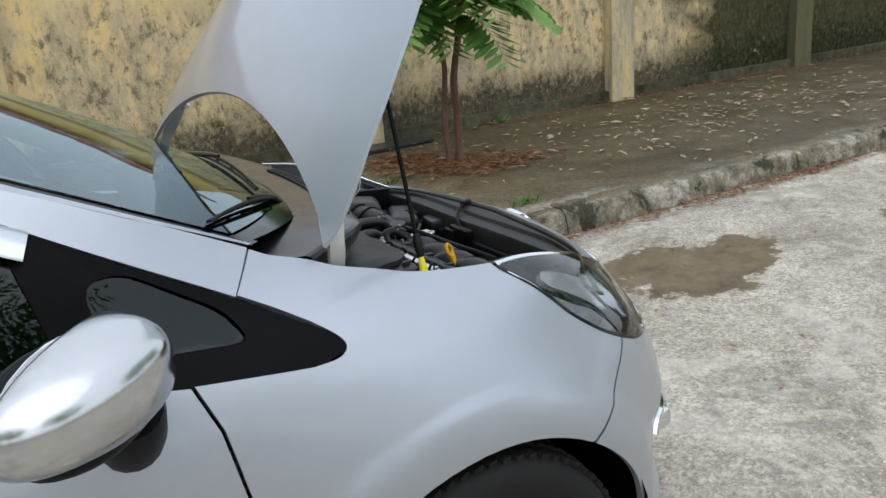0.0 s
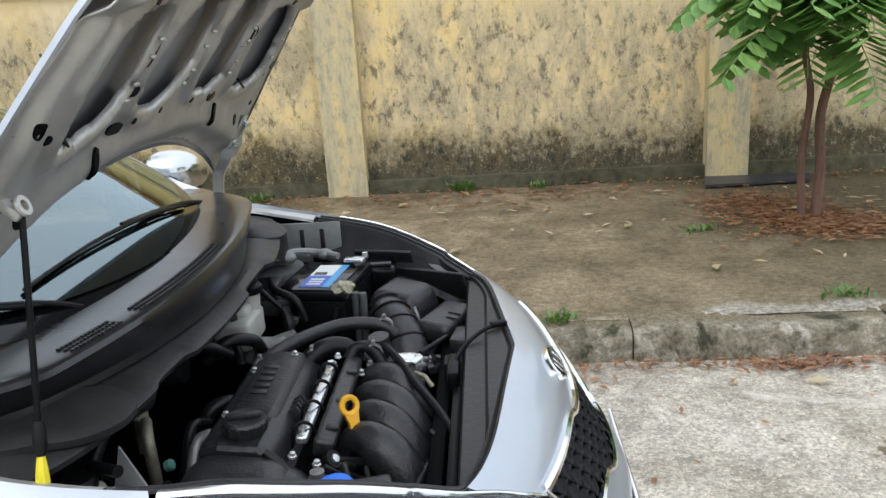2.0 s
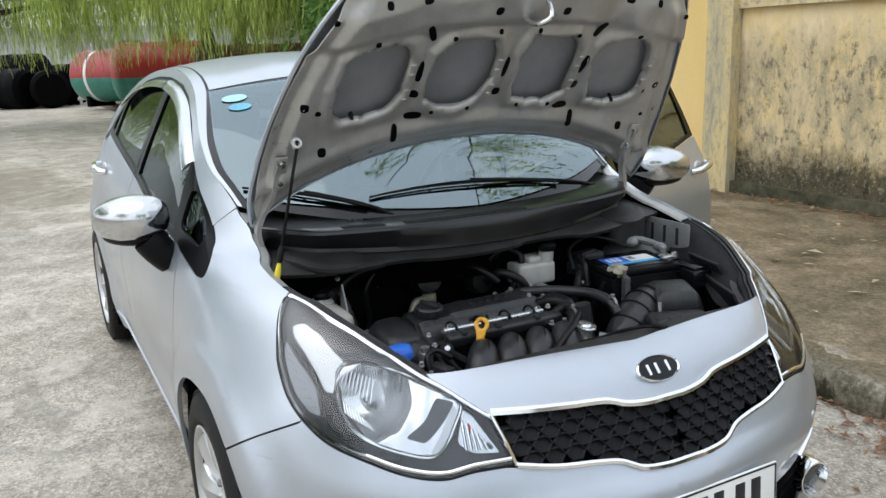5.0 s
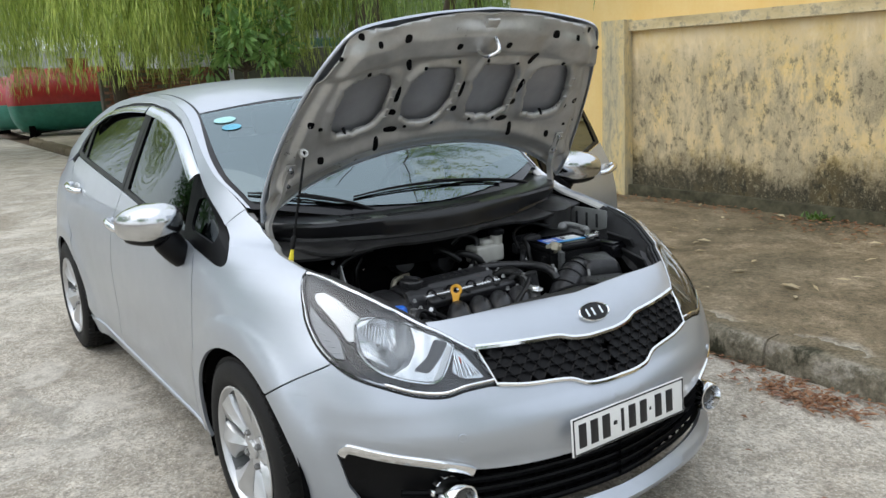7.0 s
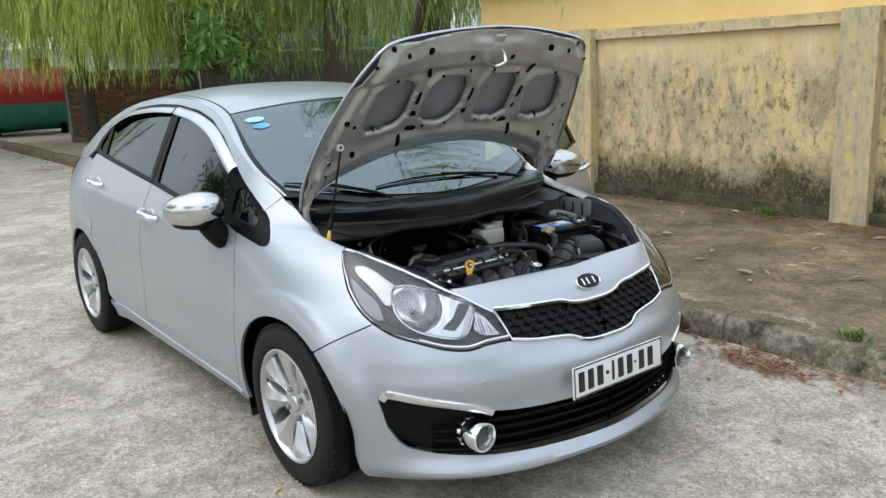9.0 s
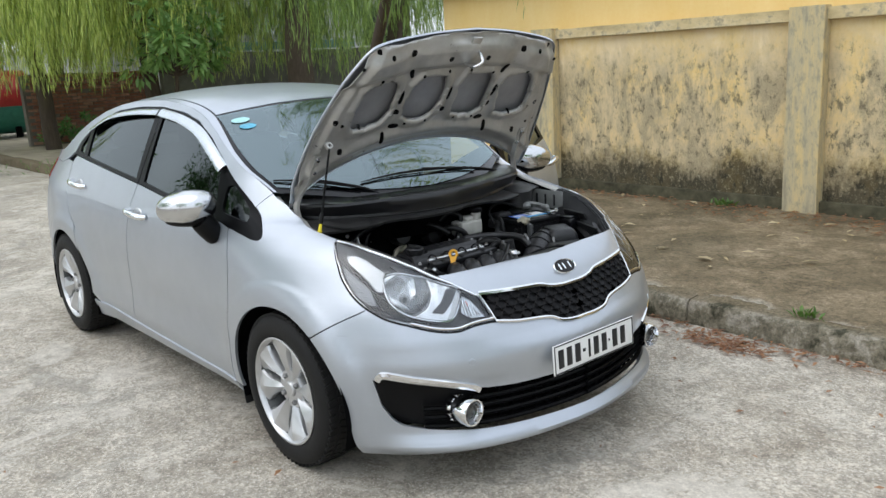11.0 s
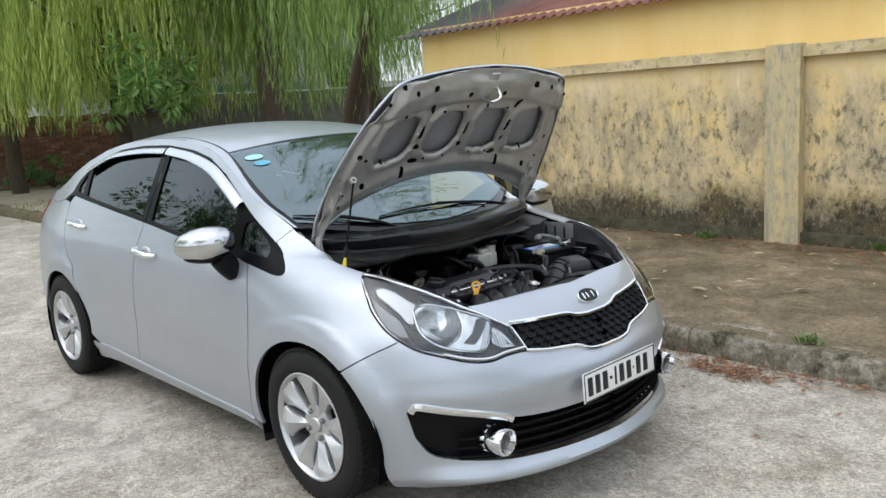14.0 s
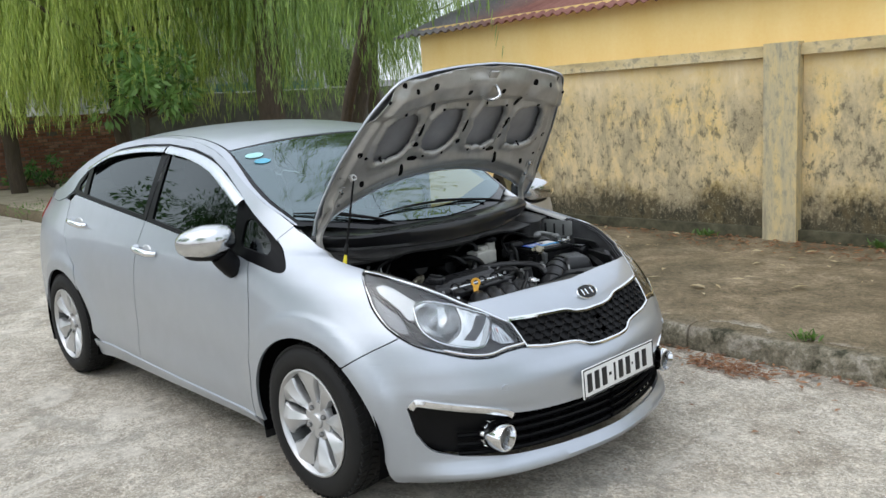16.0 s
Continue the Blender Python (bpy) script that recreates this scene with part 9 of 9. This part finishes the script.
mk("neck", WHITEPL, lambda b: tube(b, [(0.340, -0.465, 0.752), (0.345, -0.475, 0.69), (0.355, -0.49, 0.55)], [0.024, 0.021, 0.03], 16), "", wash)
cool = new("coolant_bottle")
cool.parent = car
cool["label"] = "dusty white coolant bottle"


def cool_shape(b):
    v = box(b, (0, 0, 0), (0.15, 0.075, 0.14), 0.030, None, 4)
    for q in v:
        q.co.x += 0.25 * (q.co.z if q.co.z < 0 else 0.3 * q.co.z)
    bmesh.ops.translate(b, vec=(0.055, -0.522, 0.738), verts=v)
    box(b, (-0.005, -0.525, 0.803), (0.060, 0.050, 0.036), 0.014, None, 3)


mk("bottle", WHITEPL, cool_shape, "", cool)
mk("cap", BLACK, lambda b: lathe(b, [(0.024, 0), (0.025, 0.012), (0.02, 0.018), (0.0, 0.019)], pose(-0.005, -0.525, 0.817), 16), "", cool)
mk("bracket", APRON, lambda b: prism(b, [(0.0, 0.0), (0.055, 0.0), (0.02, 0.075)], lambda a, c, h: (0.02 + a, -0.488 + h, 0.785 + c), 0.004), "pale sheet bracket", cool)
# side sheets, latch bar and lever at the nose
mk("baffle", DUSTY, lambda b: (box(b, (0.415, 0.500, 0.750), (0.22, 0.010, 0.09), 0.004, pose(0, 0, 0, 24, 0, -24)), box(b, (0.30, 0.555, 0.800), (0.16, 0.010, 0.07), 0.004, pose(0, 0, 0, 30, 0, -14))), "black side baffle")
mk("lever", BLACK, lambda b: (tube(b, smooth_line([(0.495, -0.015, 0.745), (0.515, 0.035, 0.765), (0.552, 0.080, 0.780), (0.578, 0.098, 0.785)], 5), 0.0045, 8), box(b, (0.590, 0.106, 0.787), (0.036, 0.018, 0.012), 0.004, Matrix.Rotation(radians(25), 4, "Z"))), "black bonnet latch lever")
mk("latch_bar", BLACK, lambda b: (box(b, (0.505, 0.0, 0.69), (0.02, 0.86, 0.07), 0.008), box(b, (0.497, -0.01, 0.735), (0.025, 0.10, 0.04), 0.008), box(b, (0.485, 0.03, 0.70), (0.02, 0.05, 0.09), 0.006)), "black latch cross bar")
mk("fan_shroud", DARK, lambda b: box(b, (0.475, 0.0, 0.56), (0.03, 0.8, 0.3), 0.01))
# small fittings about the bay
mk("pipe_bracket", BRASSY, lambda b: (box(b, (-0.075, -0.175, 0.715), (0.012, 0.045, 0.075), 0.004), tube(b, smooth_line([(-0.06, -0.19, 0.74), (-0.04, -0.235, 0.745), (-0.03, -0.255, 0.71), (-0.03, -0.25, 0.64)], 5), 0.011, 10)), "rusty pipe bracket")
mk("valve_cap", VALVE, lambda b: lathe(b, [(0.010, 0), (0.011, 0.01), (0.008, 0.014), (0.0, 0.015)], pose(-0.015, -0.235, 0.675, 0, 70, 0), 12), "pale green valve cap")
for q_, r_ in (((-0.085, -0.18, 0.80), 0.048), ((-0.085, 0.0, 0.76), 0.040), ((-0.085, -0.03, 0.83), 0.022)):
    mk("firewall_mount", DUSTY, lambda b: lathe(b, [(0.0, 0.03), (r_ * 0.6, 0.032), (r_ * 0.87, 0.03), (r_, 0.0), (r_ * 0.87, -0.03)], pose(*q_, 0, 80, 0), 20), "black round mount on the firewall")
for k, (a_, b_, c_) in enumerate(((-0.095, -0.33, 0.80), (-0.095, -0.40, 0.67), (-0.09, -0.10, 0.84), (-0.09, 0.06, 0.86), (-0.09, -0.45, 0.84), (0.35, -0.415, 0.72), (0.37, -0.40, 0.70), (0.40, 0.10, 0.70), (0.44, 0.12, 0.70), (0.325, 0.02, 0.74), (0.31, -0.01, 0.735))):
    mk("bolt", ALLOY, lambda b: lathe(b, [(0.008, 0), (0.008, 0.003), (0.0055, 0.004), (0.0055, 0.011), (0.0, 0.012)], pose(a_, b_, c_, 0, 60 if a_ < 0 else 8, 0), 6))
for k in range(5):
    mk("connector", BLACK, lambda b: box(b, (0.335 + 0.02 * k, -0.40 + 0.03 * (k % 3), 0.68 - 0.015 * (k % 2)), (0.035, 0.022, 0.02), 0.004, Matrix.Rotation(radians(25 * k), 4, "Z")))
    mk("connector", GREYPLASTIC, lambda b: box(b, (0.41 + 0.012 * k, 0.09 + 0.025 * (k % 3), 0.69 + 0.008 * (k % 2)), (0.03, 0.022, 0.018), 0.004, Matrix.Rotation(radians(35 * k), 4, "Z")))


# ---- bricks of the far wall ----
rg = random.Random(77)
brick_meshes = []
for k in range(5):
    bm = bmesh.new()
    box(bm, (0, 0, 0), (0.05, 0.205, 0.060), 0.006, None, 1)
    for q in bm.verts:
        q.co += Vector((rg.gauss(0, 0.003), rg.gauss(0, 0.003), rg.gauss(0, 0.002)))
    me = bpy.data.meshes.new("brick")
    bm.to_mesh(me)
    bm.free()
    me.materials.append(BRICK)
    brick_meshes.append(me)
row = 0
z = 0.17
while z < 1.68:
    y = 2.95 + (0.11 if row % 2 else 0.0)
    while y < 5.82:
        if rg.random() > 0.03:
            ob = new("brick", rg.choice(brick_meshes))
            ob.matrix_world = pose(BRICK_X + 0.002 + rg.uniform(-0.006, 0.008), y + 0.105, z + 0.034, rg.uniform(-1, 1), rg.uniform(-1, 1), 180 * (rg.random() > 0.5))
            ob.parent = brick_wall
        y += 0.222
    z += 0.074
    row += 1
